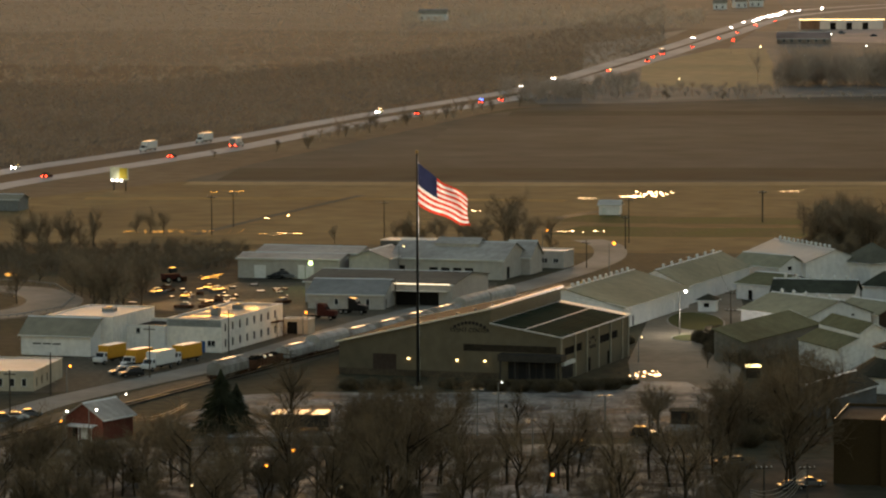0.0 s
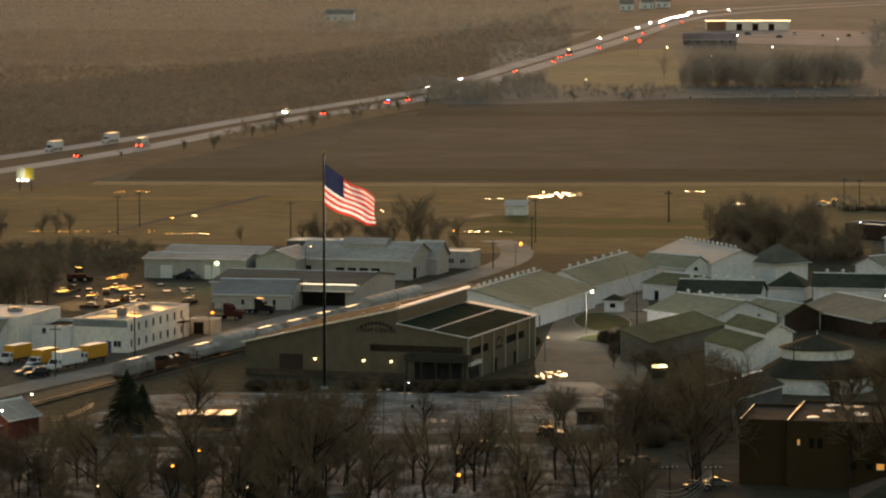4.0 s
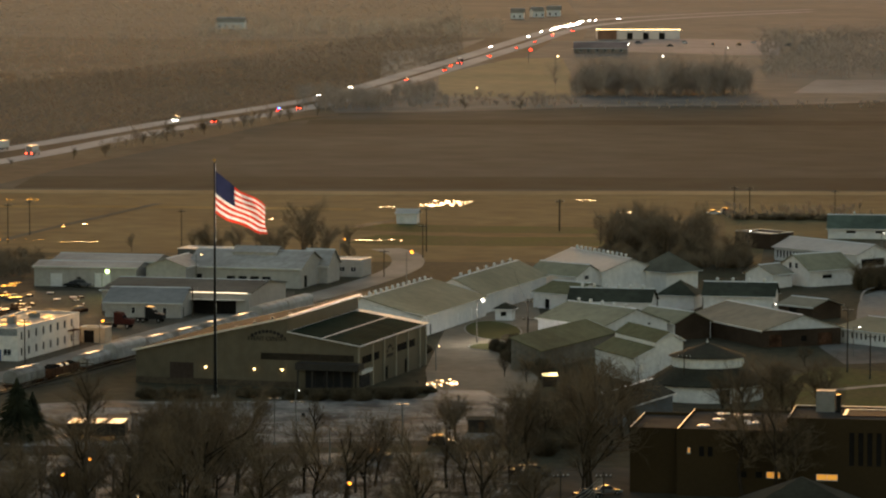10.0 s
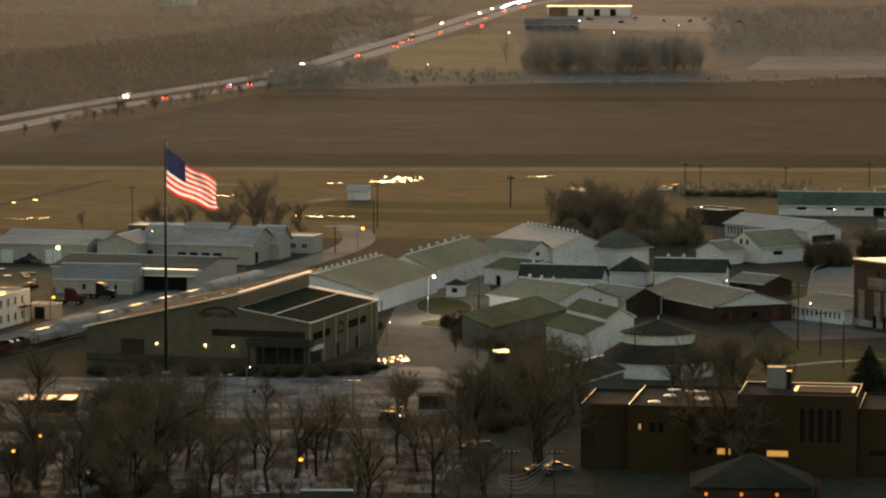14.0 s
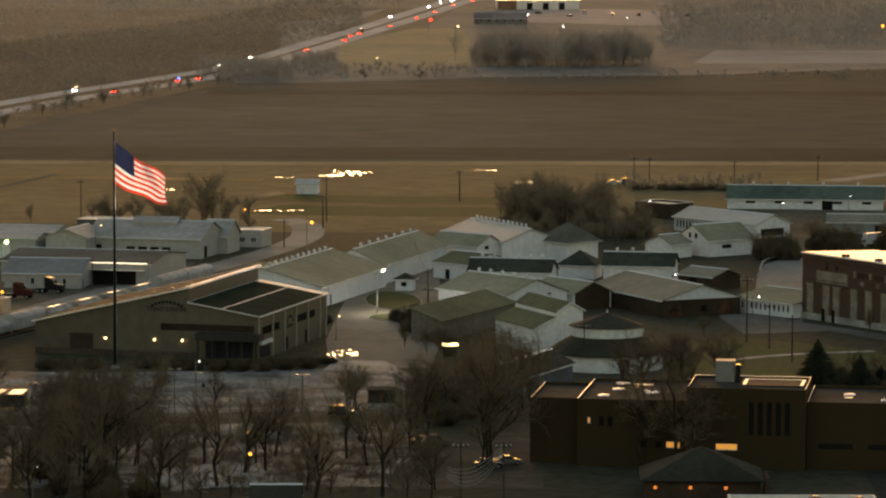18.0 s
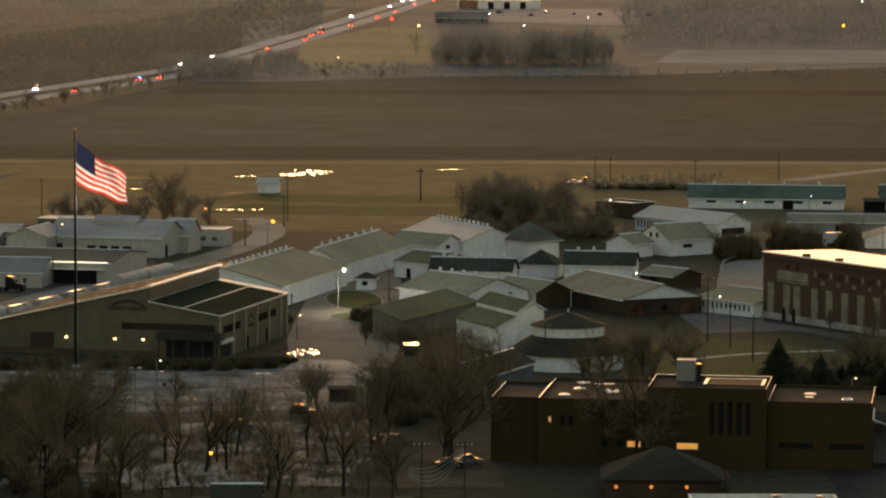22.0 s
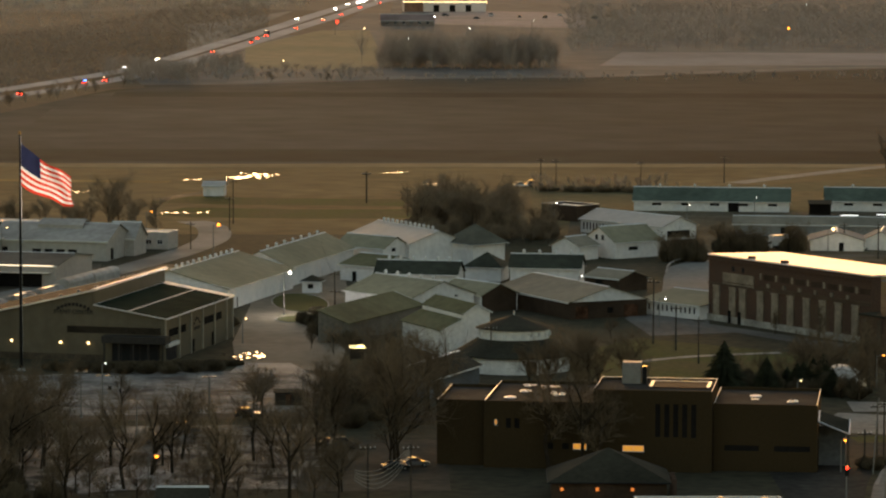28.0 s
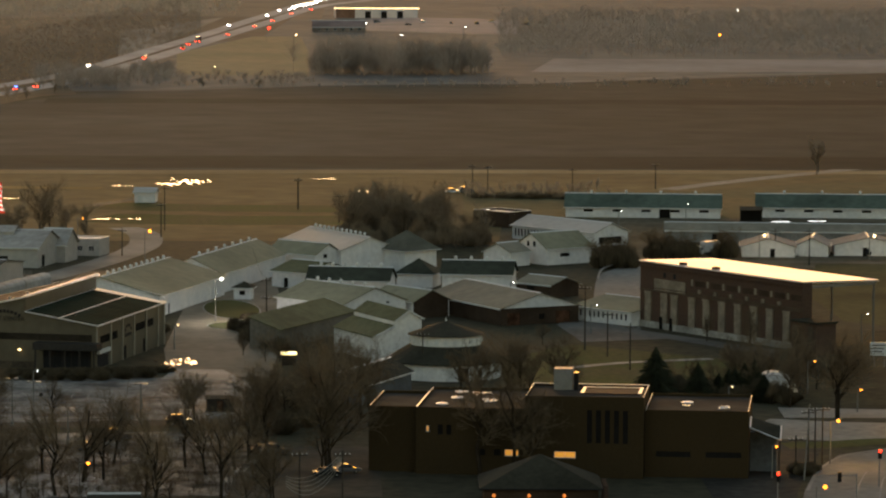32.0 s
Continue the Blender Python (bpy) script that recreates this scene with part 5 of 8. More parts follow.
for u in (0.142, 0.205):
    part("doorway", bx(B(), -cL * (1 - u) - 0.55, -cL * (1 - u) + 0.55, -0.34, -0.305, 0.02, 2.6), DARK, col)
    part("corner_window", bx(B(), -cL * (1 - u) + 0.4, -cL * (1 - u) + 1.2, -0.06, -0.003, 10.8, 11.8), GLASS, col)
for x, y in ((0.74, 0.03), (0.535, 0.03)):
    part("roof_hatch", bx(B(), -cL * x - 0.6, -cL * x + 0.6, cD * y - 0.6, cD * y + 0.6, 13.85, 14.4), BRICK, col)
pr = B()
bx(pr, 0.35, 8.0, -3.0, 2.0, 0, 6.2)
part("porch", pr, BRICK, col)
part("porch_roof", bx(B(), 0.1, 8.4, -3.4, 2.3, 6.2, 6.6), SHINGLE, col)
for k in range(2):
    part("porch_pier", bx(B(), 1.2 + 4.6 * k, 2.4 + 4.6 * k, -3.25, -3.003, 0, 5.6), BUFF_D, col)

# ---- brick school ----
sx, sy = 118.64, 608.57
sch = thing("brick_school", sx, sy, -12.5, "large dark brown brick school with flat roofs", "school")
K = 1 / 11.327 * 1.02


def sbox(x0, x1, y0, y1, h, nm="block", ops=()):
    a, b2 = (x0 - 1324) * K, (x1 - 1324) * K
    wall(sch, (a, y0), (b2, y0), h, BRICK_S, ops)
    wall(sch, (b2, y0), (b2, y1), h, BRICK_S, inset=0.25)
    wall(sch, (b2, y1), (a, y1), h, BRICK_S)
    wall(sch, (a, y1), (a, y0), h, BRICK_S, inset=0.25)
    part("flat_roof", bx(B(), a + 0.25, b2 - 0.25, y0 + 0.25, y1 - 0.25, h - 0.6, h - 0.35), TARROOF, sch)
    # sunlit edges put into the material: shiny side copings, brick front ones
    for q in ((a, b2, y0, y0 + 0.25), (a, b2, y1 - 0.25, y1), (a + 0.05, a + 0.13, y0 + 0.25, y1 - 0.25), (b2 - 0.13, b2 - 0.05, y0 + 0.25, y1 - 0.25)):
        part("coping", bx(B(), *q, h, h + 0.1), (BRICK_S if q[1] - q[0] > 0.5 and (h < SH + 1 or q[2] == y0) else MEMBRANE), sch)
    return a, b2


SH = 10.45
sbox(1145, 1324, 0, 21, SH, ops=[((1164 - 1145) * K, 3.2, 60 * K, 0.9, "dark"), ((1250 - 1145) * K, 3.2, 62 * K, 0.9, "dark")])
sbox(748, 938, -1.5, 24, SH, ops=[((766 - 748) * K, SH - 3.7, 5 * K, 0.9, "lit"), ((786 - 748) * K, SH - 4.2, 9 * K, 1.6, "dark"), ((801 - 748) * K, SH - 4.2, 9 * K, 1.6, "dark"), ((855 - 748) * K, 3.1, 14 * K, 1.0, "dark"), ((884 - 748) * K, 3.1, 12 * K, 1.0, "dark"), ((903 - 748) * K, 3.1, 24 * K, 1.0, "lit")])
sbox(939, 1144, -2.5, 14, SH + 2.2, ops=[((1046 - 939 + 15.5 * k) * K, SH - 5.0, 9 * K, 5.2, "dark") for k in range(5)] + [((990 - 939) * K, 3.1, 37 * K, 1.0, "lit")])
sbox(663, 747, 0.5, 20, SH - 0.2)
part("chimney_unit", bx(B(), (979 - 1324) * K, (1012 - 1324) * K, 9, 11.6, SH + 1.6, SH + 5.2), STEEL, sch, "tall galvanised ventilation box")
part("unit_cap", bx(B(), (1014 - 1324) * K, (1022 - 1324) * K, 9, 10.6, SH + 1.6, SH + 4.6), BLACK, sch)
part("roof_well", bx(B(), (1036 - 1324) * K, (1130 - 1324) * K, 4, 11.5, SH + 1.61, SH + 2.05), mat("brown_roof_well", (0.08, 0.05, 0.035), 0.7), sch)
for x, y, z in ((785, 6, 0), (1212, 13, 0), (803, 14, 0)):
    bm = B()
    bmesh.ops.create_uvsphere(bm, u_segments=12, v_segments=6, radius=1.0)
    bmesh.ops.scale(bm, vec=(1.0, 1.3, 0.22), verts=bm.verts)
    bmesh.ops.translate(bm, vec=((x - 1324) * K, y, SH - 0.3), verts=bm.verts)
    part("skylight", bm, MEMBRANE, sch, "domed skylight catching the light")
for x0, x1, y0, y1 in ((1030, 1036, 4, 11.5), (1130, 1136, 4, 11.5), (1036, 1130, 11.2, 11.5)):
    part("well_rim", bx(B(), (x0 - 1324) * K, (x1 - 1324) * K, y0, y1, SH + 2.06, SH + 2.16), MEMBRANE, sch)
for x, y, w in ((802, 21.5, 24), (840, 20, 36), (832, 17, 10), (1212, 9, 14)):
    part("wet_roof_panel", bx(B(), (x - w / 2 - 1324) * K, (x + w / 2 - 1324) * K, y, y + 1.1, SH - 0.349, SH - 0.28), MEMBRANE, sch, "wet metal panel on the roof")
for x, y in ((862, 9), (872, 10), (855, 11), (1275, 6), (1283, 6.5), (800, 20)):
    bm = bx(B(), (x - 1324) * K - 0.5, (x - 1324) * K + 0.5, y, y + 1.6, SH - 0.35, SH - 0.2)
    bmesh.ops.bevel(bm, geom=list(bm.edges), offset=0.04, segments=1, affect="EDGES")
    vn = part("roof_ventilator", bm, MEMBRANE, sch, "low ventilator with a bright wet top")
    part("cowl", cyl(B(), ((x - 1324) * K, y + 0.8, SH - 0.2), ((x - 1324) * K, y + 0.8, SH + 0.05), 0.3, 0.12, 8), MEMBRANE, vn, "bright metal cowl")
aw = B()
slab(aw, [(0.05, 3, SH - 2.8), (4.9, 3, SH - 4.7), (4.9, 8, SH - 3.1), (0.05, 8, SH - 1.8)], 0.25)
part("annex", bx(B(), 0.05, 4.2, 8.2, 14, 0, SH - 4.2), mat("bluegrey_boards", (0.17, 0.18, 0.19), 0.7), sch)
part("canopy", aw, SHINGLE, sch, "dark sloping side canopy")
for p0, p1 in (((0.05, 3, SH - 2.8), (4.9, 3, SH - 4.7)), ((4.9, 3, SH - 4.7), (4.9, 8, SH - 3.1)), ((0.15, 3, SH - 2.75), (0.15, 8, SH - 1.75))):
    part("canopy_edge", cyl(B(), p0, p1, 0.13, n=6), MEMBRANE, sch, "pale metal edge of the canopy")
for q in ((4.7, 3.4), (4.7, 7.4)):
    part("canopy_post", cyl(B(), (*q, 0), (*q, SH - 5.0), 0.14), POLE, sch)


# ---- hip-roofed pavilion in front of the school ----


def hip(name, x, y, ang, w, d, eave, apex, wmat, rmat, label, category="pavilion", over=0.6, ops=(), ridge=0.0):
    th = thing(name, x, y, ang, label, category)
    wall(th, (-w / 2, -d / 2), (w / 2, -d / 2), eave, wmat, ops)
    wall(th, (w / 2, -d / 2), (w / 2, d / 2), eave, wmat, inset=0.25)
    wall(th, (w / 2, d / 2), (-w / 2, d / 2), eave, wmat)
    wall(th, (-w / 2, d / 2), (-w / 2, -d / 2), eave, wmat, inset=0.25)
    c = [(-w / 2 - over, -d / 2 - over, eave), (w / 2 + over, -d / 2 - over, eave), (w / 2 + over, d / 2 + over, eave), (-w / 2 - over, d / 2 + over, eave)]
    tp = [(-ridge / 2, 0, apex), (ridge / 2, 0, apex)]
    for i in range(4):
        bm = B()
        a, b2 = c[i], c[(i + 1) % 4]
        t0, t1 = (tp[0], tp[1]) if i == 0 else (tp[1], tp[1]) if i == 1 else (tp[1], tp[0]) if i == 2 else (tp[0], tp[0])
        if t0 == t1 or ridge == 0:
            v = [bm.verts.new(p) for p in (a, b2, t0)]
            v2 = [bm.verts.new((p[0], p[1], p[2] - 0.15)) for p in (a, b2, t0)]
            bm.faces.new(v)
            bm.faces.new(v2[::-1])
            for k in range(3):
                bm.faces.new((v[k], v2[k], v2[(k + 1) % 3], v[(k + 1) % 3]))
        else:
            slab(bm, [a, b2, t1, t0], 0.15)
        ob = part("roof_slope", bm, rmat, th)
        ob.location.z = 0.17
    for i in range(4):
        a, b2 = Vector(c[i]), Vector(c[(i + 1) % 4])
        bm = B()
        cyl(bm, a + Vector((0, 0, 0.05)), b2 + Vector((0, 0, 0.05)), 0.09, n=6)
        part("gutter", bm, TRIM if wmat != BRICK_B else BLACK, th)
    return th


pv = hip("brick_pavilion", 82.94, 587.46, -6, 17, 13, 3.0, 7.2, BRICK_B, SHINGLE, "hip-roofed brick pavilion with wall lamps")
for k in range(3):
    lb = part("wall_lamp", bx(B(), -7 + 5.2 * k - 0.15, -7 + 5.2 * k + 0.15, -6.8, -6.503, 2.2, 2.5), BLACK, pv)
    part("lamp_glass", ball(B(), (-7 + 5.2 * k, -6.85, 2.1), 0.28), glow("dim_orange_wall_lamp", (1.0, 0.28, 0.05), 0.7), lb)
for k in range(3):
    part("brick_pillar", bx(B(), 9.4, 10.1, -3 + 3 * k, -2.3 + 3 * k, 0, 3.1), BRICK, pv)
hip("fair_pavilion", 101.53, 948.91, -55, 10.0, 10.0, 5.0, 9.4, WHITE, mat("dull_hip_roof", (0.13, 0.128, 0.1), 0.8, var=0.2, big=0.08, fine=0.7), "square white pavilion with a dull hip roof", over=0.8)
hip("dark_hip_house", 100.24, 911.09, -20, 8.5, 8, 3.0, 6.2, WHITE, ROOF_DG, "small white house with a dark hip roof", "house")
flat("low_white_store", (103.31, 548.29, -4.0, 20.92, 14.00), 3.6, PLASTER, ROOF_PALE, "low white store with a pale flat roof and roof vents", "store", units=((0.42, 0.75, 1.6, 1.4, 0.9), (0.12, 0.75, 1.4, 1.4, 0.8)))

# ---- round hall ----
rx_, ry_ = 87.0, 743.9
rd = thing("round_hall", rx_, ry_, 0, "round white two-tier hall with dark conical roofs", "hall")


def ring(bm, r0, z0, r1, z1, n=24):
    a = [[bm.verts.new((r * math.cos(2 * math.pi * i / n), r * math.sin(2 * math.pi * i / n), z)) for i in range(n)] for r, z in ((r0, z0), (r1, z1))]
    for i in range(n):
        j = (i + 1) % n
        bm.faces.new((a[0][i], a[0][j], a[1][j], a[1][i]))
    return bm


def pipe(r, t, z0, z1, n=24):
    bm = B()
    ring(bm, r, z0, r, z1, n)
    ring(bm, r - t, z0, r - t, z1, n)
    ring(bm, r - t, z1, r, z1, n)
    ring(bm, r - t, z0, r, z0, n)
    bmesh.ops.remove_doubles(bm, verts=bm.verts, dist=1e-4)
    return bm


part("lower_wall", pipe(10.6, 0.3, 0, 3.3), WHITE_B, rd)
bm = ring(B(), 11.4, 3.15, 6.5, 6.1)
ring(bm, 11.4, 2.95, 6.5, 5.9)
ring(bm, 11.4, 2.95, 11.4, 3.15)
part("lower_roof", bm, SHINGLE, rd)
part("upper_wall", pipe(6.7, 0.25, 5.8, 7.8), WHITE_B, rd)
part("upper_roof", cyl(B(), (0, 0, 7.8), (0, 0, 10.2), 7.3, 0.2, 24), SHINGLE, rd)
part("finial", cyl(B(), (0, 0, 10.2), (0, 0, 11.0), 0.18, 0.05, 6), TRIM, rd)
for k in range(24):
    a = 2 * math.pi * (k + 0.5) / 24
    if math.sin(a) < 0.3:
        part("upper_window", bx(B(), 6.62 * math.cos(a) - 0.3, 6.62 * math.cos(a) + 0.3, 6.62 * math.sin(a) - 0.14, 6.62 * math.sin(a) + 0.14, 6.4, 7.2), TRIM, rd)
part("door", bx(B(), 1.2, 3.0, -10.75, -10.3, 0.05, 2.5), DARK, rd)

# ---- flagpole and flag ----
fx, fy = -5.11, 746.98
FH = 44.15
fp = thing("flagpole", fx, fy, 0, "very tall dark tapered flagpole with a gold ball", "flagpole")
part("shaft", cyl(B(), (0, 0, 0), (0, 0, FH), 0.34, 0.13, 10), mat("dark_pole_paint", (0.012, 0.011, 0.01), 0.6), fp)
part("finial_ball", ball(B(), (0, 0, FH + 0.3), 0.32), mat("gilt", (0.5, 0.33, 0.1), 0.3, metal=0.9), fp)
part("base_collar", cyl(B(), (0, 0, 0), (0, 0, 0.5), 0.9, 0.7, 12), CONCRETE, fp)
part("halyard", cyl(B(), (0.32, 0, 1.5), (0.2, 0, FH - 0.3), 0.03, n=4), TRIM, fp)
HO = 8.0
flag = thing("flag", fx, fy, 0, "large striped red and white flag with a navy corner", "flag", z=FH - 1.5)


def cloth(u, v):
    """u along the fly, v down the hoist, both 0 to 1."""
    x = 0.22 + 9.9 * u - 1.1 * u * (1 - v) + 0.35 * math.sin(8 * u + 4 * v) * u
    z = -HO * v * (1 - 0.26 * u) - 6.3 * u ** 0.8 + 0.22 * math.sin(10 * u + 3 * v) * u
    y = (0.1 + 0.95 * u) * math.sin(10.5 * u - 3.2 * v) + 0.22 * math.sin(23 * u + 5 * v) * u
    return (x, y, z)


def cloth_part(nm, u0, u1, v0, v1, m):
    bm = B()
    nu = max(2, int(44 * (u1 - u0)))
    nvv = max(1, int(10 * (v1 - v0)))
    g = [[[bm.verts.new(tuple(c + (o if k == 1 else 0) for k, c in enumerate(cloth(u0 + (u1 - u0) * i / nu, v0 + (v1 - v0) * j / nvv)))) for j in range(nvv + 1)] for i in range(nu + 1)] for o in (0.0, 0.04)]
    for i in range(nu):
        for j in range(nvv):
            for q, k in enumerate(g):
                f = (k[i][j], k[i + 1][j], k[i + 1][j + 1], k[i][j + 1])
                bm.faces.new(f if q == 0 else f[::-1])
    for i in range(nu):
        for j in (0, nvv):
            bm.faces.new((g[0][i][j], g[0][i + 1][j], g[1][i + 1][j], g[1][i][j]))
    return part(nm, bm, m, flag)


for k in range(13):
    cloth_part("stripe", 0.4 if k < 7 else 0.0, 1.0, k / 13, (k + 1) / 13, FLAG_R if k % 2 == 0 else FLAG_W)
cloth_part("canton", 0.0, 0.4, 0.0, 7 / 13, FLAG_B)
fl_d = bpy.data.lights.new("flag_floodlight", "SPOT")
fl_d.energy, fl_d.spot_size, fl_d.color = 170000, radians(20), (1.0, 0.84, 0.66)
flo = new("flag_floodlight", fl_d)
flo.matrix_basis = look((fx + 16, fy - 30, 1.0), (fx + 5.5, fy, FH - 9.5))
fb = thing("floodlight", fx + 16, fy - 30, 0, "ground floodlight aimed up at the flag", "floodlight")
part("housing", bx(B(), -0.3, 0.3, 0.15, 0.5, 0.1, 0.7), BLACK, fb)
part("bracket", bx(B(), -0.35, 0.35, 0.25, 0.35, 0, 0.1), STEEL, fb)

# ---- railway siding with hopper cars ----


R0, R1 = (-44.65, 756.44), (16.77, 907.88)
rdv = Vector(R1) - Vector(R0)
rang = math.degrees(math.atan2(rdv.y, rdv.x))
trk = thing("railway_track", *R0, rang, "railway track with rusty rails on sleepers", "track", kind="structure")
ext = rdv.length + 30
for s in (-0.72, 0.72):
    part("rail", bx(B(), -90, ext, s - 0.04, s + 0.04, 0.24, 0.42), RAIL, trk)
bm = B()
for k in range(int((ext + 90) / 1.2)):
    bx(bm, -90 + k * 1.2, -89.76 + k * 1.2, -1.3, 1.3, 0.06, 0.24)
tagged(part("sleepers", bm, POLE, trk), "", "", "", "stuff")


def hopper_car():
    th = thing("hopper_car", 0, 0, 0, "grey covered hopper rail car standing on the siding", "rail car", "hopper cars")
    L2, w = 7.2, 1.55
    bm = B()
    prism(bm, [(-w, 1.5), (w, 1.5), (w, 3.0), (w * 0.72, 3.55), (w * 0.25, 3.8), (-w * 0.25, 3.8), (-w * 0.72, 3.55), (-w, 3.0)], lambda u, v, s: (s, u, v), -L2 + 1.0, L2 - 1.0)
    part("body", bm, HOPPER, th)
    for k in range(3):
        x = -4.2 + 4.2 * k
        bm = B()
        hexa(bm, [(x - 0.5, -0.6, 0.5), (x + 0.5, -0.6, 0.5), (x + 0.5, 0.6, 0.5), (x - 0.5, 0.6, 0.5)], [(x - 2, -w + 0.1, 1.5), (x + 2, -w + 0.1, 1.5), (x + 2, w - 0.1, 1.5), (x - 2, w - 0.1, 1.5)])
        part("hopper_chute", bm, HOPPER, th)
    for k in range(9):
        x = -5.2 + 1.3 * k
        part("side_rib", bx(B(), x - 0.05, x + 0.05, -w - 0.07, -w, 1.5, 3.0), HOPPER, th)
    part("roof_walk", bx(B(), -L2 + 1, L2 - 1, -0.35, 0.35, 3.82, 3.88), HOPPER, th)
    for k in range(4):
        part("hatch", slab(B(), [(-5.6 + 3 * k, -0.55, 4.02), (-3.3 + 3 * k, -0.55, 4.02), (-3.3 + 3 * k, 0.55, 4.06), (-5.6 + 3 * k, 0.55, 4.06)], 0.14), MEMBRANE if k % 3 else HOPPER, th, "wet trough hatch cover")
    part("end_platform", bx(B(), -L2, L2, -1.2, 1.2, 1.05, 1.25), RUST, th)
    for sx2 in (-1, 1):
        bg = part("bogie", bx(B(), sx2 * 5.2 - 1.4, sx2 * 5.2 + 1.4, -1.05, 1.05, 0.75, 1.0), RUST, th)
        for dx in (-0.9, 0.9):
            for dy in (-0.75, 0.75):
                part("wheel", cyl(B(), (sx2 * 5.2 + dx, dy - 0.06, 0.88), (sx2 * 5.2 + dx, dy + 0.06, 0.88), 0.46, n=12), RUST, bg)
        part("coupler", bx(B(), sx2 * L2 - 0.1, sx2 * L2 + (0.6 if sx2 > 0 else -0.6), -0.15, 0.15, 1.0, 1.2) if sx2 > 0 else bx(B(), -L2 - 0.6, -L2 + 0.1, -0.15, 0.15, 1.0, 1.2), BLACK, th)
    return th


def bogies(th):
    for sx2 in (-1, 1):
        bg = part("bogie", bx(B(), sx2 * 5.2 - 1.4, sx2 * 5.2 + 1.4, -1.05, 1.05, 0.75, 1.0), RUST, th)
        for dx in (-0.9, 0.9):
            for dy in (-0.75, 0.75):
                part("wheel", cyl(B(), (sx2 * 5.2 + dx, dy - 0.06, 0.88), (sx2 * 5.2 + dx, dy + 0.06, 0.88), 0.46, n=12), RUST, bg)


def white_car():
    th = thing("covered_rail_car", 0, 0, 0, "long white covered rail car with a curved roof", "rail car", "white rail cars")
    w, L2 = 1.55, 7.5
    bm = B()
    prism(bm, [(-w, 1.15), (w, 1.15), (w, 3.5), (w * 0.8, 4.05), (w * 0.35, 4.35), (-w * 0.35, 4.35), (-w * 0.8, 4.05), (-w, 3.5)], lambda u, v, s: (s, u, v), -L2, L2)
    part("body", bm, CARWHITE, th)
    for k in range(13):
        x = -6.9 + 1.15 * k
        part("side_rib", bx(B(), x - 0.05, x + 0.05, -w - 0.07, -w, 1.2, 3.45), CARWHITE, th)
    part("side_sill", bx(B(), -L2, L2, -w - 0.09, -w, 1.0, 1.18), RUST, th)
    part("roof_walk", bx(B(), -L2 + 0.4, L2 - 0.4, -0.35, 0.35, 4.37, 4.43), CARWHITE, th)
    bogies(th)
    return th


def gondola():
    th = thing("gondola_car", 0, 0, 0, "low dark open gondola car carrying wet scrap", "rail car")
    for y0 in (-1.5, 1.38):
        sd2 = part("side", bx(B(), -6.6, 6.6, y0, y0 + 0.12, 1.1, 2.6), RUST, th)
        for k in range(9):
            part("stake", bx(B(), -6.4 + 1.6 * k - 0.06, -6.4 + 1.6 * k + 0.06, y0 - 0.08 if y0 < 0 else y0 + 0.12, y0 if y0 < 0 else y0 + 0.2, 1.1, 2.6), RUST, sd2)
    for x0 in (-6.6, 6.48):
        part("end", bx(B(), x0, x0 + 0.12, -1.38, 1.38, 1.1, 2.6), RUST, th)
    part("deck", bx(B(), -6.48, 6.48, -1.38, 1.38, 1.05, 1.2), RUST, th)
    gr = random.Random(5)
    for k in range(9):
        x, z = -5.4 + 1.35 * k, gr.uniform(2.5, 3.2)
        bm = B()
        hexa(bm, [(x - 0.8, -1.2, 1.2), (x + 0.8, -1.2, 1.2), (x + 0.8, 1.2, 1.2), (x - 0.8, 1.2, 1.2)], [(x - gr.uniform(0.2, 0.6), -0.6, z), (x + gr.uniform(0.2, 0.6), -0.6, z), (x + 0.4, 0.6, z), (x - 0.4, 0.6, z)])
        part("scrap_load", bm, MEMBRANE if k in (4, 6) else DARK, th)
    bogies(th)
    return th


CARWHITE = mat("dirty_white_railcar_paint", (0.47, 0.455, 0.43), 0.6, var=0.22, big=0.3, fine=1.2, col2=(0.36, 0.335, 0.3), tint=0.12)
HC, WC = hopper_car(), white_car()
for k, (src, zs) in enumerate(((HC, 1.0), (gondola(), 1.0), (HC, 0.86), (WC, 0.97), (HC, 0.9), (HC, 0.86), (HC, 0.86), (HC, 0.84), (WC, 1.0), (WC, 1.0))):
    p = Vector(R0) + rdv.normalized() * (8 + 15.8 * k)
    m = pose(p.x, p.y, 0.425 - 0.42 * zs, 0, 0, rang) @ Matrix.Diagonal((1, 1, zs, 1))
    if src.name.startswith("gondola"):
        src.matrix_basis = m
    else:
        copy_thing(src, m)
for o in (*HC.children_recursive, HC, *WC.children_recursive, WC):
    bpy.data.objects.remove(o)

# ---- vehicles ----


def wheels(th, xs, w, r=0.36):
    for x in xs:
        for s in (-1, 1):
            wh = part("wheel", cyl(B(), (x, s * (w / 2 - 0.22), r), (x, s * w / 2, r), r, n=12), RUBBER, th)
            part("rim", cyl(B(), (x, s * (w / 2 - 0.02), r), (x, s * (w / 2 + 0.015), r), r * 0.55, n=8), STEEL, wh)


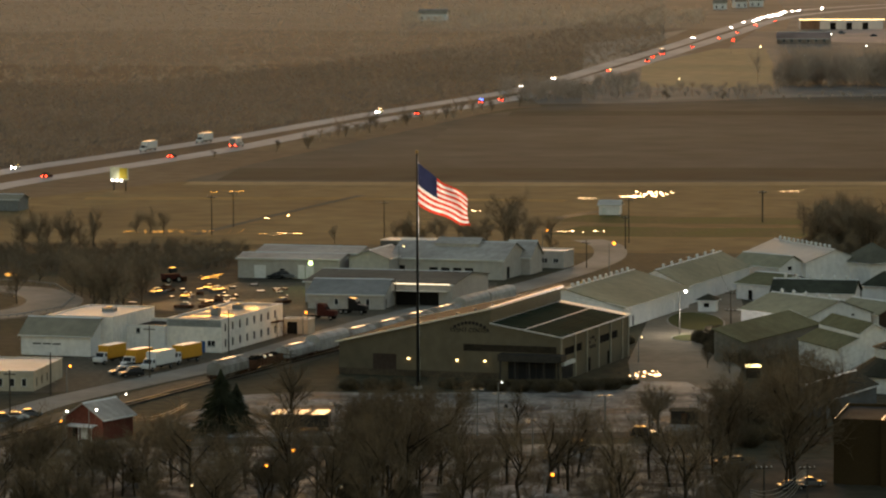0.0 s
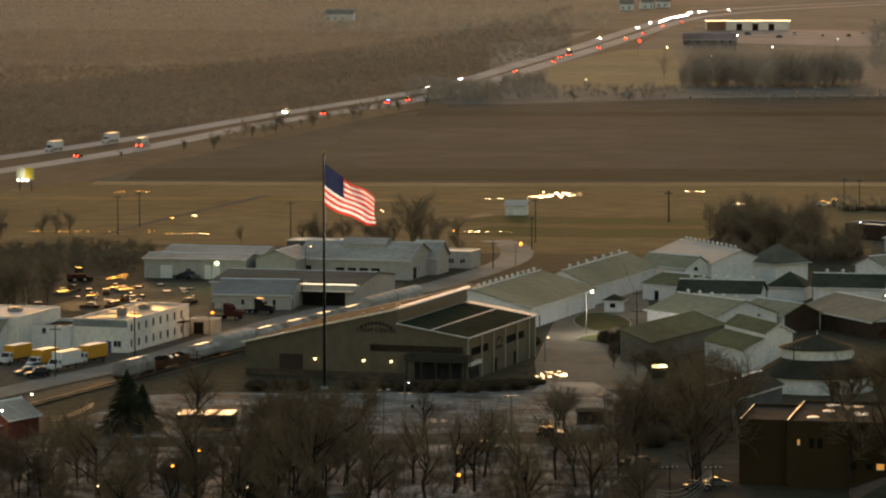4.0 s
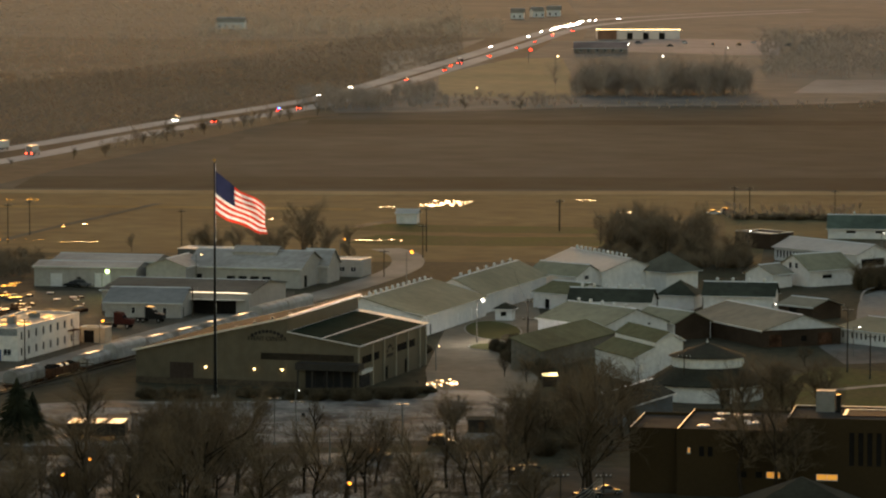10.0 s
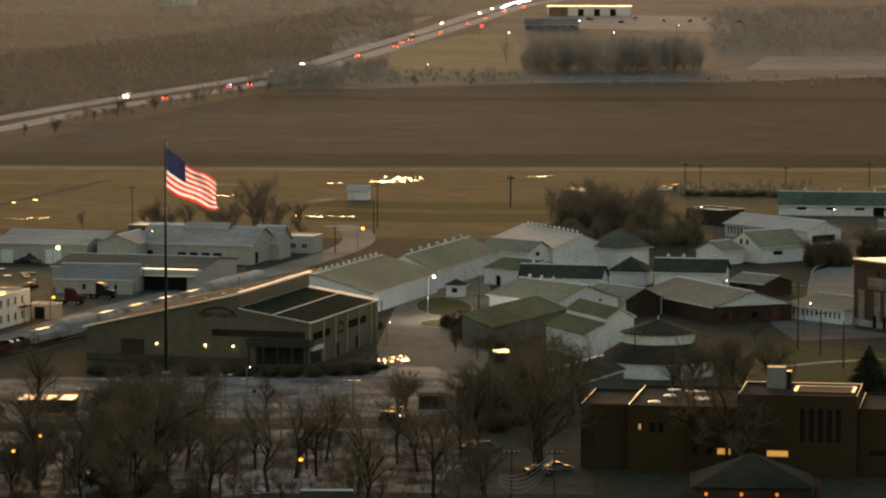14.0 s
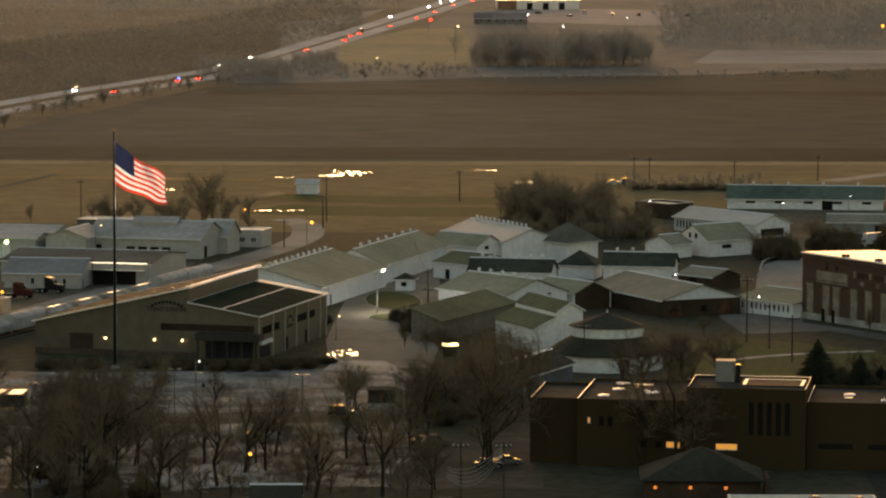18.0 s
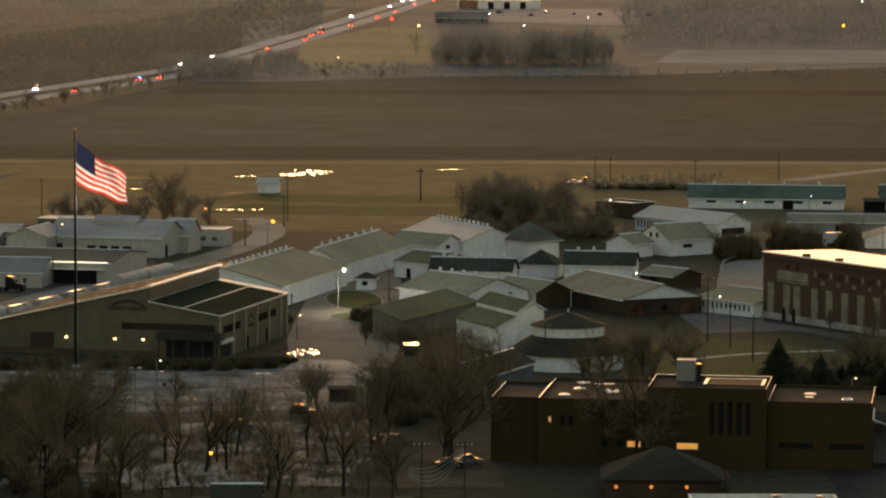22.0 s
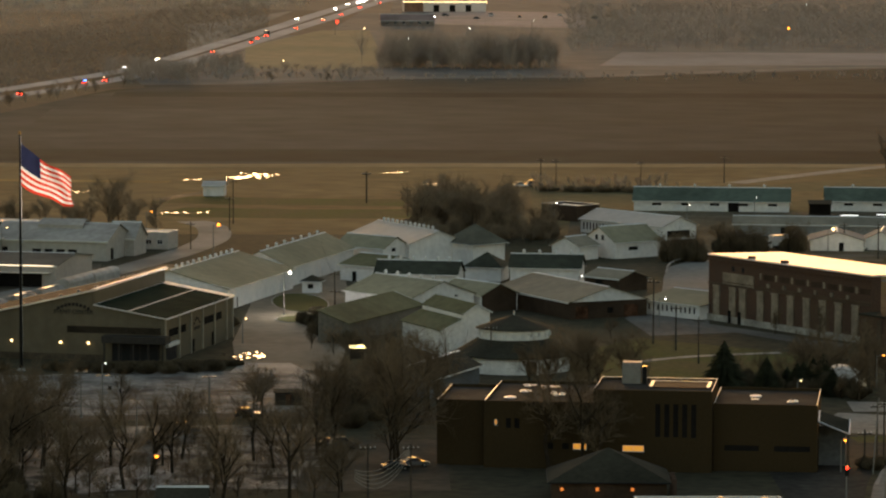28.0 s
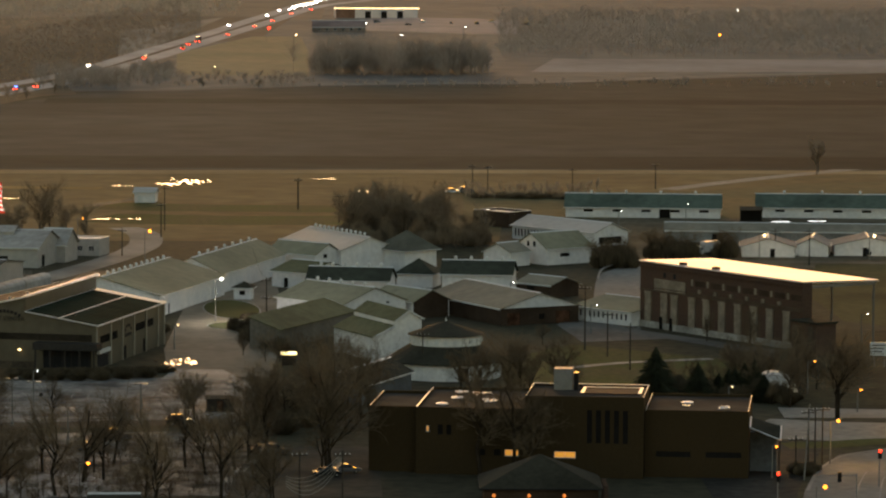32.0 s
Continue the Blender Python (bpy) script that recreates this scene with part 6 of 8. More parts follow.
def car(x, y, ang, paint, label, lights=0, kind="sedan", group="cars", z=0.08):
    th = thing("car", x, y, ang, label, "car", group, z=z)
    L2, w, hb, hr = (2.25, 0.9, 0.95, 1.45) if kind == "sedan" else (2.4, 0.98, 1.1, 1.85)
    bm = B()
    prism(bm, [(-L2, 0.3), (L2, 0.3), (L2, 0.62), (L2 - 0.25, hb - 0.15), (1.0, hb), (-L2 + 0.2, hb), (-L2, hb - 0.2)], lambda u, v, s: (u, s, v), -w, w)
    bmesh.ops.bevel(bm, geom=[e for e in bm.edges], offset=0.06, segments=1, affect="EDGES")
    part("body", bm, paint, th)
    bm = B()
    tb = -1.5 if kind == "sedan" else -2.2
    hexa(bm, [(tb, -w + 0.06, hb - 0.02), (1.05, -w + 0.06, hb - 0.02), (1.05, w - 0.06, hb - 0.02), (tb, w - 0.06, hb - 0.02)], [(tb + 0.55, -w + 0.22, hr), (0.25, -w + 0.22, hr), (0.25, w - 0.22, hr), (tb + 0.55, w - 0.22, hr)])
    part("glasshouse", bm, GLASS, th)
    part("roof", bx(B(), tb + 0.55, 0.25, -w + 0.22, w - 0.22, hr, hr + 0.05), paint, th)
    wheels(th, (-1.35, 1.4), 2 * w, 0.33)
    for s in (-1, 1):
        part("headlight", ball(B(), (L2 - 0.04, s * (w - 0.25), 0.66), 0.3 if lights & 1 else 0.12, 6), HEAD if lights & 1 else TRIM, th)
        part("tail_light", ball(B(), (-L2 + 0.04, s * (w - 0.22), 0.75), 0.3 if lights & 2 else 0.1, 6), TAIL if lights & 2 else RED, th)
    return th


def box_truck(x, y, ang, paint, label, L=6.6, lights=0, group="box trucks"):
    th = thing("box_truck", x, y, ang, label, "truck", group, z=0.06)
    bm = bx(B(), -L, 0, -1.22, 1.22, 1.05, 3.65)
    bmesh.ops.bevel(bm, geom=list(bm.edges), offset=0.06, segments=1, affect="EDGES")
    cg = part("cargo_box", bm, paint, th)
    part("box_roof", bx(B(), -L + 0.08, -0.08, -1.14, 1.14, 3.655, 3.7), MEMBRANE, cg, "wet white roof skin")
    part("side_stripe", bx(B(), -L + 0.5, -0.6, -1.25, -1.223, 1.5, 1.8), BLACK if paint == YELLOW else GREYP, cg)
    part("rear_door", bx(B(), -L - 0.03, -L + 0.0, -1.1, 1.1, 1.15, 3.5), STEEL, cg)
    part("chassis", bx(B(), -L, 2.0, -0.5, 0.5, 0.6, 1.0), BLACK, th)
    bm = B()
    prism(bm, [(0.1, 0.6), (2.3, 0.6), (2.35, 1.35), (1.5, 1.5), (1.0, 2.4), (0.1, 2.45)], lambda u, v, s: (u, s, v), -1.05, 1.05)
    bmesh.ops.bevel(bm, geom=list(bm.edges), offset=0.07, segments=1, affect="EDGES")
    cb = part("cab", bm, WPAINT, th)
    bm = B()
    hexa(bm, [(1.53, -0.9, 1.55), (1.56, -0.9, 1.55), (1.56, 0.9, 1.55), (1.53, 0.9, 1.55)], [(1.06, -0.85, 2.32), (1.09, -0.85, 2.32), (1.09, 0.85, 2.32), (1.06, 0.85, 2.32)])
    part("windscreen", bm, GLASS, cb)
    part("side_window", bx(B(), 0.4, 1.05, -1.07, 1.07, 1.6, 2.2), GLASS, cb)
    wheels(th, (-L + 1.6, 1.3), 2.3, 0.45)
    for s in (-1, 1):
        part("headlight", ball(B(), (2.35, s * 0.8, 1.0), 0.32 if lights & 1 else 0.14, 6), HEAD if lights & 1 else TRIM, th)
        part("tail_light", ball(B(), (-L - 0.03, s * 1.0, 1.0), 0.3 if lights & 2 else 0.1, 6), TAIL if lights & 2 else RED, th)
    return th


def tractor(x, y, ang, paint, label):
    th = thing("truck_tractor", x, y, ang, label, "truck", z=0.06)
    part("chassis", bx(B(), -3.6, 2.6, -0.45, 0.45, 0.7, 1.0), BLACK, th)
    bm = B()
    prism(bm, [(-1.2, 0.9), (2.9, 0.9), (2.95, 1.9), (1.0, 2.1), (0.7, 2.9), (0.4, 3.4), (-1.2, 3.6)], lambda u, v, s: (u, s, v), -1.15, 1.15)
    bmesh.ops.bevel(bm, geom=list(bm.edges), offset=0.1, segments=1, affect="EDGES")
    part("cab", bm, paint, th)
    part("windscreen", bx(B(), 0.62, 0.95, -1.0, 1.0, 2.15, 2.75), GLASS, th)
    for s in (-1, 1):
        part("exhaust_stack", cyl(B(), (-1.4, s * 0.9, 1.2), (-1.4, s * 0.9, 4.0), 0.09), STEEL, th)
    wheels(th, (-2.9, -1.7, 2.0), 2.4, 0.5)
    return th


def tank_trailer(x, y, ang):
    th = thing("tank_trailer", x, y, ang, "dark tank trailer parked by the grey shed", "trailer", z=0.06)
    part("tank", cyl(B(), (-5, 0, 2.2), (5, 0, 2.2), 1.15, n=16), mat("dull_tank_steel", (0.09, 0.085, 0.08), 0.5, metal=0.3), th)
    for k in range(2):
        part("dome", cyl(B(), (-2 + 4 * k, 0, 3.3), (-2 + 4 * k, 0, 3.6), 0.4), STEEL, th)
    part("frame_rail", bx(B(), -4.6, 4.8, -0.5, 0.5, 0.85, 1.1), BLACK, th)
    part("landing_leg", bx(B(), 3.2, 3.4, -0.6, 0.6, 0.05, 0.9), STEEL, th)
    wheels(th, (-4.2, -3.0), 2.4, 0.5)
    return th


for q, p, lb, L in (((-67.65, 788.76), YELLOW, "yellow box truck with a white roof", 6.6), ((-61.56, 780.89), YELLOW, "yellow box truck beside a white one", 6.2), ((-57.29, 776.96), WPAINT, "white box truck in the gravel yard", 7.0), ((-52.96, 788.15), YELLOW, "yellow box truck with a dark stripe", 7.4)):
    box_truck(*q, 242, p, lb, L)
tractor(-19.94, 882.37, -20, BLACK, "black truck tractor with a long bonnet")
tractor(-26.47, 870.80, -20, RED, "red truck tractor in the yard")
tank_trailer(-8.56, 924.69, -14)
PARKED = (((-60.48, 766.96), 200, BLACK), ((-75.99, 704.06), 25, WPAINT), ((-73.98, 707.84), 25, GREYP), ((-77.70, 699.55), 25, GREYP), ((-62.84, 770.71), 200, GREYP), ((-61.85, 779.02), 215, WPAINT), ((-38.53, 964.75), -10, GREYP), ((-40.86, 964.87), 160, BLACK), ((-38.67, 888.09), -20, GREYP), ((22.40, 659.39), 20, GREYP), ((17.14, 648.25), 75, GREYP), ((45.25, 642.09), 12, BLACK), ((47.20, 640.10), 12, GREYP), ((56.86, 619.33), 10, GREYP), ((53.48, 615.86), 10, BLACK), ((33.77, 677.08), 4, BLACK), ((66.95, 868.78), 0, BLACK), ((140.08, 1183.55), 10, WPAINT), ((144.56, 1185.51), 10, GREYP), ((181.32, 982.06), 20, WPAINT), ((182.45, 980.46), 20, GREYP), ((221.64, 978.04), 10, BLACK), ((200.49, 976.31), 10, WPAINT))
for i, ((x, y), a, p) in enumerate(PARKED):
    car(x, y, a, p, {id(BLACK): "dark car parked on damp ground", id(GREYP): "grey car parked on damp ground", id(WPAINT): "white car parked on damp ground"}[id(p)], 0, "sedan" if i % 3 else "suv", "parked cars")
# ---- traffic on the highway ----
HN = [(-142.1, 1279.7), (-112.8, 1362.9), (-76.0, 1470.4), (-33.5, 1628.2), (18.6, 1778.9), (46.3, 1884.2), (88.2, 2091.8), (128.4, 2310.3), (192.9, 2662.1), (261.7, 3025.2), (358.3, 3253.3)]
HF = [(-149.4, 1345.9), (-118.4, 1431.8), (-79.5, 1540.0), (-34.7, 1687.2), (19.4, 1849.5), (48.1, 1957.7), (92.7, 2197.4), (134.5, 2421.5), (203.6, 2810.8), (273.0, 3156.4), (369.3, 3353.2)]


def along(line, u, off=0.0):
    i = min(int(u * (len(line) - 1)), len(line) - 2)
    k = u * (len(line) - 1) - i
    a, b2 = Vector(line[i]), Vector(line[i + 1])
    d = (b2 - a).normalized()
    p = a.lerp(b2, k) + Vector((-d.y, d.x)) * off
    return p.x, p.y, math.degrees(math.atan2(d.y, d.x))


rt = random.Random(11)
for u in (0.045, 0.15, 0.34, 0.42, 0.60, 0.655, 0.68, 0.73, 0.77, 0.8, 0.84, 0.865):
    x, y, a = along(HN, u, rt.choice((-2, 2)))
    car(x, y, a, rt.choice((GREYP, WPAINT, RED)), "car with red tail lights driving on the highway", 2, rt.choice(("sedan", "suv")), "highway traffic", 0.15)
for u in (0.018, 0.31, 0.47, 0.52, 0.74, 0.79, 0.82, 0.828, 0.836, *(0.843 + 0.0024 * k for k in range(15)), 0.886, 0.893, 0.9, 0.906, 0.93):
    x, y, a = along(HF, u, rt.choice((-2, 2)))
    car(x, y, a + 180, rt.choice((GREYP, WPAINT, BLACK)), "car with bright headlights driving on the highway", 1, rt.choice(("sedan", "suv")), "highway traffic", 0.15)
for u in (0.205, 0.7):
    x, y, a = along(HN, u, 2)
    box_truck(x, y, a, WPAINT if u < 0.5 else RED, "white box truck with red tail lights on the highway" if u < 0.5 else "red truck on the highway", 7.5, 2, "highway traffic")
for u in (0.12, 0.165):
    x, y, a = along(HF, u, -2)
    box_truck(x, y, a + 180, WPAINT, "pale truck on the far carriageway", 9.0, 0, "highway traffic")
pc = car(*along(HN, 0.40, 2)[:2], along(HN, 0.4)[2], BLACK, "dark patrol car with a blue roof light", 2, "sedan", "highway traffic", 0.15)
part("roof_beacon", bx(B(), -0.6, -0.3, -0.6, 0.6, 1.5, 1.9), glow("blue_beacon_glow", (0.08, 0.2, 1.0), 12), pc)

# ---- lamps ----


def street_lamp(x, y, h, m, label, r=0.32, arm=1.2, ang=0.0, wood=False):
    th = thing("street_lamp", x, y, ang, label, "street lamp", "street lamps")
    part("pole", cyl(B(), (0, 0, 0), (0, 0, h + 0.2), 0.13, 0.08, 8), POLE if wood else PAINTPOLE, th)
    part("arm", cyl(B(), (0, 0, h), (arm, 0, h + 0.35), 0.05, n=6), STEEL, th)
    hd = part("head", bx(B(), arm - 0.25, arm + 0.4, -0.2, 0.2, h + 0.3, h + 0.48), STEEL, th)
    part("lens", ball(B(), (arm + 0.05, 0, h + 0.2), r, 8), m, hd)
    return th


LAMPS = (((39.81, 967.62), 8, AMBER, 0.48), ((24.92, 1018.37), 7, AMBER, 0.27), ((-29.86, 838.36), 5, AMBER, 0.36), ((-70.61, 743.45), 5, AMBER, 0.34), ((-64.87, 664.81), 5, AMBER, 0.24), ((-42.16, 633.57), 6, AMBER, 0.27), ((-25.01, 620.55), 6, AMBER, 0.27), ((-28.47, 603.85), 6, AMBER, 0.27), ((14.66, 592.84), 6, AMBER, 0.34), ((134.73, 623.16), 7, AMBER, 0.36), ((117.86, 553.98), 7, AMBER, 0.40), ((122.55, 609.27), 5, AMBER, 0.29), ((149.25, 710.35), 6, AMBER, 0.21), ((152.87, 685.05), 4, AMBER, 0.27), ((413.31, 2225.17), 8, AMBER, 0.88), ((-38.32, 589.85), 5, WARM, 0.18), ((-16.22, 587.98), 5, WARM, 0.18), ((49.32, 838.62), 9, COOL, 0.42), ((-32.89, 940.84), 6, GREENL, 0.65), ((-11.03, 962.60), 8, WARM, 0.21), ((38.18, 787.68), 5, WARM, 0.21), ((124.73, 810.10), 6, COOL, 0.17), ((115.77, 867.65), 5, COOL, 0.17), ((169.95, 1056.53), 5, COOL, 0.19), ((135.12, 1064.01), 5, COOL, 0.19), ((191.10, 969.53), 6, WARM, 0.48), ((218.07, 966.36), 6, WARM, 0.48), ((176.68, 789.13), 6, COOL, 0.16), ((192.00, 1078.11), 5, COOL, 0.14), ((132.50, 698.52), 3, WARM, 0.16), ((-64.4, 671.0), 5.8, COOL, 0.27), ((-60.1, 671.0), 6.0, COOL, 0.27), ((-56.6, 690.0), 6.3, COOL, 0.2), ((9.62, 723.15), 4, COOL, 0.10), ((232.79, 2222.17), 8, COOL, 0.52), ((231.64, 2410.99), 8, COOL, 0.46), ((186.51, 2089.00), 8, COOL, 0.35), ((174.09, 2221.20), 8, WARM, 0.64), ((283.84, 2345.87), 8, COOL, 0.35), ((112.31, 1925.08), 4, WARM, 0.40), ((166.44, 2324.84), 8, REDL, 1.12), ((506.10, 2657.37), 8, COOL, 0.40))
for (x, y), h, m, r in LAMPS:
    nm = {id(AMBER): "glowing amber", id(WARM): "warm white", id(COOL): "bright white", id(GREENL): "greenish", id(REDL): "red"}[id(m)]
    street_lamp(x, y, h - 0.2, m, nm + " lamp on a slim pole", r * 0.82, 0.6 if h < 6 else 1.2, 0)
for (x, y), e, c in (((49.32, 838.62), 9000, (1, 0.95, 0.85)), ((-32.89, 940.84), 2500, (0.7, 1, 0.3)), ((191.10, 969.53), 1200, (1, 0.8, 0.5)), ((218.07, 966.36), 1200, (1, 0.8, 0.5)), ((134.73, 623.16), 3500, (1, 0.5, 0.1)), ((-29.86, 838.36), 1600, (1, 0.45, 0.1)), ((-61.25, 675.97), 900, (1, 0.9, 0.7))):
    d = bpy.data.lights.new("lamp_light", "POINT")
    d.energy, d.color, d.shadow_soft_size = e * 0.35, c, 0.4
    new("lamp_light", d).location = (x + 2.5, y - 4.0, 6.5 if e > 1000 else 3.6)

# ---- utility poles and wires ----


def utility_pole(x, y, h, ang=0, label="dark wooden utility pole with a crossarm", arm=True):
    th = thing("utility_pole", x, y, ang, label, "utility pole", "utility poles")
    part("pole", cyl(B(), (0, 0, 0), (0, 0, h), 0.17, 0.11, 8), POLE, th)
    if arm:
        part("crossarm", bx(B(), -1.2, 1.2, -0.07, 0.07, h - 0.8, h - 0.62), POLE, th)
        for k in (-1.1, -0.4, 0.4, 1.1):
            part("insulator", cyl(B(), (k, 0, h - 0.62), (k, 0, h - 0.4), 0.06, n=6), TRIM, th)
    return th


for (x, y), h in (((-63.62, 1092.67), 11), ((-59.10, 1118.70), 10), ((-16.37, 1082.67), 10), ((48.91, 1061.21), 12), ((89.87, 1129.29), 9), ((64.27, 951.00), 8), ((-43.13, 794.51), 10), ((-56.88, 766.81), 10), ((-68.91, 834.55), 8), ((60.25, 841.86), 9), ((89.46, 1126.08), 9), ((147.50, 1194.20), 8), ((151.54, 1189.56), 8), ((175.40, 1177.39), 8), ((203.93, 1198.10), 8), ((268.14, 1264.28), 9), ((119.21, 781.81), 13), ((121.91, 770.16), 9), ((122.93, 749.00), 9), ((81.93, 737.21), 9), ((57.77, 806.07), 9), ((97.20, 1082.11), 8), ((47.07, 1041.34), 9), ((200.42, 954.08), 9), ((196.54, 976.55), 7), ((35.08, 988.92), 7), ((-11.05, 891.68), 7), ((-27.03, 696.16), 13), ((-76.91, 703.32), 9), ((-73.24, 739.40), 8)):
    utility_pole(x, y, h, -20)
for (x, y), h in (((130.45, 619.77), 9.5), ((130.63, 615.44), 10.5), ((133.47, 623.26), 9.5), ((127.24, 613.89), 6), ((46.59, 582.36), 9), ((52.88, 581.83), 9)):
    utility_pole(x, y, h, 10, "grey utility pole in a cluster by the corner")


def wire(a, b2, sag=0.8, r=0.02, m=POLE):
    cu = bpy.data.curves.new("power_line", "CURVE")
    cu.dimensions, cu.bevel_depth, cu.bevel_resolution = "3D", r, 1
    sp = cu.splines.new("POLY")
    sp.points.add(12)
    for i in range(13):
        u = i / 12
        p = Vector(a).lerp(Vector(b2), u)
        sp.points[i].co = (p.x, p.y, p.z - sag * 4 * u * (1 - u), 1)
    cu.materials.append(m)
    tagged(new("power_line", cu), "thin sagging overhead wire between poles", "wire", "wires")


lp = thing("leaning_pole", 127.1, 606.7, 0, "pale leaning pole beside the utility poles", "utility pole")
part("shaft", cyl(B(), (0, 0, 0), (0.80, 0, 11.9), 0.13, 0.09, 8), PAINTPOLE, lp)
W1, W2 = (46.59, 582.36), (52.88, 581.83)
for k in range(5):
    wire((W1[0] - 2, W1[1], 5.2 - 0.35 * k), (W2[0], W2[1], 8.8 - 0.3 * k), 1.6 + 0.35 * k, 0.06, CONCRETE)
for k in range(2):
    wire((W2[0], W2[1], 8.2), (61.65, 670.30, 7 - k), 1.0)
    wire((64.27, 951.00, 7.2 - k * 0.5), (60.25, 841.86, 8.2 - k * 0.5), 1.0)

# ---- traffic lights ----
for (x, y), m, lb, armed in (((137.21, 598.80), REDL, "traffic light showing red on a pole", False), ((116.84, 576.48), REDL, "traffic light showing red by the corner", False), ((128.44, 575.50), None, "dark traffic signal hanging from a long arm", True)):
    th = thing("traffic_light", x, y, 0, lb, "traffic light", "traffic lights")
    part("pole", cyl(B(), (0, 0, 0), (0, 0, 5.6), 0.1, 0.08, 8), STEEL, th)
    ox = -2.6 if armed else 0.0
    if armed:
        part("arm", cyl(B(), (0, 0, 5.3), (-6, 0, 5.4), 0.07, n=6), STEEL, th)
    hs = part("signal_head", bx(B(), ox - 0.28, ox + 0.28, -0.42, -0.12, 4.4, 5.9), BLACK, th)
    for k in range(3):
        part("signal_lens", ball(B(), (ox, -0.44, 5.6 - 0.45 * k), 0.26 if (k == 0 and m) else 0.13, 8), m if (k == 0 and m) else DARK, hs)

# ---- lot lamp posts and road paint ----
for (x, y), h in (((27.26, 682.36), 6.6), ((14.37, 656.30), 5.6), ((33.65, 659.68), 5.0), ((5.44, 680.25), 8), ((9.03, 674.41), 8), ((-18.86, 682.58), 5.4), ((14.38, 658.86), 5.6), ((27.27, 678.70), 7), ((43.21, 680.33), 7)):
    th = thing("lot_lamp", x, y, 0, "unlit twin-headed parking lot lamp post", "lamp post", "lot lamps")
    part("pole", cyl(B(), (0, 0, 0), (0, 0, h), 0.1, 0.07, 8), PAINTPOLE, th)
    for sx2 in (-1, 1):
        hd = part("head", bx(B(), sx2 * 0.75 - 0.42, sx2 * 0.75 + 0.42, -0.25, 0.25, h - 0.1, h + 0.08), STEEL, th)
        part("lens", bx(B(), sx2 * 0.75 - 0.3, sx2 * 0.75 + 0.3, -0.18, 0.18, h - 0.14, h - 0.103), TRIM, hd)
    part("foot", cyl(B(), (0, 0, 0), (0, 0, 0.6), 0.28, n=8), CONCRETE, th)
for k in range(9):
    x, y = 23.74, 722.38
    for r in range(2):
        ob = ribbon("bay_line", [(x + k * 2.9 - 9 - r * 1.5, y - 7 * r), (x + k * 2.9 - 8.2 - r * 1.5, y + 5 - 7 * r)], 0.16, 0.1, PAINT_LINE, "white parking bay line", smooth=1)
for a, b2, c in (((128.77, 578.17), (134.33, 600.21), (138.70, 614.17)), ((138.96, 612.93), (140.17, 613.44), (141.27, 612.74)), ((132.46, 577.87), (137.82, 599.92), (140.33, 608.59))):
    ribbon("lane_line", [a, b2, c], 0.22, 0.1, PAINT_LINE, "white lane line at the corner", smooth=2)
ribbon("verge", [(131.7, 644.1), (139.5, 644.8), (149.5, 648.1), (161.6, 645.8)], 7, 0.08, LAWN, "dark grass verge between the streets")
ribbon("corner_kerb", [(125.3, 595.2), (131.0, 614.8), (138.1, 630.5), (146.2, 637.0), (159.8, 638.5)], 0.5, 0.16, CONCRETE, "pale kerb round the corner")

# ---- small things ----
hip("gate_booth", 58.30, 884.74, -15, 3.8, 3.4, 2.5, 3.8, WHITE, SHINGLE, "small white gate booth with a dark roof", "booth", ops=[(1.2, 1.0, 1.3, 1.0, "dark")])
gabled("field_shack", (50.41, 1153.85, -10.0, 5.92, 6.00), 3.0, 0.9, "x", WHITE, ROOF_PALE, "small white shack in the tan field", "shack", f=[(1, 0.02, 1.1, 2, "door")])
gabled("grey_shack", (-125.58, 1179.38, -15.0, 13.00, 8.00), 3.4, 1.2, "x", mat("grey_blue_boards", (0.22, 0.23, 0.24), 0.7), ROOF_GREY, "grey shed beside bare trees", "shed")
flat("lit_entry_shed", (141.19, 1063.44, -50.0, 12.85, 9.00), 4.2, BRICK_B, MEMBRANE, "dark entry shed with a wet shining roof", "shed")
bb = thing("billboard", -102.20, 1259.73, -35, "billboard lit by lamps beside the highway", "billboard")
for k in (-2.4, 2.4):
    part("post", cyl(B(), (k, 0, 0), (k, 0, 4.5), 0.2), POLE, bb)
part("panel", bx(B(), -3.6, 3.6, -0.3, 0, 3.6, 7.4), mat("pale_poster", (0.6, 0.6, 0.45), 0.6), bb)
part("yellow_field", bx(B(), 0.2, 3.4, -0.34, -0.303, 3.9, 7.2), mat("yellow_poster", (0.6, 0.45, 0.05), 0.6), bb)
for k in (-1.8, 0, 1.8):
    part("sign_lamp", ball(B(), (k, -1.4, 3.4), 0.34, 8), COOL, bb)
    d = bpy.data.lights.new("sign_light", "POINT")
    d.energy, d.color, d.shadow_soft_size = 260, (1, 0.95, 0.75), 0.2
    if k == 0:
        o = new("sign_light", d)
        o.location = bb.matrix_basis @ Vector((0, -2.2, 4.6))
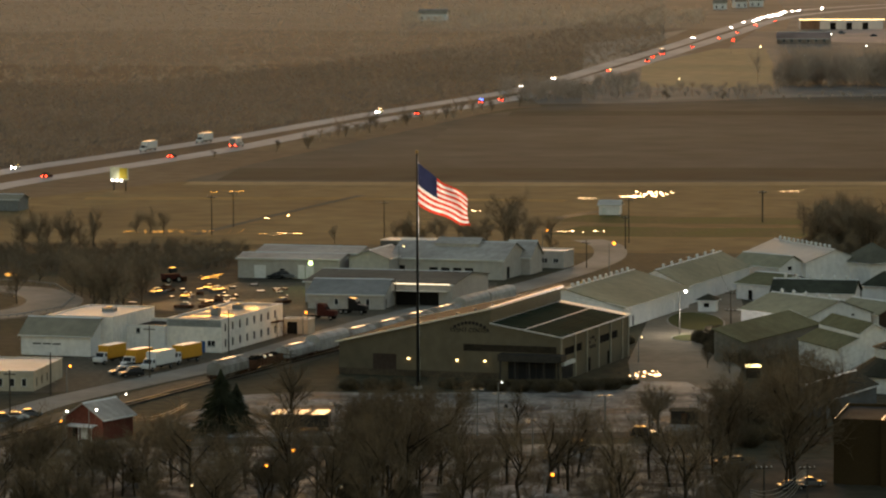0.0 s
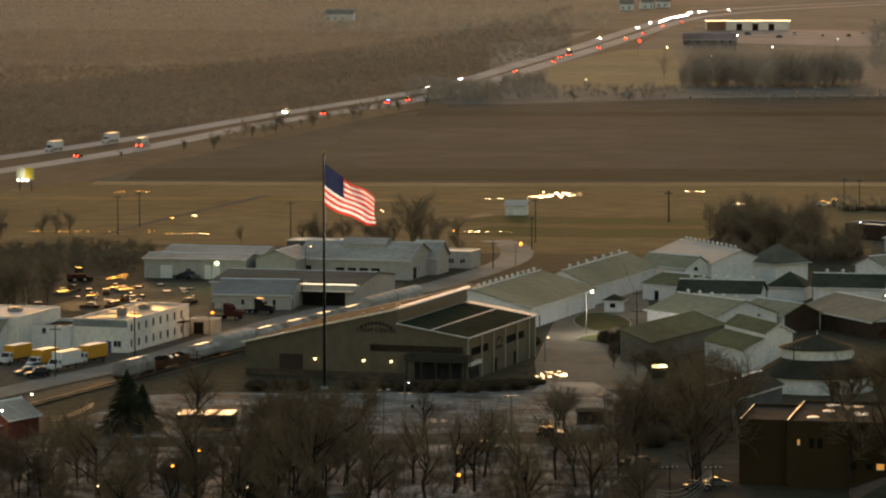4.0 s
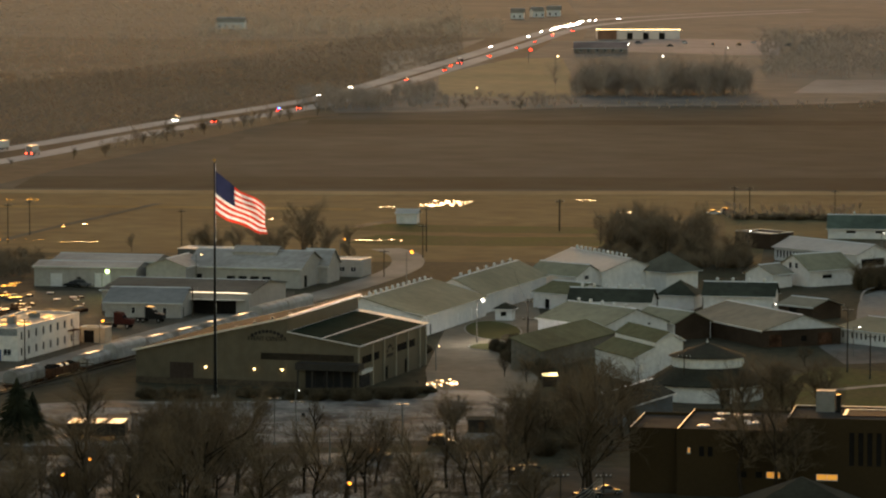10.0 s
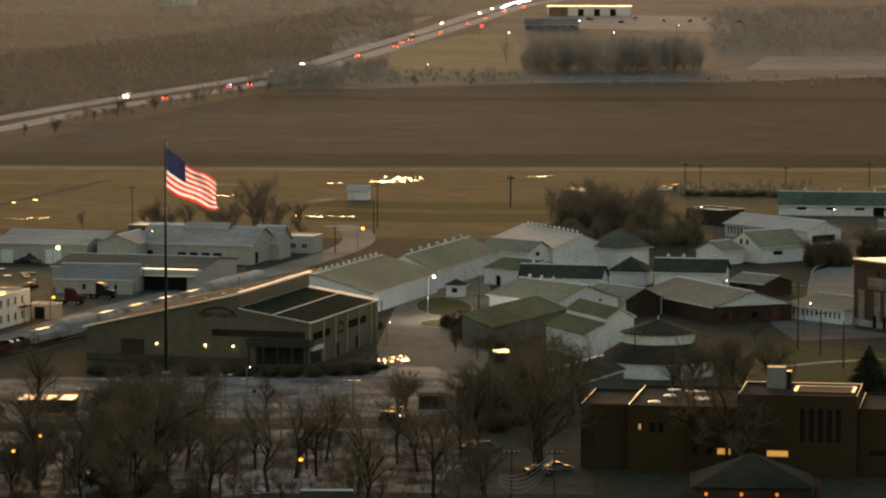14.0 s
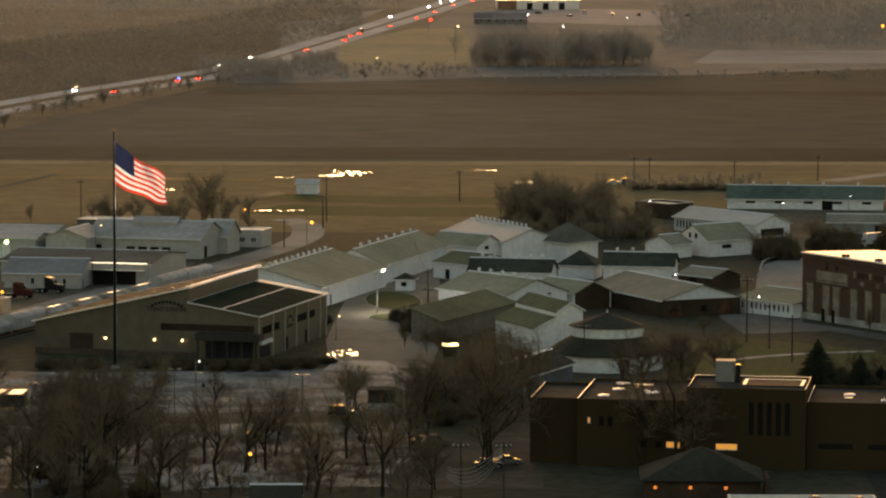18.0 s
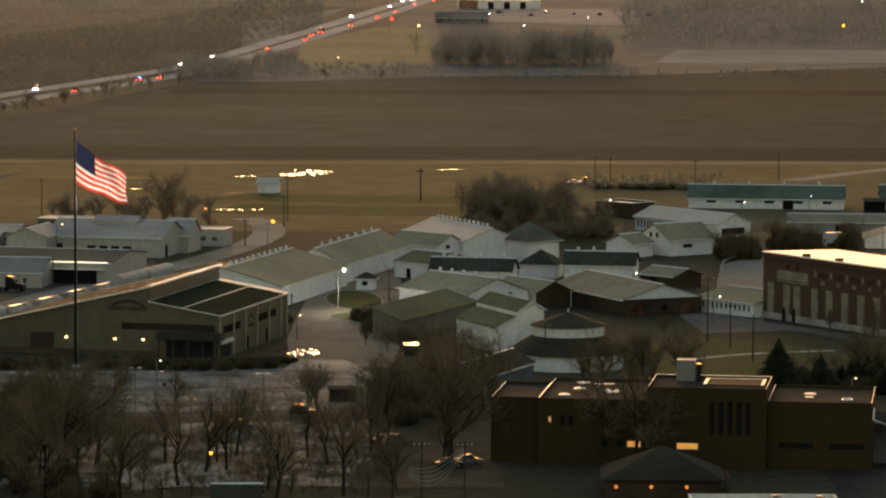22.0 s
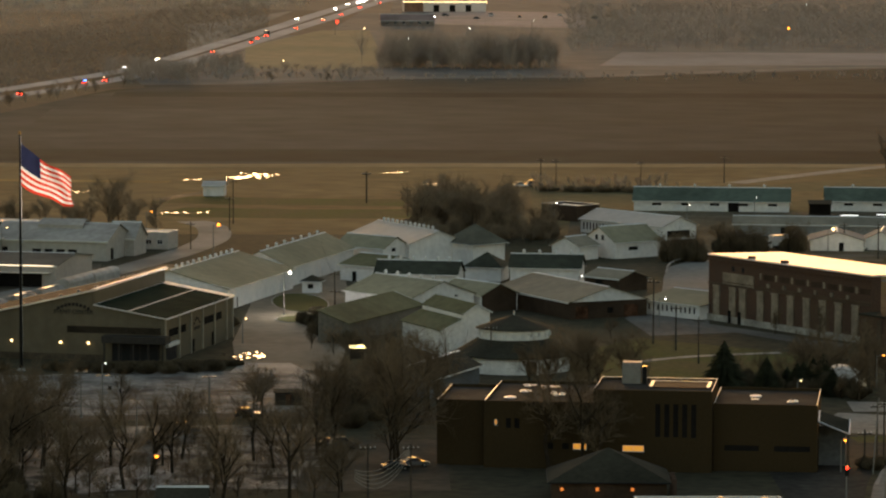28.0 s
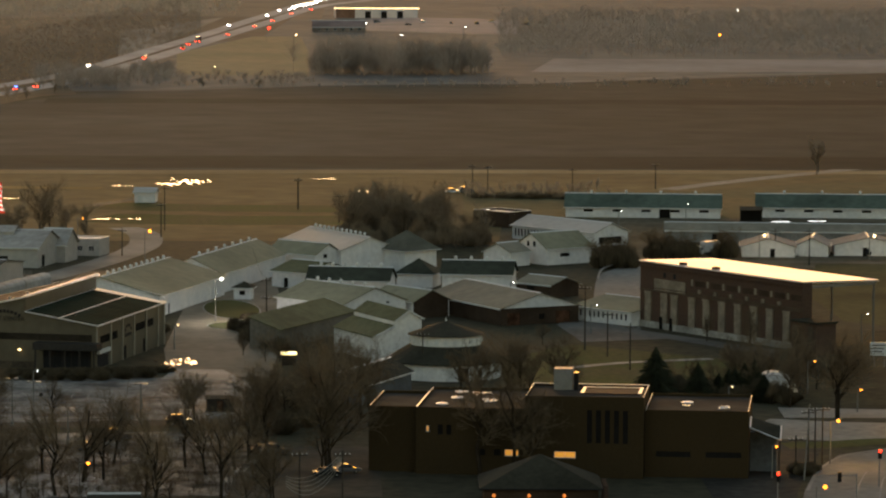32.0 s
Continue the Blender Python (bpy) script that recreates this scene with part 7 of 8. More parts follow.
# long grey barn with strip lights behind the small white barns
gabled("long_grey_barn", (250.67, 1005.24, -11.0, 75.73, 11.00), 3.0, 1.6, "x", mat("grey_barn_boards", (0.3, 0.3, 0.29), 0.8), ROOF_GREY, "long low grey barn with strip lights along its front", f=[(12, 0.02, 2.4, 2.2, "dark"), (47, 0.02, 2.4, 2.2, "dark")])
for (x, y) in ((210.88, 1040.82), (220.88, 1042.05), (207.74, 1017.84), (216.30, 1013.96)):
    th = thing("strip_light", x, y, -8, "white fluorescent strip light on two posts", "strip light", "strip lights")
    part("tube", bx(B(), -2.4, 2.4, -0.12, 0.12, 3.2, 3.4), glow("strip_light_glow", (1.0, 0.98, 0.95), 1.6), th)
    for k in (-2, 2):
        part("post", bx(B(), k - 0.05, k + 0.05, -0.05, 0.05, 0, 3.2), STEEL, th)
# guard rail round the small track
TK = [(-128.4, 957.9), (-115.1, 960.1), (-102.8, 959.5), (-92.2, 947.8), (-85.5, 920.6), (-86.1, 895.2), (-94.3, 878.7), (-104.4, 869.7)]
gr = thing("guard_rail", *TK[0], 0, "pale steel guard rail round the track", "guard rail")
fine_ = []
for i in range(len(TK) - 1):
    for k in range(6):
        fine_.append(Vector(TK[i]).lerp(Vector(TK[i + 1]), k / 6) - Vector(TK[0]))
for a, b2 in zip(fine_, fine_[1:]):
    bm = B()
    cyl(bm, (a.x, a.y, 0.7), (b2.x, b2.y, 0.7), 0.14, n=5)
    part("rail", bm, CONCRETE, gr)
    part("post", bx(B(), a.x - 0.08, a.x + 0.08, a.y - 0.08, a.y + 0.08, 0, 0.7), STEEL, gr)
# distant store and its forecourt
dst = flat("distant_store", (299.55, 2736.86, -3.0, 56.04, 40.00), 6.5, mat("pale_store_front", (0.62, 0.6, 0.62), 0.7, var=0.12, big=0.05), TARROOF, "distant white store with a lit front edge", "store", f=row(3, 20, 11, 0.02, 4, 4.6, "dark"), parapet=0.1)
part("brick_bay", bx(B(), -56.0, -43.0, -0.3, -0.02, 0, 6.4), mat("brown_red_bay", (0.24, 0.15, 0.11), 0.8), dst, "red-brown bay of the shop front")
hs_ = thing("store_sign_band", 270.71, 2729.52, -3, "glowing warm light strip along a store front", "light strip")
part("strip", bx(B(), -29, 29, -0.3, 0.2, 6.75, 7.15), WARM, hs_)
gabled("red_roof_store", (238.31, 2472.62, -5.0, 32.95, 20.00), 3.2, 3.6, "x", mat("rust_red_brick", (0.3, 0.235, 0.2), 0.8), mat("rust_red_roof", (0.33, 0.235, 0.205), 0.7), "low red-roofed shop by the highway", "shop", f=row(6, 3, 5, 1, 2, 2))
# light on the lot is put into the paving's pinkish colour
sheet("store_lot", [(256.6, 2711.2), (300.6, 2743.8), (337.9, 2730.7), (362.7, 2684.4), (328.4, 2442.6), (302.5, 2443.7), (271.0, 2473.0), (238.7, 2502.9)], 0.13, mat("lit_toned_paving", (0.36, 0.3, 0.285), 0.85, var=0.2, big=0.03, fine=0.2, col2=(0.27, 0.235, 0.22)), "paved lot before the distant store, its light put into pinkish colour")
for k in range(9):
    car(246.7 + 15.5 * k, 2623.4 + 30 * math.sin(k * 2.4), 20 * k, (WPAINT, GREYP, BLACK)[k % 3], "car parked on the distant store's lot", 0, ("sedan", "suv")[k % 2], "store lot cars", 0.15)
for q, lb in (((2.06, 2970.10, -8.0, 21.12, 12.00), "distant white farmhouse among bare trees"), ((226.98, 3227.41, -8.0, 10.44, 12.00), "distant grey farmhouse by the highway"), ((247.20, 3272.87, 10.0, 9.47, 12.00), "distant white house by the highway"), ((262.53, 3303.62, -8.0, 11.14, 12.00), "distant pale barn by the highway")):
    gabled("distant_house", q, 5.0, 3.2, "x", WHITE, BUFF, lb, "house", f=row(3, 2, 5, 1, 1.4, 2), group="distant houses")
# low trailer with a wet roof, sign board, dome, scoreboard
tr = thing("roof_trailer", -25.04, 690.12, -4, "long dark trailer with three wet shining roof panels", "trailer")
part("body", bx(B(), -5.0, 5.0, -2.6, 2.6, 0.7, 2.9), mat("dark_trailer_paint", (0.06, 0.05, 0.04), 0.6), tr)
for k in range(3):
    bm = B()
    slab(bm, [(-5 + 3.5 * k, -3.0, 3.0), (-2.5 + 3.5 * k, -3.0, 3.0), (-2.0 + 3.5 * k, 3.0, 3.06), (-4.5 + 3.5 * k, 3.0, 3.06)], 0.07)
    part("roof_panel", bm, MEMBRANE, tr)
wheels(tr, (-3.5, 3.5), 2.4, 0.45)
# spur line, dark shed by the lot, small house under the trees
for off in (0.0, 1.5):
    ribbon("spur_rail", [(px, py + off * 3.0) for px, py in [(-55.4, 701.8), (-52.4, 701.7), (-50.0, 706.9), (-48.3, 713.9), (-46.9, 721.9)]], 0.16, 0.2, RAIL, "shining rail of a curving spur line")
sd = thing("lot_shed", 41.70, 694.94, -4, "dark low wooden shed at the lot's edge", "shed")
part("body", bx(B(), -2.4, 2.4, -1.2, 1.2, 0, 2.3), mat("dark_trailer_paint", (0.06, 0.05, 0.04), 0.6), sd)
part("roof", slab(B(), [(-2.7, -1.5, 2.35), (2.7, -1.5, 2.35), (2.7, 1.5, 2.65), (-2.7, 1.5, 2.65)], 0.12), SHINGLE, sd)
part("door", bx(B(), -0.5, 0.5, -1.24, -1.203, 0.02, 2.0), RUST, sd)
gabled("tree_cottage", (22.1, 567.0, -4.0, 6.6, 6.0), 3.0, 1.7, "x", BROWNPANEL, SHINGLE, "small dark cottage with a lit yellow window", "cottage", f=[(3.2, 0.02, 1.0, 2.1, "door")])
bsh = thing("barn_lean_to", 210.6, 1080.5, -10, "small dark open shelter between the teal barns", "shelter")
part("shelter_roof", slab(B(), [(-3.2, -2.2, 3.3), (3.2, -2.2, 3.3), (3.2, 2.2, 4.0), (-3.2, 2.2, 4.0)], 0.15), SHINGLE, bsh)
for px, py in ((-2.9, -1.9), (2.9, -1.9), (-2.9, 1.9), (2.9, 1.9)):
    part("post", bx(B(), px - 0.1, px + 0.1, py - 0.1, py + 0.1, 0, 3.2 if py < 0 else 3.75), POLE, bsh)
part("back_boards", bx(B(), -2.8, 2.8, 1.9, 2.0, 0.02, 3.5), DARK, bsh)
lw = thing("lit_window_booth", 16.7, 571.0, 0, "small dark booth with a glowing yellow window", "booth")
part("booth_wall", bx(B(), -0.9, 0.9, 0.0, 1.8, 0, 3.9), BROWNPANEL, lw)
part("booth_roof", slab(B(), [(-1.1, -0.2, 3.96), (1.1, -0.2, 3.96), (1.1, 2.0, 4.3), (-1.1, 2.0, 4.3)], 0.1), SHINGLE, lw)
part("window_glow", bx(B(), -0.55, 0.55, -0.05, -0.003, 2.4, 3.75), glow("booth_window_glow", (1.0, 0.72, 0.12), 1.3), lw, "glowing yellow window")
dm = thing("white_dome", 142.67, 709.33, 0, "shiny pale dome-shaped shelter", "dome")
bm = B()
bmesh.ops.create_uvsphere(bm, u_segments=20, v_segments=12, radius=4.6)
bmesh.ops.delete(bm, geom=[v for v in bm.verts if v.co.z < -0.1], context="VERTS")
part("shell", bm, mat("pale_plastic_sheet", (0.86, 0.8, 0.72), 0.25, metal=0.35, var=0.3, big=0.6, fine=2.5, col2=(0.3, 0.26, 0.2)), dm)
part("base_ring", pipe(4.7, 0.25, 0, 0.4, 20), CONCRETE, dm)
sb = thing("sign_board", 171.48, 749.89, -10, "white notice board on two posts", "sign")
for k in (-1, 1):
    part("post", bx(B(), k - 0.1, k + 0.1, -0.1, 0.1, 0, 2.2), STEEL, sb)
part("board", bx(B(), -1.8, 1.8, -0.15, 0.15, 2.2, 4.8), WPAINT, sb)
for k in range(3):
    part("text_bar", bx(B(), -1.4, 1.3 - 0.4 * k, -0.19, -0.153, 4.1 - 0.6 * k, 4.35 - 0.6 * k), GREYP, sb)
lo = thing("lot_light_canopy", 58.88, 762.11, 0, "small kiosk with a glowing warm canopy", "kiosk")
part("kiosk_body", bx(B(), -1.2, 1.2, -0.9, 0.9, 0, 2.0), mat("dark_trailer_paint", (0.06, 0.05, 0.04), 0.6), lo)
part("canopy_glow", bx(B(), -1.5, 1.5, -1.2, 1.2, 2.05, 2.4), glow("kiosk_canopy_glow", (1.0, 0.8, 0.35), 3.0), lo)
for (x, y), lx, ly in (((37.33, 765.71), 8.0, 17), ((64.74, 1234.33), 13, 24), ((57.94, 1223.12), 9, 7), ((37.35, 1096.03), 13, 4.2), ((107.71, 1243.36), 8, 2.4), ((-71.2, 1102.4), 35, 5), ((-44.8, 1093.4), 13, 4), ((-72.0, 1251.5), 4, 1.2), ((-65.5, 1253.0), 6, 1.4), ((7.16, 1171.12), 11, 3), ((43.56, 1217.16), 6, 1.8), ((115.48, 1191.38), 8, 6), ((-57.10, 967.14), 5, 8), ((-55.45, 974.31), 3, 6), ((-106.20, 978.39), 3, 7), ((-51.2, 1146.5), 1.2, 2.5), ((-45.2, 1156.0), 1.2, 2.5), ((143.42, 1194.40), 5, 5)):
    puddle(x, y, lx, ly, 0, int(x * 7 + y))
# scrap in the yard
rs = random.Random(21)
for k in range(10):
    u = rs.random()
    x, y = -67.74, 910.68
    x2, y2 = -33.83, 928.59
    px, py = x + (x2 - x) * u + rs.uniform(-6, 6), y + (y2 - y) * u + rs.uniform(-22, 22)
    th = thing("scrap_vehicle", px, py, rs.uniform(0, 180), "derelict vehicle hulk with a wet roof in the yard", "scrap vehicle", "scrap vehicles")
    part("hulk", bx(B(), -2.1, 2.1, -0.85, 0.85, 0.1, 0.7), RUST if k % 3 else GREYP, th)
    bm = B()
    hexa(bm, [(-1.4, -0.8, 0.9), (1.0, -0.8, 0.9), (1.0, 0.8, 0.9), (-1.4, 0.8, 0.9)], [(-1.0, -0.7, 1.4), (0.4, -0.7, 1.4), (0.4, 0.7, 1.4), (-1.0, 0.7, 1.4)])
    part("roof", bm, GREYP if k % 2 else RUST, th)
    part("wet_panel", bx(B(), -0.9, 0.3, -0.5, 0.1, 1.41, 1.45), MEMBRANE, th)
for k in range(46):
    u = rs.random()
    px, py = x + (x2 - x) * u + rs.uniform(-7, 7), y + (y2 - y) * u + rs.uniform(-26, 26)
    th = thing("scrap_sheet", px, py, rs.uniform(-20, 20), "wet metal sheet lying flat on scrap in the yard", "scrap metal", "scrap sheets")
    w, d, h = rs.uniform(0.25, 0.9), rs.uniform(0.4, 1.5), rs.uniform(0.1, 0.5)
    part("scrap_block", bx(B(), -w * 1.2, w * 1.1, -d, d * 0.8, 0, h), RUST if k % 2 else BLACK, th)
    part("sheet", bx(B(), -w, w, -d * 0.7, d * 0.6, h + 0.004, h + 0.03), MEMBRANE, th)
ld = thing("wheel_loader", -65.35, 957.57, 30, "red wheel loader parked in the scrap yard", "loader")
part("body", bx(B(), -2.5, 1.5, -1.1, 1.1, 0.9, 2.1), RED, ld)
part("cab", bx(B(), -0.6, 0.9, -0.8, 0.8, 2.3, 3.6), GLASS, ld)
part("bucket", bx(B(), 2.2, 3.2, -1.4, 1.4, 0.2, 1.3), RUST, ld)
part("boom", bx(B(), 1.2, 2.4, -0.3, 0.3, 0.9, 1.4), RED, ld)
wheels(ld, (-1.6, 1.1), 2.6, 0.75)

# ---- trees ----
# places and heights of the trees, by kind
for x, y, h in ((-38.3, 606.0, 16.5), (-52.7, 619.3, 8.9), (-16.6, 618.2, 17.7), (-5.6, 617.8, 19.0), (-8.3, 657.1, 14.6), (51.3, 677.2, 10.8), (65.4, 683.9, 16.1), (-76.9, 1095.3, 7.5), (17.0, 1063.0, 15.7), (11.2, 1056.4, 9.3), (-111.2, 1053.0, 10.5), (-76.0, 898.5, 12.8), (-81.7, 920.4, 10.5), (-77.9, 937.5, 10.0), (96.1, 695.6, 13.5), (98.4, 1045.1, 14.6),):
    place(T1, x, y, h / 17, (x * 37 + y * 11) % 360)
for x, y, h in ((102.0, 1036.4, 16.5), (109.5, 1021.1, 13.4), (117.9, 1017.4, 12.8), (113.9, 1042.5, 12.5), (15.5, 1036.5, 15.4), (59.7, 674.0, 18.4),):
    place(T1, x, y, h / 17, (x * 37 + y * 11) % 360)
for x, y, h in ((-45.8, 609.1, 10.5), (-58.0, 609.5, 9.6), (-0.8, 623.6, 16.5), (-19.8, 608.3, 13.1), (-14.0, 661.3, 12.8), (45.2, 678.8, 10.5), (48.0, 674.4, 12.0), (64.3, 695.8, 13.9), (57.9, 699.1, 12.0), (-72.4, 663.4, 8.5), (-26.9, 611.4, 10.5), (-46.0, 662.5, 8.5), (-80.9, 1097.4, 8.1), (-84.5, 1097.6, 7.2), (-9.7, 1057.6, 7.8),):
    place(T2, x, y, h / 14, (x * 37 + y * 11) % 360)
for x, y, h in ((-5.5, 1053.9, 7.8), (22.8, 1055.8, 10.8), (6.7, 1056.7, 7.8), (-96.3, 1052.1, 9.0), (-97.4, 908.3, 11.6), (-71.9, 894.6, 12.1), (-68.8, 904.4, 10.9), (-89.9, 951.8, 8.1), (-97.4, 959.2, 7.5), (-73.7, 951.0, 8.1), (-83.7, 958.5, 8.2), (-49.7, 1461.8, 7.4), (-28.9, 1561.6, 10.1), (-14.9, 1606.5, 8.2), (1.0, 1666.8, 7.5), (20.3, 1713.2, 7.2),):
    place(T2, x, y, h / 14, (x * 37 + y * 11) % 360)
for x, y, h in ((100.0, 1800.7, 6.6), (125.3, 1798.2, 6.1), (-72.4, 1050.8, 4.5), (65.5, 672.4, 11.5), (102.8, 709.2, 11.8), (106.0, 717.0, 11.6), (139.2, 706.4, 12.8), (136.6, 714.7, 10.9), (157.2, 713.1, 11.6), (150.0, 713.6, 10.4), (105.8, 1027.9, 14.9), (113.3, 1016.0, 13.9), (121.4, 1001.2, 10.6), (125.7, 1001.0, 8.9), (108.7, 1036.0, 15.9), ):
    place(T2, x, y, h / 14, (x * 37 + y * 11) % 360)
for x, y, h in ((8.3, 1037.0, 10.2), (21.3, 1036.2, 10.2), (27.1, 1032.6, 7.6), (151.4, 774.7, 10.1), (157.5, 760.1, 8.3), (49.5, 679.8, 9.7), (52.2, 676.7, 10.7), (46.4, 677.2, 9.2), (57.4, 681.4, 10.7),):
    place(T2, x, y, h / 14, (x * 37 + y * 11) % 360)
for x, y, h in ((-27.0, 696.2, 11.9), (-11.4, 624.0, 18.3), (53.8, 619.4, 24.3), (-106.4, 1049.3, 12.6), (-100.1, 1045.6, 11.9), (-91.6, 1041.8, 13.3), (92.6, 695.9, 14.5), (88.0, 699.3, 12.6), (146.8, 674.4, 17.2), (142.3, 692.0, 10.6), (101.4, 1053.5, 15.3),):
    place(T3, x, y, h / 20, (x * 37 + y * 11) % 360)
for x, y, h in ((-64.4, 612.6, 8.3), (36.7, 686.4, 8.6), (2.0, 667.7, 12.4), (-31.1, 618.6, 12.4), (-3.7, 682.0, 10.7), (28.1, 1058.9, 8.4), (-29.3, 1062.1, 5.4), (-60.4, 1446.4, 5.3), (-37.7, 1536.6, 5.6), (33.1, 1748.9, 6.4), (-80.9, 1410.5, 3.6), (146.0, 794.7, 6.9),):
    place(T4, x, y, h / 10, (x * 37 + y * 11) % 360)
for x, y, h in ((112.2, 792.1, 4.6),):
    place(T4, x, y, h / 10, (x * 37 + y * 11) % 360)
for x, y, h in ((121.0, 708.6, 9.0), (128.4, 706.4, 6.3), (133.9, 706.0, 5.3), (132.8, 710.1, 4.1),):
    place(SP, x, y, h / 9.0 * 1.4, (x * 37) % 360, h / 9.0)
place(SP, -38.7, 686.9, 1.45, 80, 10.8 / 9.0)
place(SP, -36.2, 690.0, 1.0, 200, 8.0 / 9.0)
for (x, y), w in (((57.22, 837.61), 2.2), ((58.97, 828.91), 2.6), ((59.68, 822.52), 2.8), ((56.09, 842.05), 1.6), ((57.40, 804.07), 2.5), ((26.50, 742.29), 2.4), ((22.24, 740.74), 2.4), ((18.05, 740.91), 2.4), ((13.85, 741.08), 2.2), ((9.67, 742.95), 2.2), ((5.47, 744.84), 2.2), ((1.24, 746.73), 2.2), ((30.78, 743.83), 2.4), ((153.30, 1167.76), 4), ((157.18, 1165.43), 4), ((162.18, 1165.17), 4.5), ((167.47, 1167.03), 4), ((146.64, 1168.11), 4), ((171.03, 1162.59), 4), ((37.39, 819.31), 2.0), ((54.05, 805.32), 2.4), ((55.08, 800.22), 2.6), ((56.31, 795.17), 2.8), ((57.46, 789.21), 3.0), ((58.67, 784.29), 3.0), ((127.41, 613.88), 1.9), ((128.16, 611.39), 2.0), ((129.97, 614.88), 1.8), ((-17.80, 745.76), 2.4), ((-13.56, 745.59), 2.4), ((-9.33, 745.42), 2.4)):
    place(BU, x, y, w, (x * 53) % 360, w * (0.36 if y > 1100 else 0.75))
for (x, y), h in (((138.36, 704.85), 7.0), ((137.24, 708.13), 6.0), ((139.17, 700.04), 5.0), ((135.70, 709.86), 5.0)):
    place(SP, x, y, h / 9.0 * 1.4, (x * 37) % 360, h / 9.0)
for k, ((x, y), h) in enumerate((((129.47, 718.49), 7), ((132.11, 711.75), 8), ((137.12, 719.56), 9), ((141.37, 717.59), 8), ((125.10, 720.48), 7), ((139.87, 696.86), 6), ((123.10, 727.31), 6), ((144.92, 709.16), 8), ((148.62, 717.04), 9), ((54.80, 767.64), 7), ((57.38, 758.35), 7), ((51.07, 777.23), 6), ((61.31, 753.58), 8), ((64.52, 747.17), 9), ((66.40, 738.38), 9))):
    place((T2, T4)[k % 3 == 2], x, y, h / (14, 10)[k % 3 == 2], (x * 29) % 360)
for k in range(26):
    x, y = 121.72, 719.08
    x2, y2 = 144.02, 699.67
    u = (k + 0.5) / 26
    place(BU, x + (x2 - x) * u, y + (y2 - y) * u + 5 * math.sin(k * 2.3), 2.2 + 0.7 * math.sin(k * 1.7), k * 47, 2.2)
# single sparse trees whose limbs stand clear of one another
for k, (src, (x, y), h) in enumerate(((T6, (12.0, 682.0), 10.1), (T5, (18.9, 615.5), 15.6), (T6, (36.6, 683.2), 8.5), (T6, (24.5, 595.6), 10.1), (T5, (12.9, 589.3), 7.1), (T6, (39.0, 587.4), 6.2), (T6, (27.8, 590.9), 5.0), (T5, (5.9, 592.6), 7.9), (T5, (-2.4, 640.3), 9.9), (T6, (23.8, 677.6), 5.7), (T6, (-27.0, 689.3), 16.0), (T6, (111.5, 763.4), 4.3))):
    place(src, x, y, h / 18, (x * 61 + 90 * k) % 360)
# the belt of trees nearest the camera
for x, y, h in ((-52.1, 586.0, 7.5), (-33.8, 620.3, 12.3), (-65.3, 627.8, 8.7), (-48.0, 613.0, 8.8), (-58.4, 611.5, 8.0), (-54.8, 594.6, 8.6), (-38.8, 602.0, 8.7), (-55.8, 585.8, 9.3), (-27.1, 591.5, 9.5), (43.7, 594.9, 9.6), (42.3, 583.4, 10.8),):
    place(T1, x, y, h / 17, (x * 37 + y * 11) % 360)
for x, y, h in ((-66.2, 618.7, 13.3), (-33.6, 587.6, 11.0), (-32.5, 599.1, 12.3), (-24.3, 603.8, 7.2), (-49.9, 613.0, 12.4), (-58.8, 602.1, 10.1), (-16.4, 585.4, 16.7), (-8.6, 589.2, 17.4), (-43.5, 588.1, 8.5), (-68.1, 599.6, 11.5), (-57.7, 587.3, 9.6), (-44.5, 599.1, 7.6), (-53.7, 589.8, 7.0), (-57.1, 619.5, 12.1), (-43.2, 624.6, 11.7), ):
    place(T2, x, y, h / 14, (x * 37 + y * 11) % 360)
for x, y, h in ((-41.8, 628.4, 10.3), (-33.2, 594.2, 11.0), (-62.5, 592.7, 9.1), (-58.5, 590.6, 9.5), (-51.1, 610.0, 9.3), (-9.8, 610.6, 17.3), (-1.3, 621.8, 15.1), (-42.7, 585.6, 6.7), (-15.6, 604.6, 10.4),):
    place(T3, x, y, h / 20, (x * 37 + y * 11) % 360)
for k, ((x, y), h) in enumerate((((146.94, 673.66), 17.0), ((84.69, 698.16), 13.5), ((94.97, 696.05), 14.5), ((141.37, 717.59), 9.0), ((8.37, 578.14), 8.5))):
    place(KINDS[T1][1 + k % 3], x, y, h / 17, (x * 41) % 360)
for k, ((x, y), h) in enumerate((((143.92, 747.44), 7), ((146.50, 741.04), 8), ((148.67, 735.64), 8), ((152.73, 742.34), 7), ((142.58, 729.23), 7), ((144.62, 722.32), 8), ((147.09, 718.81), 7), ((152.58, 728.47), 8), ((152.25, 716.76), 8), ((146.67, 705.01), 6))):
    place(T2, x, y, h / 14, (x * 31) % 360)
place(T3, 265.83, 1255.34, 13.0 / 20, 40)
# the tallest trees of the belt, by the lot and beside the school
for src, (x, y), h in ((KINDS[T1][0], (54.45, 619.77), 23.5), (KINDS[T1][2], (52.64, 616.29), 17.5), (T2, (45.26, 636.53), 15.5), (T2, (42.48, 632.92), 12.5), (T1, (-6.34, 594.39), 20.5), (T2, (-11.01, 597.39), 15.0), (T1, (-23.91, 603.66), 18.0), (T3, (35.45, 674.16), 11.5)):
    place(src, x, y, h / (14 if src is T2 else 20 if src is T3 else 17), (x * 43) % 360)
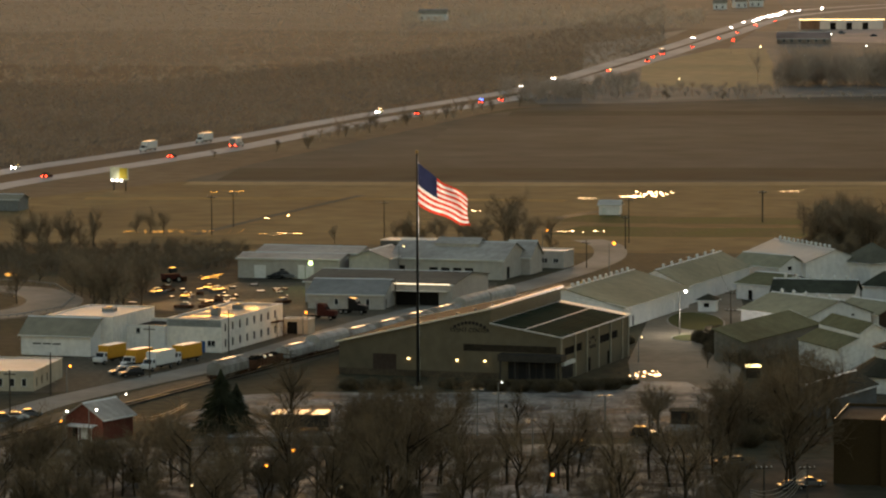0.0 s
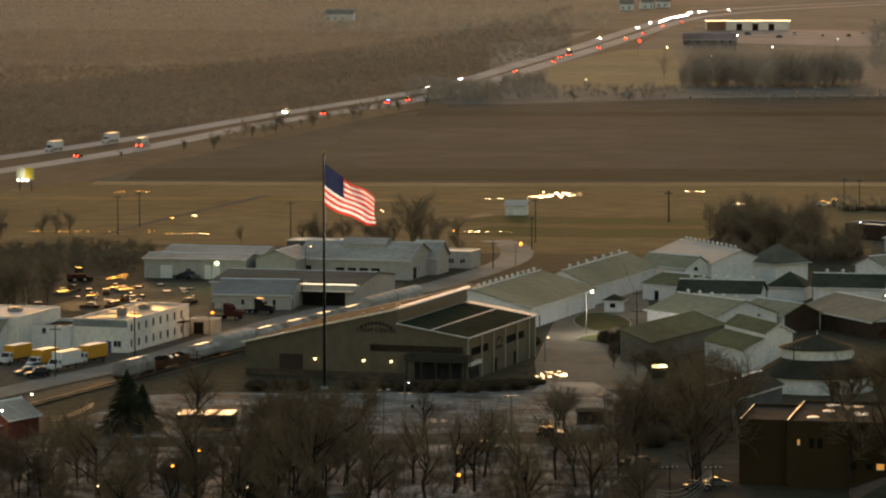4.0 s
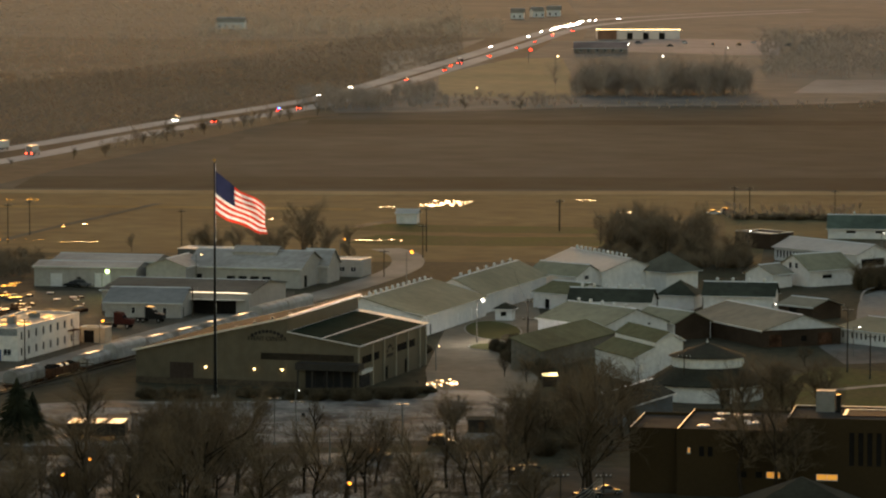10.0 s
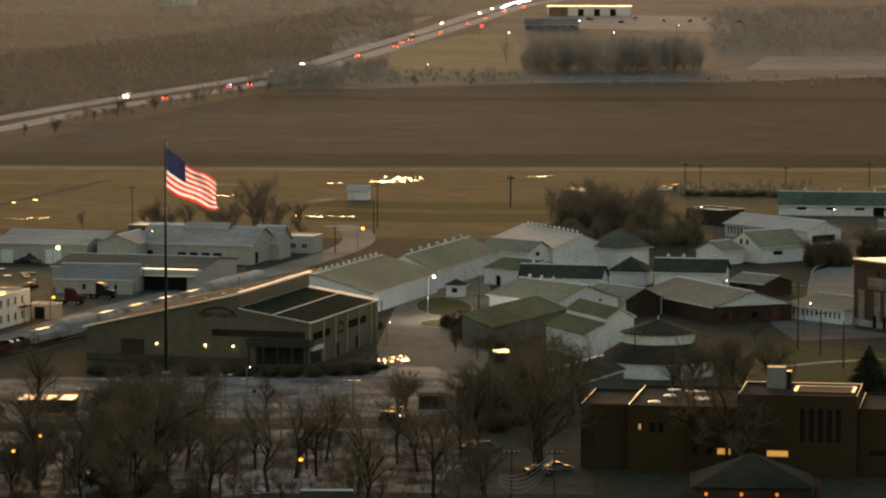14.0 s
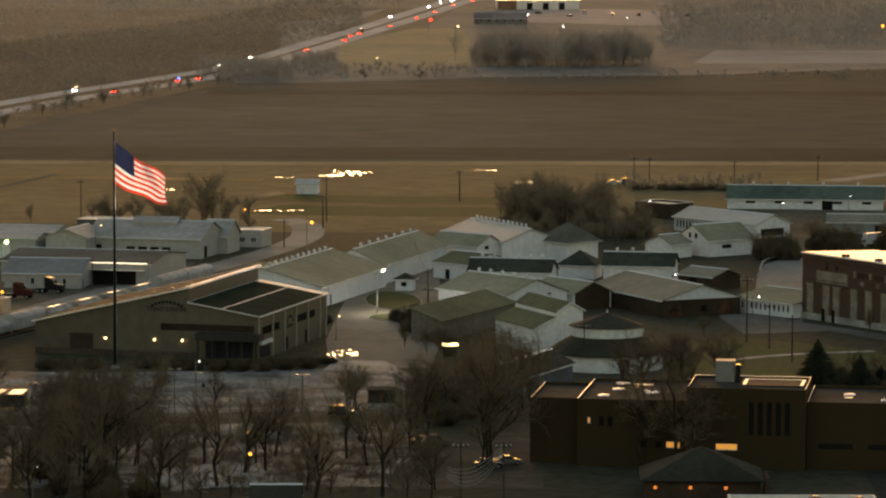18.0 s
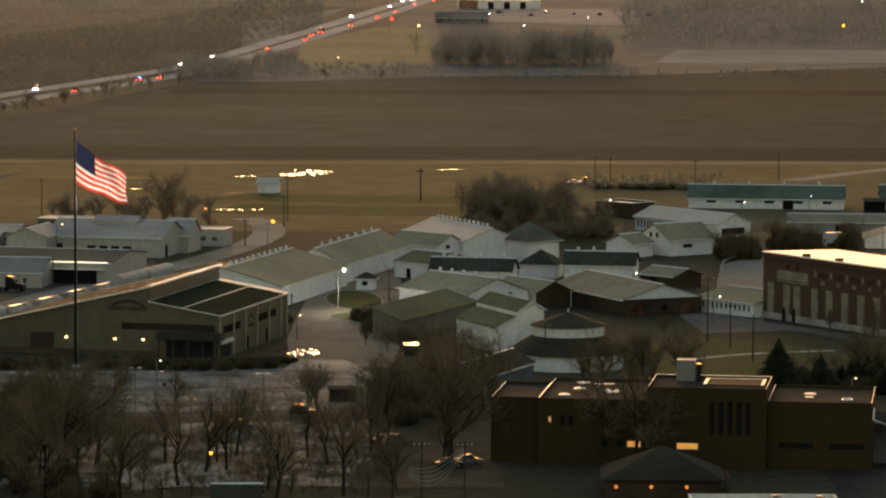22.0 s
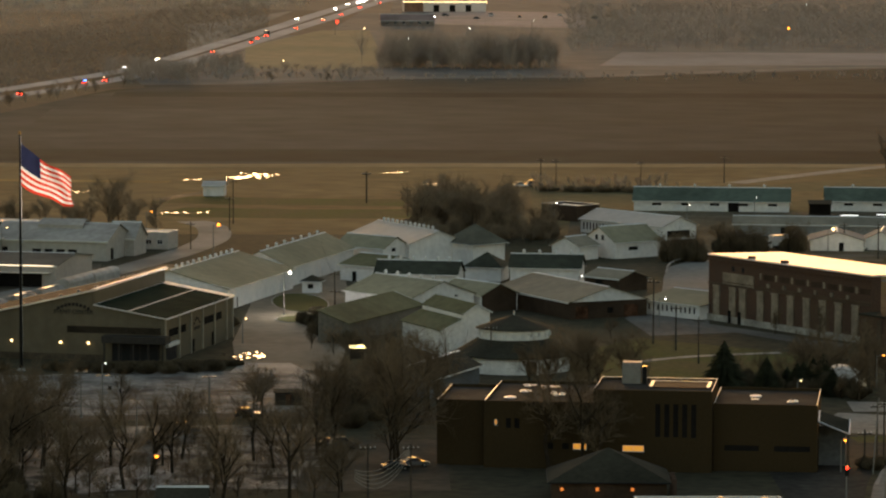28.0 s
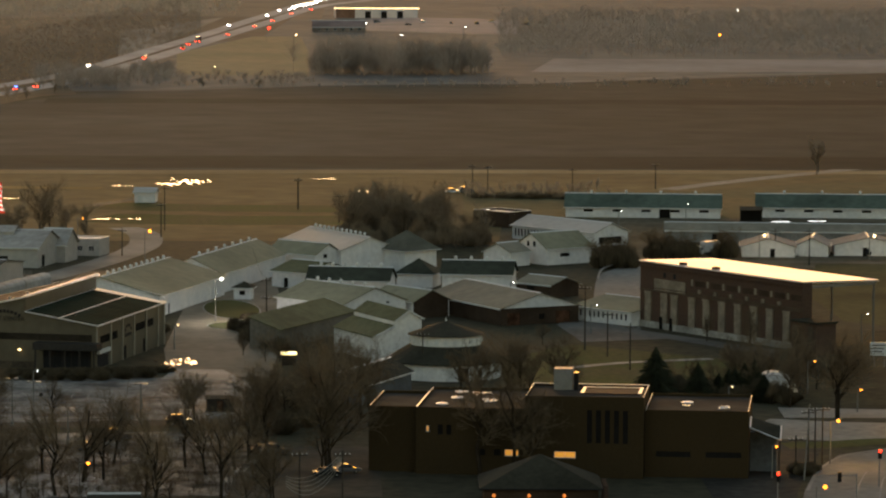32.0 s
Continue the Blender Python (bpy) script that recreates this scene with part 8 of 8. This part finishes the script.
# more of the belt, with undergrowth
TB = random.Random(77)
for k in range(36):
    y = TB.uniform(574, 650)
    x = y * TB.uniform(-0.116, 0.006)
    if k < 18:
        src, h0 = ((T1, 17), (T2, 14), (T3, 20), (T1, 17))[k % 4]
        h = TB.uniform(9, 15) if y < 625 else TB.uniform(7, 12)
        place(src, x, y, h / h0, TB.uniform(0, 360))
    else:
        w = TB.uniform(2.0, 3.6)
        place(BU, x, y, w, TB.uniform(0, 360), w * TB.uniform(0.8, 1.3))
for k in range(12):
    y = TB.uniform(584, 640)
    x = y * (0.01 + 0.005 * k + TB.uniform(-0.002, 0.002))
    place((T5, T6)[k % 2], x, y, TB.uniform(9, 17) / 18, TB.uniform(0, 360))
for k in range(15):
    y = TB.uniform(664, 704)
    x = y * TB.uniform(0.066, 0.083)
    w = TB.uniform(2.0, 3.0)
    if k < 6:
        place(T2, x, y, TB.uniform(6, 10) / 14, TB.uniform(0, 360))
    else:
        place(BU, x, y, w, TB.uniform(0, 360), w * 1.2)
for k in range(12):
    y = TB.uniform(578, 648)
    x = y * TB.uniform(-0.022, 0.008)
    src, h0 = ((T1, 17), (T2, 14), (T3, 20))[k % 3]
    place(src, x, y, TB.uniform(10, 16.5) / h0, TB.uniform(0, 360))
# paved scraps, kerbs and heaps between the trees
for k in range(26):
    y = TB.uniform(578, 655)
    x = y * TB.uniform(-0.11, 0.075)
    w, d = TB.uniform(1.5, 5.0), TB.uniform(3, 12)
    sheet("paved_scrap", [(x + w * math.cos(a) * TB.uniform(0.6, 1.1), y + d * math.sin(a) * TB.uniform(0.6, 1.1)) for a in (j * 0.698 for j in range(9))], 0.085 + 0.002 * k, (LITTER, GRAVEL, WETLOT)[k % 3], "ragged patch of damp paving under the trees")
for k in range(14):
    y = TB.uniform(582, 655)
    x = y * TB.uniform(-0.02, 0.075)
    ln, sl = TB.uniform(3, 9), TB.uniform(-0.5, 0.5)
    ribbon("lot_kerb", [(x - ln, y - ln * sl), (x, y), (x + ln, y + ln * sl * 1.6)], 0.3, 0.16, CONCRETE, "pale kerb between paving and mud")
# clipped hedge along the front of the event hall
for k in range(30):
    u = k / 29
    place(BU, -0.1 + 35.7 * u, 748.9 + 2.8 * u, 1.5 + 0.2 * math.sin(k * 2.1), k * 71, 1.05)
# dark hedge along the drive before the olive-roofed wing
for k in range(14):
    u = k / 13
    place(BU, 52.2 + 7.2 * u, 824.2 + -32.8 * u, 1.7 + 0.4 * math.sin(k * 1.9), k * 53, 1.9 + 0.5 * math.sin(k * 2.7))
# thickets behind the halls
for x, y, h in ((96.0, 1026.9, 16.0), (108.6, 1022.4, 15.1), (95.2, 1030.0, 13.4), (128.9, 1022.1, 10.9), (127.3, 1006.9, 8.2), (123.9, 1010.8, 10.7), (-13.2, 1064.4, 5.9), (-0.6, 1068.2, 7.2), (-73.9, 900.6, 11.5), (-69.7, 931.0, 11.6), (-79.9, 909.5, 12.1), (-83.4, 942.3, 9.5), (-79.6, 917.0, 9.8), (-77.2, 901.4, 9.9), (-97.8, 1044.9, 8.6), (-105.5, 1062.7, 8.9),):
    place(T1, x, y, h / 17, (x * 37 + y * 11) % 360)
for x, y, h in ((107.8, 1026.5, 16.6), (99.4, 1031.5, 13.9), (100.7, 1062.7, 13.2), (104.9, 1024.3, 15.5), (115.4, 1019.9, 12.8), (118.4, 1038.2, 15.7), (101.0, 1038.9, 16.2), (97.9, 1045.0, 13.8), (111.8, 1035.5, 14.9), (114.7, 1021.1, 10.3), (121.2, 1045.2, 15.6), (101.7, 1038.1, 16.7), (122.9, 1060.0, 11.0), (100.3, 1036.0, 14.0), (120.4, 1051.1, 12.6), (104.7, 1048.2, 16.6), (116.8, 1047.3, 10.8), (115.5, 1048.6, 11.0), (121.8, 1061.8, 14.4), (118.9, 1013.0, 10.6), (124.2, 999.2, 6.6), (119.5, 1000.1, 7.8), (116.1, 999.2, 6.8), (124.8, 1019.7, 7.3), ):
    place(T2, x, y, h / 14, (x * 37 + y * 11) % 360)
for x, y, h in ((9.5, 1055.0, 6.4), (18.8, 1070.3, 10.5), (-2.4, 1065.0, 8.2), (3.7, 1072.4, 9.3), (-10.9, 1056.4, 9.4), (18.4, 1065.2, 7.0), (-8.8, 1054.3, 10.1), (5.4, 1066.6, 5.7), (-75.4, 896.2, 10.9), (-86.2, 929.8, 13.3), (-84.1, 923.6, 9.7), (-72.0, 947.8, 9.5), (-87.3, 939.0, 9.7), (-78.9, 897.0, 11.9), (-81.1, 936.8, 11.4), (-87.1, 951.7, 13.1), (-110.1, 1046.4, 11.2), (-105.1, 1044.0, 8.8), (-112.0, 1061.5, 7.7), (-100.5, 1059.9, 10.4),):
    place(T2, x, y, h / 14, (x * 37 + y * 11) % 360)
# undergrowth of those thickets
for k in range(34):
    u = TB.random()
    place(BU, 94 + 34 * u, 1020 - 12 * u + TB.uniform(-6, 22), TB.uniform(2.5, 4.0), TB.uniform(0, 360), TB.uniform(2.4, 4.6))
for x0, x1, y0, n in ((147.5, 157.0, 951.0, 9), (164.0, 175.5, 973.0, 10), (181.5, 186.0, 975.0, 4)):
    for k in range(n):
        u = (k + 0.5) / n
        place((T1, T2)[k % 2], x0 + (x1 - x0) * u, y0 + TB.uniform(-2, 3), TB.uniform(6.6, 8.6) / (17, 14)[k % 2], TB.uniform(0, 360))
        place(BU, x0 + (x1 - x0) * u, y0 + TB.uniform(-2, 2), TB.uniform(1.6, 2.4), TB.uniform(0, 360), TB.uniform(2.6, 4.2))
box_truck(178.6, 979.0, 200, WPAINT, "white box truck parked between dark round trees", 5.0)
for k in range(7):
    place(BU, 138.4 + 1.15 * k, 702.6 + 0.7 * math.sin(k * 1.9), 1.7, k * 61, 3.2 - 0.34 * k)
place(T5, 148.6, 717.0, 13.0 / 18, 200)
# slender many-stemmed trees before the school
for x, y, h, a in ((77.5, 614.3, 20.5, 20), (82.1, 610.6, 20.0, 140), (84.6, 608.6, 17.5, 260)):
    place(T5, x, y, h / 18, a)
# distant woods: far too many to count
FAR = random.Random(31)


def far_wood(name, label, count, where, hmin, hmax, blades=26, r0=0.06, m=None, broad=1.0):
    segs = []
    n = 0
    while n < count:
        p = where()
        if p is None:
            continue
        n += 1
        x, y = p
        h = FAR.uniform(hmin, hmax)
        w = h * FAR.uniform(0.26, 0.42) * broad
        segs.append((x, y, 0, x, y, h * 0.6, r0 * 2, r0))
        for k in range(blades):
            a, u = FAR.uniform(0, 6.283), FAR.random()
            z0 = h * (0.15 + 0.4 * u)
            r = w * FAR.uniform(0.4, 1.0)
            segs.append((x, y, z0, x + math.cos(a) * r, y + math.sin(a) * r, min(h, z0 + h * FAR.uniform(0.12, 0.4)), r0, r0 * 0.4))
    me = tubes(segs, 3)
    me.materials.append(m or TWIG_F)
    return tagged(new(name, me), label, "woods", "", "stuff")


HX = [p[0] for p in HF]
HY = [p[1] for p in HF]


def left_wood(gap, deep):
    def pick():
        d = FAR.uniform(1300, 3750)
        x = d * FAR.uniform(-0.118, 0.055)
        over = d - np.interp(x, HX, HY)
        return (x, d) if gap < over < deep else None
    return pick


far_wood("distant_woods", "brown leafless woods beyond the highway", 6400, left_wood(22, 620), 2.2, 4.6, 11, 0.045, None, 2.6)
# the farther wood takes the palest twigs, as painted haze
far_wood("distant_woods_far", "leafless woods in the distance, haze put into their pale brown", 4200, left_wood(620, 2600), 2.2, 5, 9, 0.05, TWIG_P, 2.8)


def band(t0, t1, d0, d1):
    return lambda: (lambda d, a: (d * a, d))(FAR.uniform(d0, d1), FAR.uniform(t0, t1))


CLUMPS = [(FAR.uniform(0.0836, 0.1264), FAR.uniform(1905, 1980), FAR.uniform(0.0008, 0.0026)) for k in range(44)]


def clumped():
    a, d, w = FAR.choice(CLUMPS)
    d += FAR.gauss(0, 9)
    return d * (a + FAR.gauss(0, w)), d


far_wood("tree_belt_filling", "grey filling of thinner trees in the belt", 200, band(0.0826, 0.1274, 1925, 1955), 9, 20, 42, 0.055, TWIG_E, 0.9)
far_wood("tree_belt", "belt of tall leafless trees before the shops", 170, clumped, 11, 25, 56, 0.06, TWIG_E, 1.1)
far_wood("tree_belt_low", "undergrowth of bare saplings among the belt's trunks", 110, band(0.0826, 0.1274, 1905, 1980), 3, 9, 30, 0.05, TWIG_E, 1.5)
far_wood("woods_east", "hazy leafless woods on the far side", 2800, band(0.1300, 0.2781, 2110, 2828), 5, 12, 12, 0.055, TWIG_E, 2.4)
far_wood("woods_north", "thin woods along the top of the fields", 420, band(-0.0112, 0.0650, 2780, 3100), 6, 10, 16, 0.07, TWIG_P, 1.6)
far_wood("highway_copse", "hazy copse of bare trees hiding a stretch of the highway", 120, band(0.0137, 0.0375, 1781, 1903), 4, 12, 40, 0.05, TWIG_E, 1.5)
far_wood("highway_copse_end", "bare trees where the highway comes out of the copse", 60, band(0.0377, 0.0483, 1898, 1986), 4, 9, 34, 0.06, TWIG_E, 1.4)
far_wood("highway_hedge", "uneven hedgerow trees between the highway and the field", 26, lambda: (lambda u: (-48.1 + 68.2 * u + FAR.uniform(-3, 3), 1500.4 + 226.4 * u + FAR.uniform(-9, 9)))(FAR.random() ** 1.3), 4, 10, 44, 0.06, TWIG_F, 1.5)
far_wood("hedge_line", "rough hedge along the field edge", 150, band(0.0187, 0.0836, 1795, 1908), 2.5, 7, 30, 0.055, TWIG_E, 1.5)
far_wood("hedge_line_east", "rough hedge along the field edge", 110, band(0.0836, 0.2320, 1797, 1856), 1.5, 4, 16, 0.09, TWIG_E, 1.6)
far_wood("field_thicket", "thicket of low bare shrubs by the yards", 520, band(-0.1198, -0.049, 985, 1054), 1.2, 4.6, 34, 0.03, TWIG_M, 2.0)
far_wood("field_thicket_east", "low scrub beside the far barns", 60, band(0.1212, 0.1587, 1164, 1199), 3, 5)
far_wood("brush", "fine leafless brush and saplings under the front trees", 280, band(0.004, 0.074, 588, 655), 0.8, 3.4, 26, 0.016, TWIG, 1.8)
far_wood("brush_west", "fine leafless brush and saplings under the front trees", 240, band(-0.116, 0.004, 585, 672), 1.0, 4.2, 26, 0.018, TWIG, 1.6)
far_wood("saplings", "thin leafless saplings among the front trees", 55, band(0.006, 0.072, 588, 650), 3.5, 8.0, 60, 0.014, TWIG, 1.1)
for src in (*(q for k in KINDS.values() for q in k), SP, BU, *HAZED.values()):
    for o in (*src.children_recursive, src):
        bpy.data.objects.remove(o)
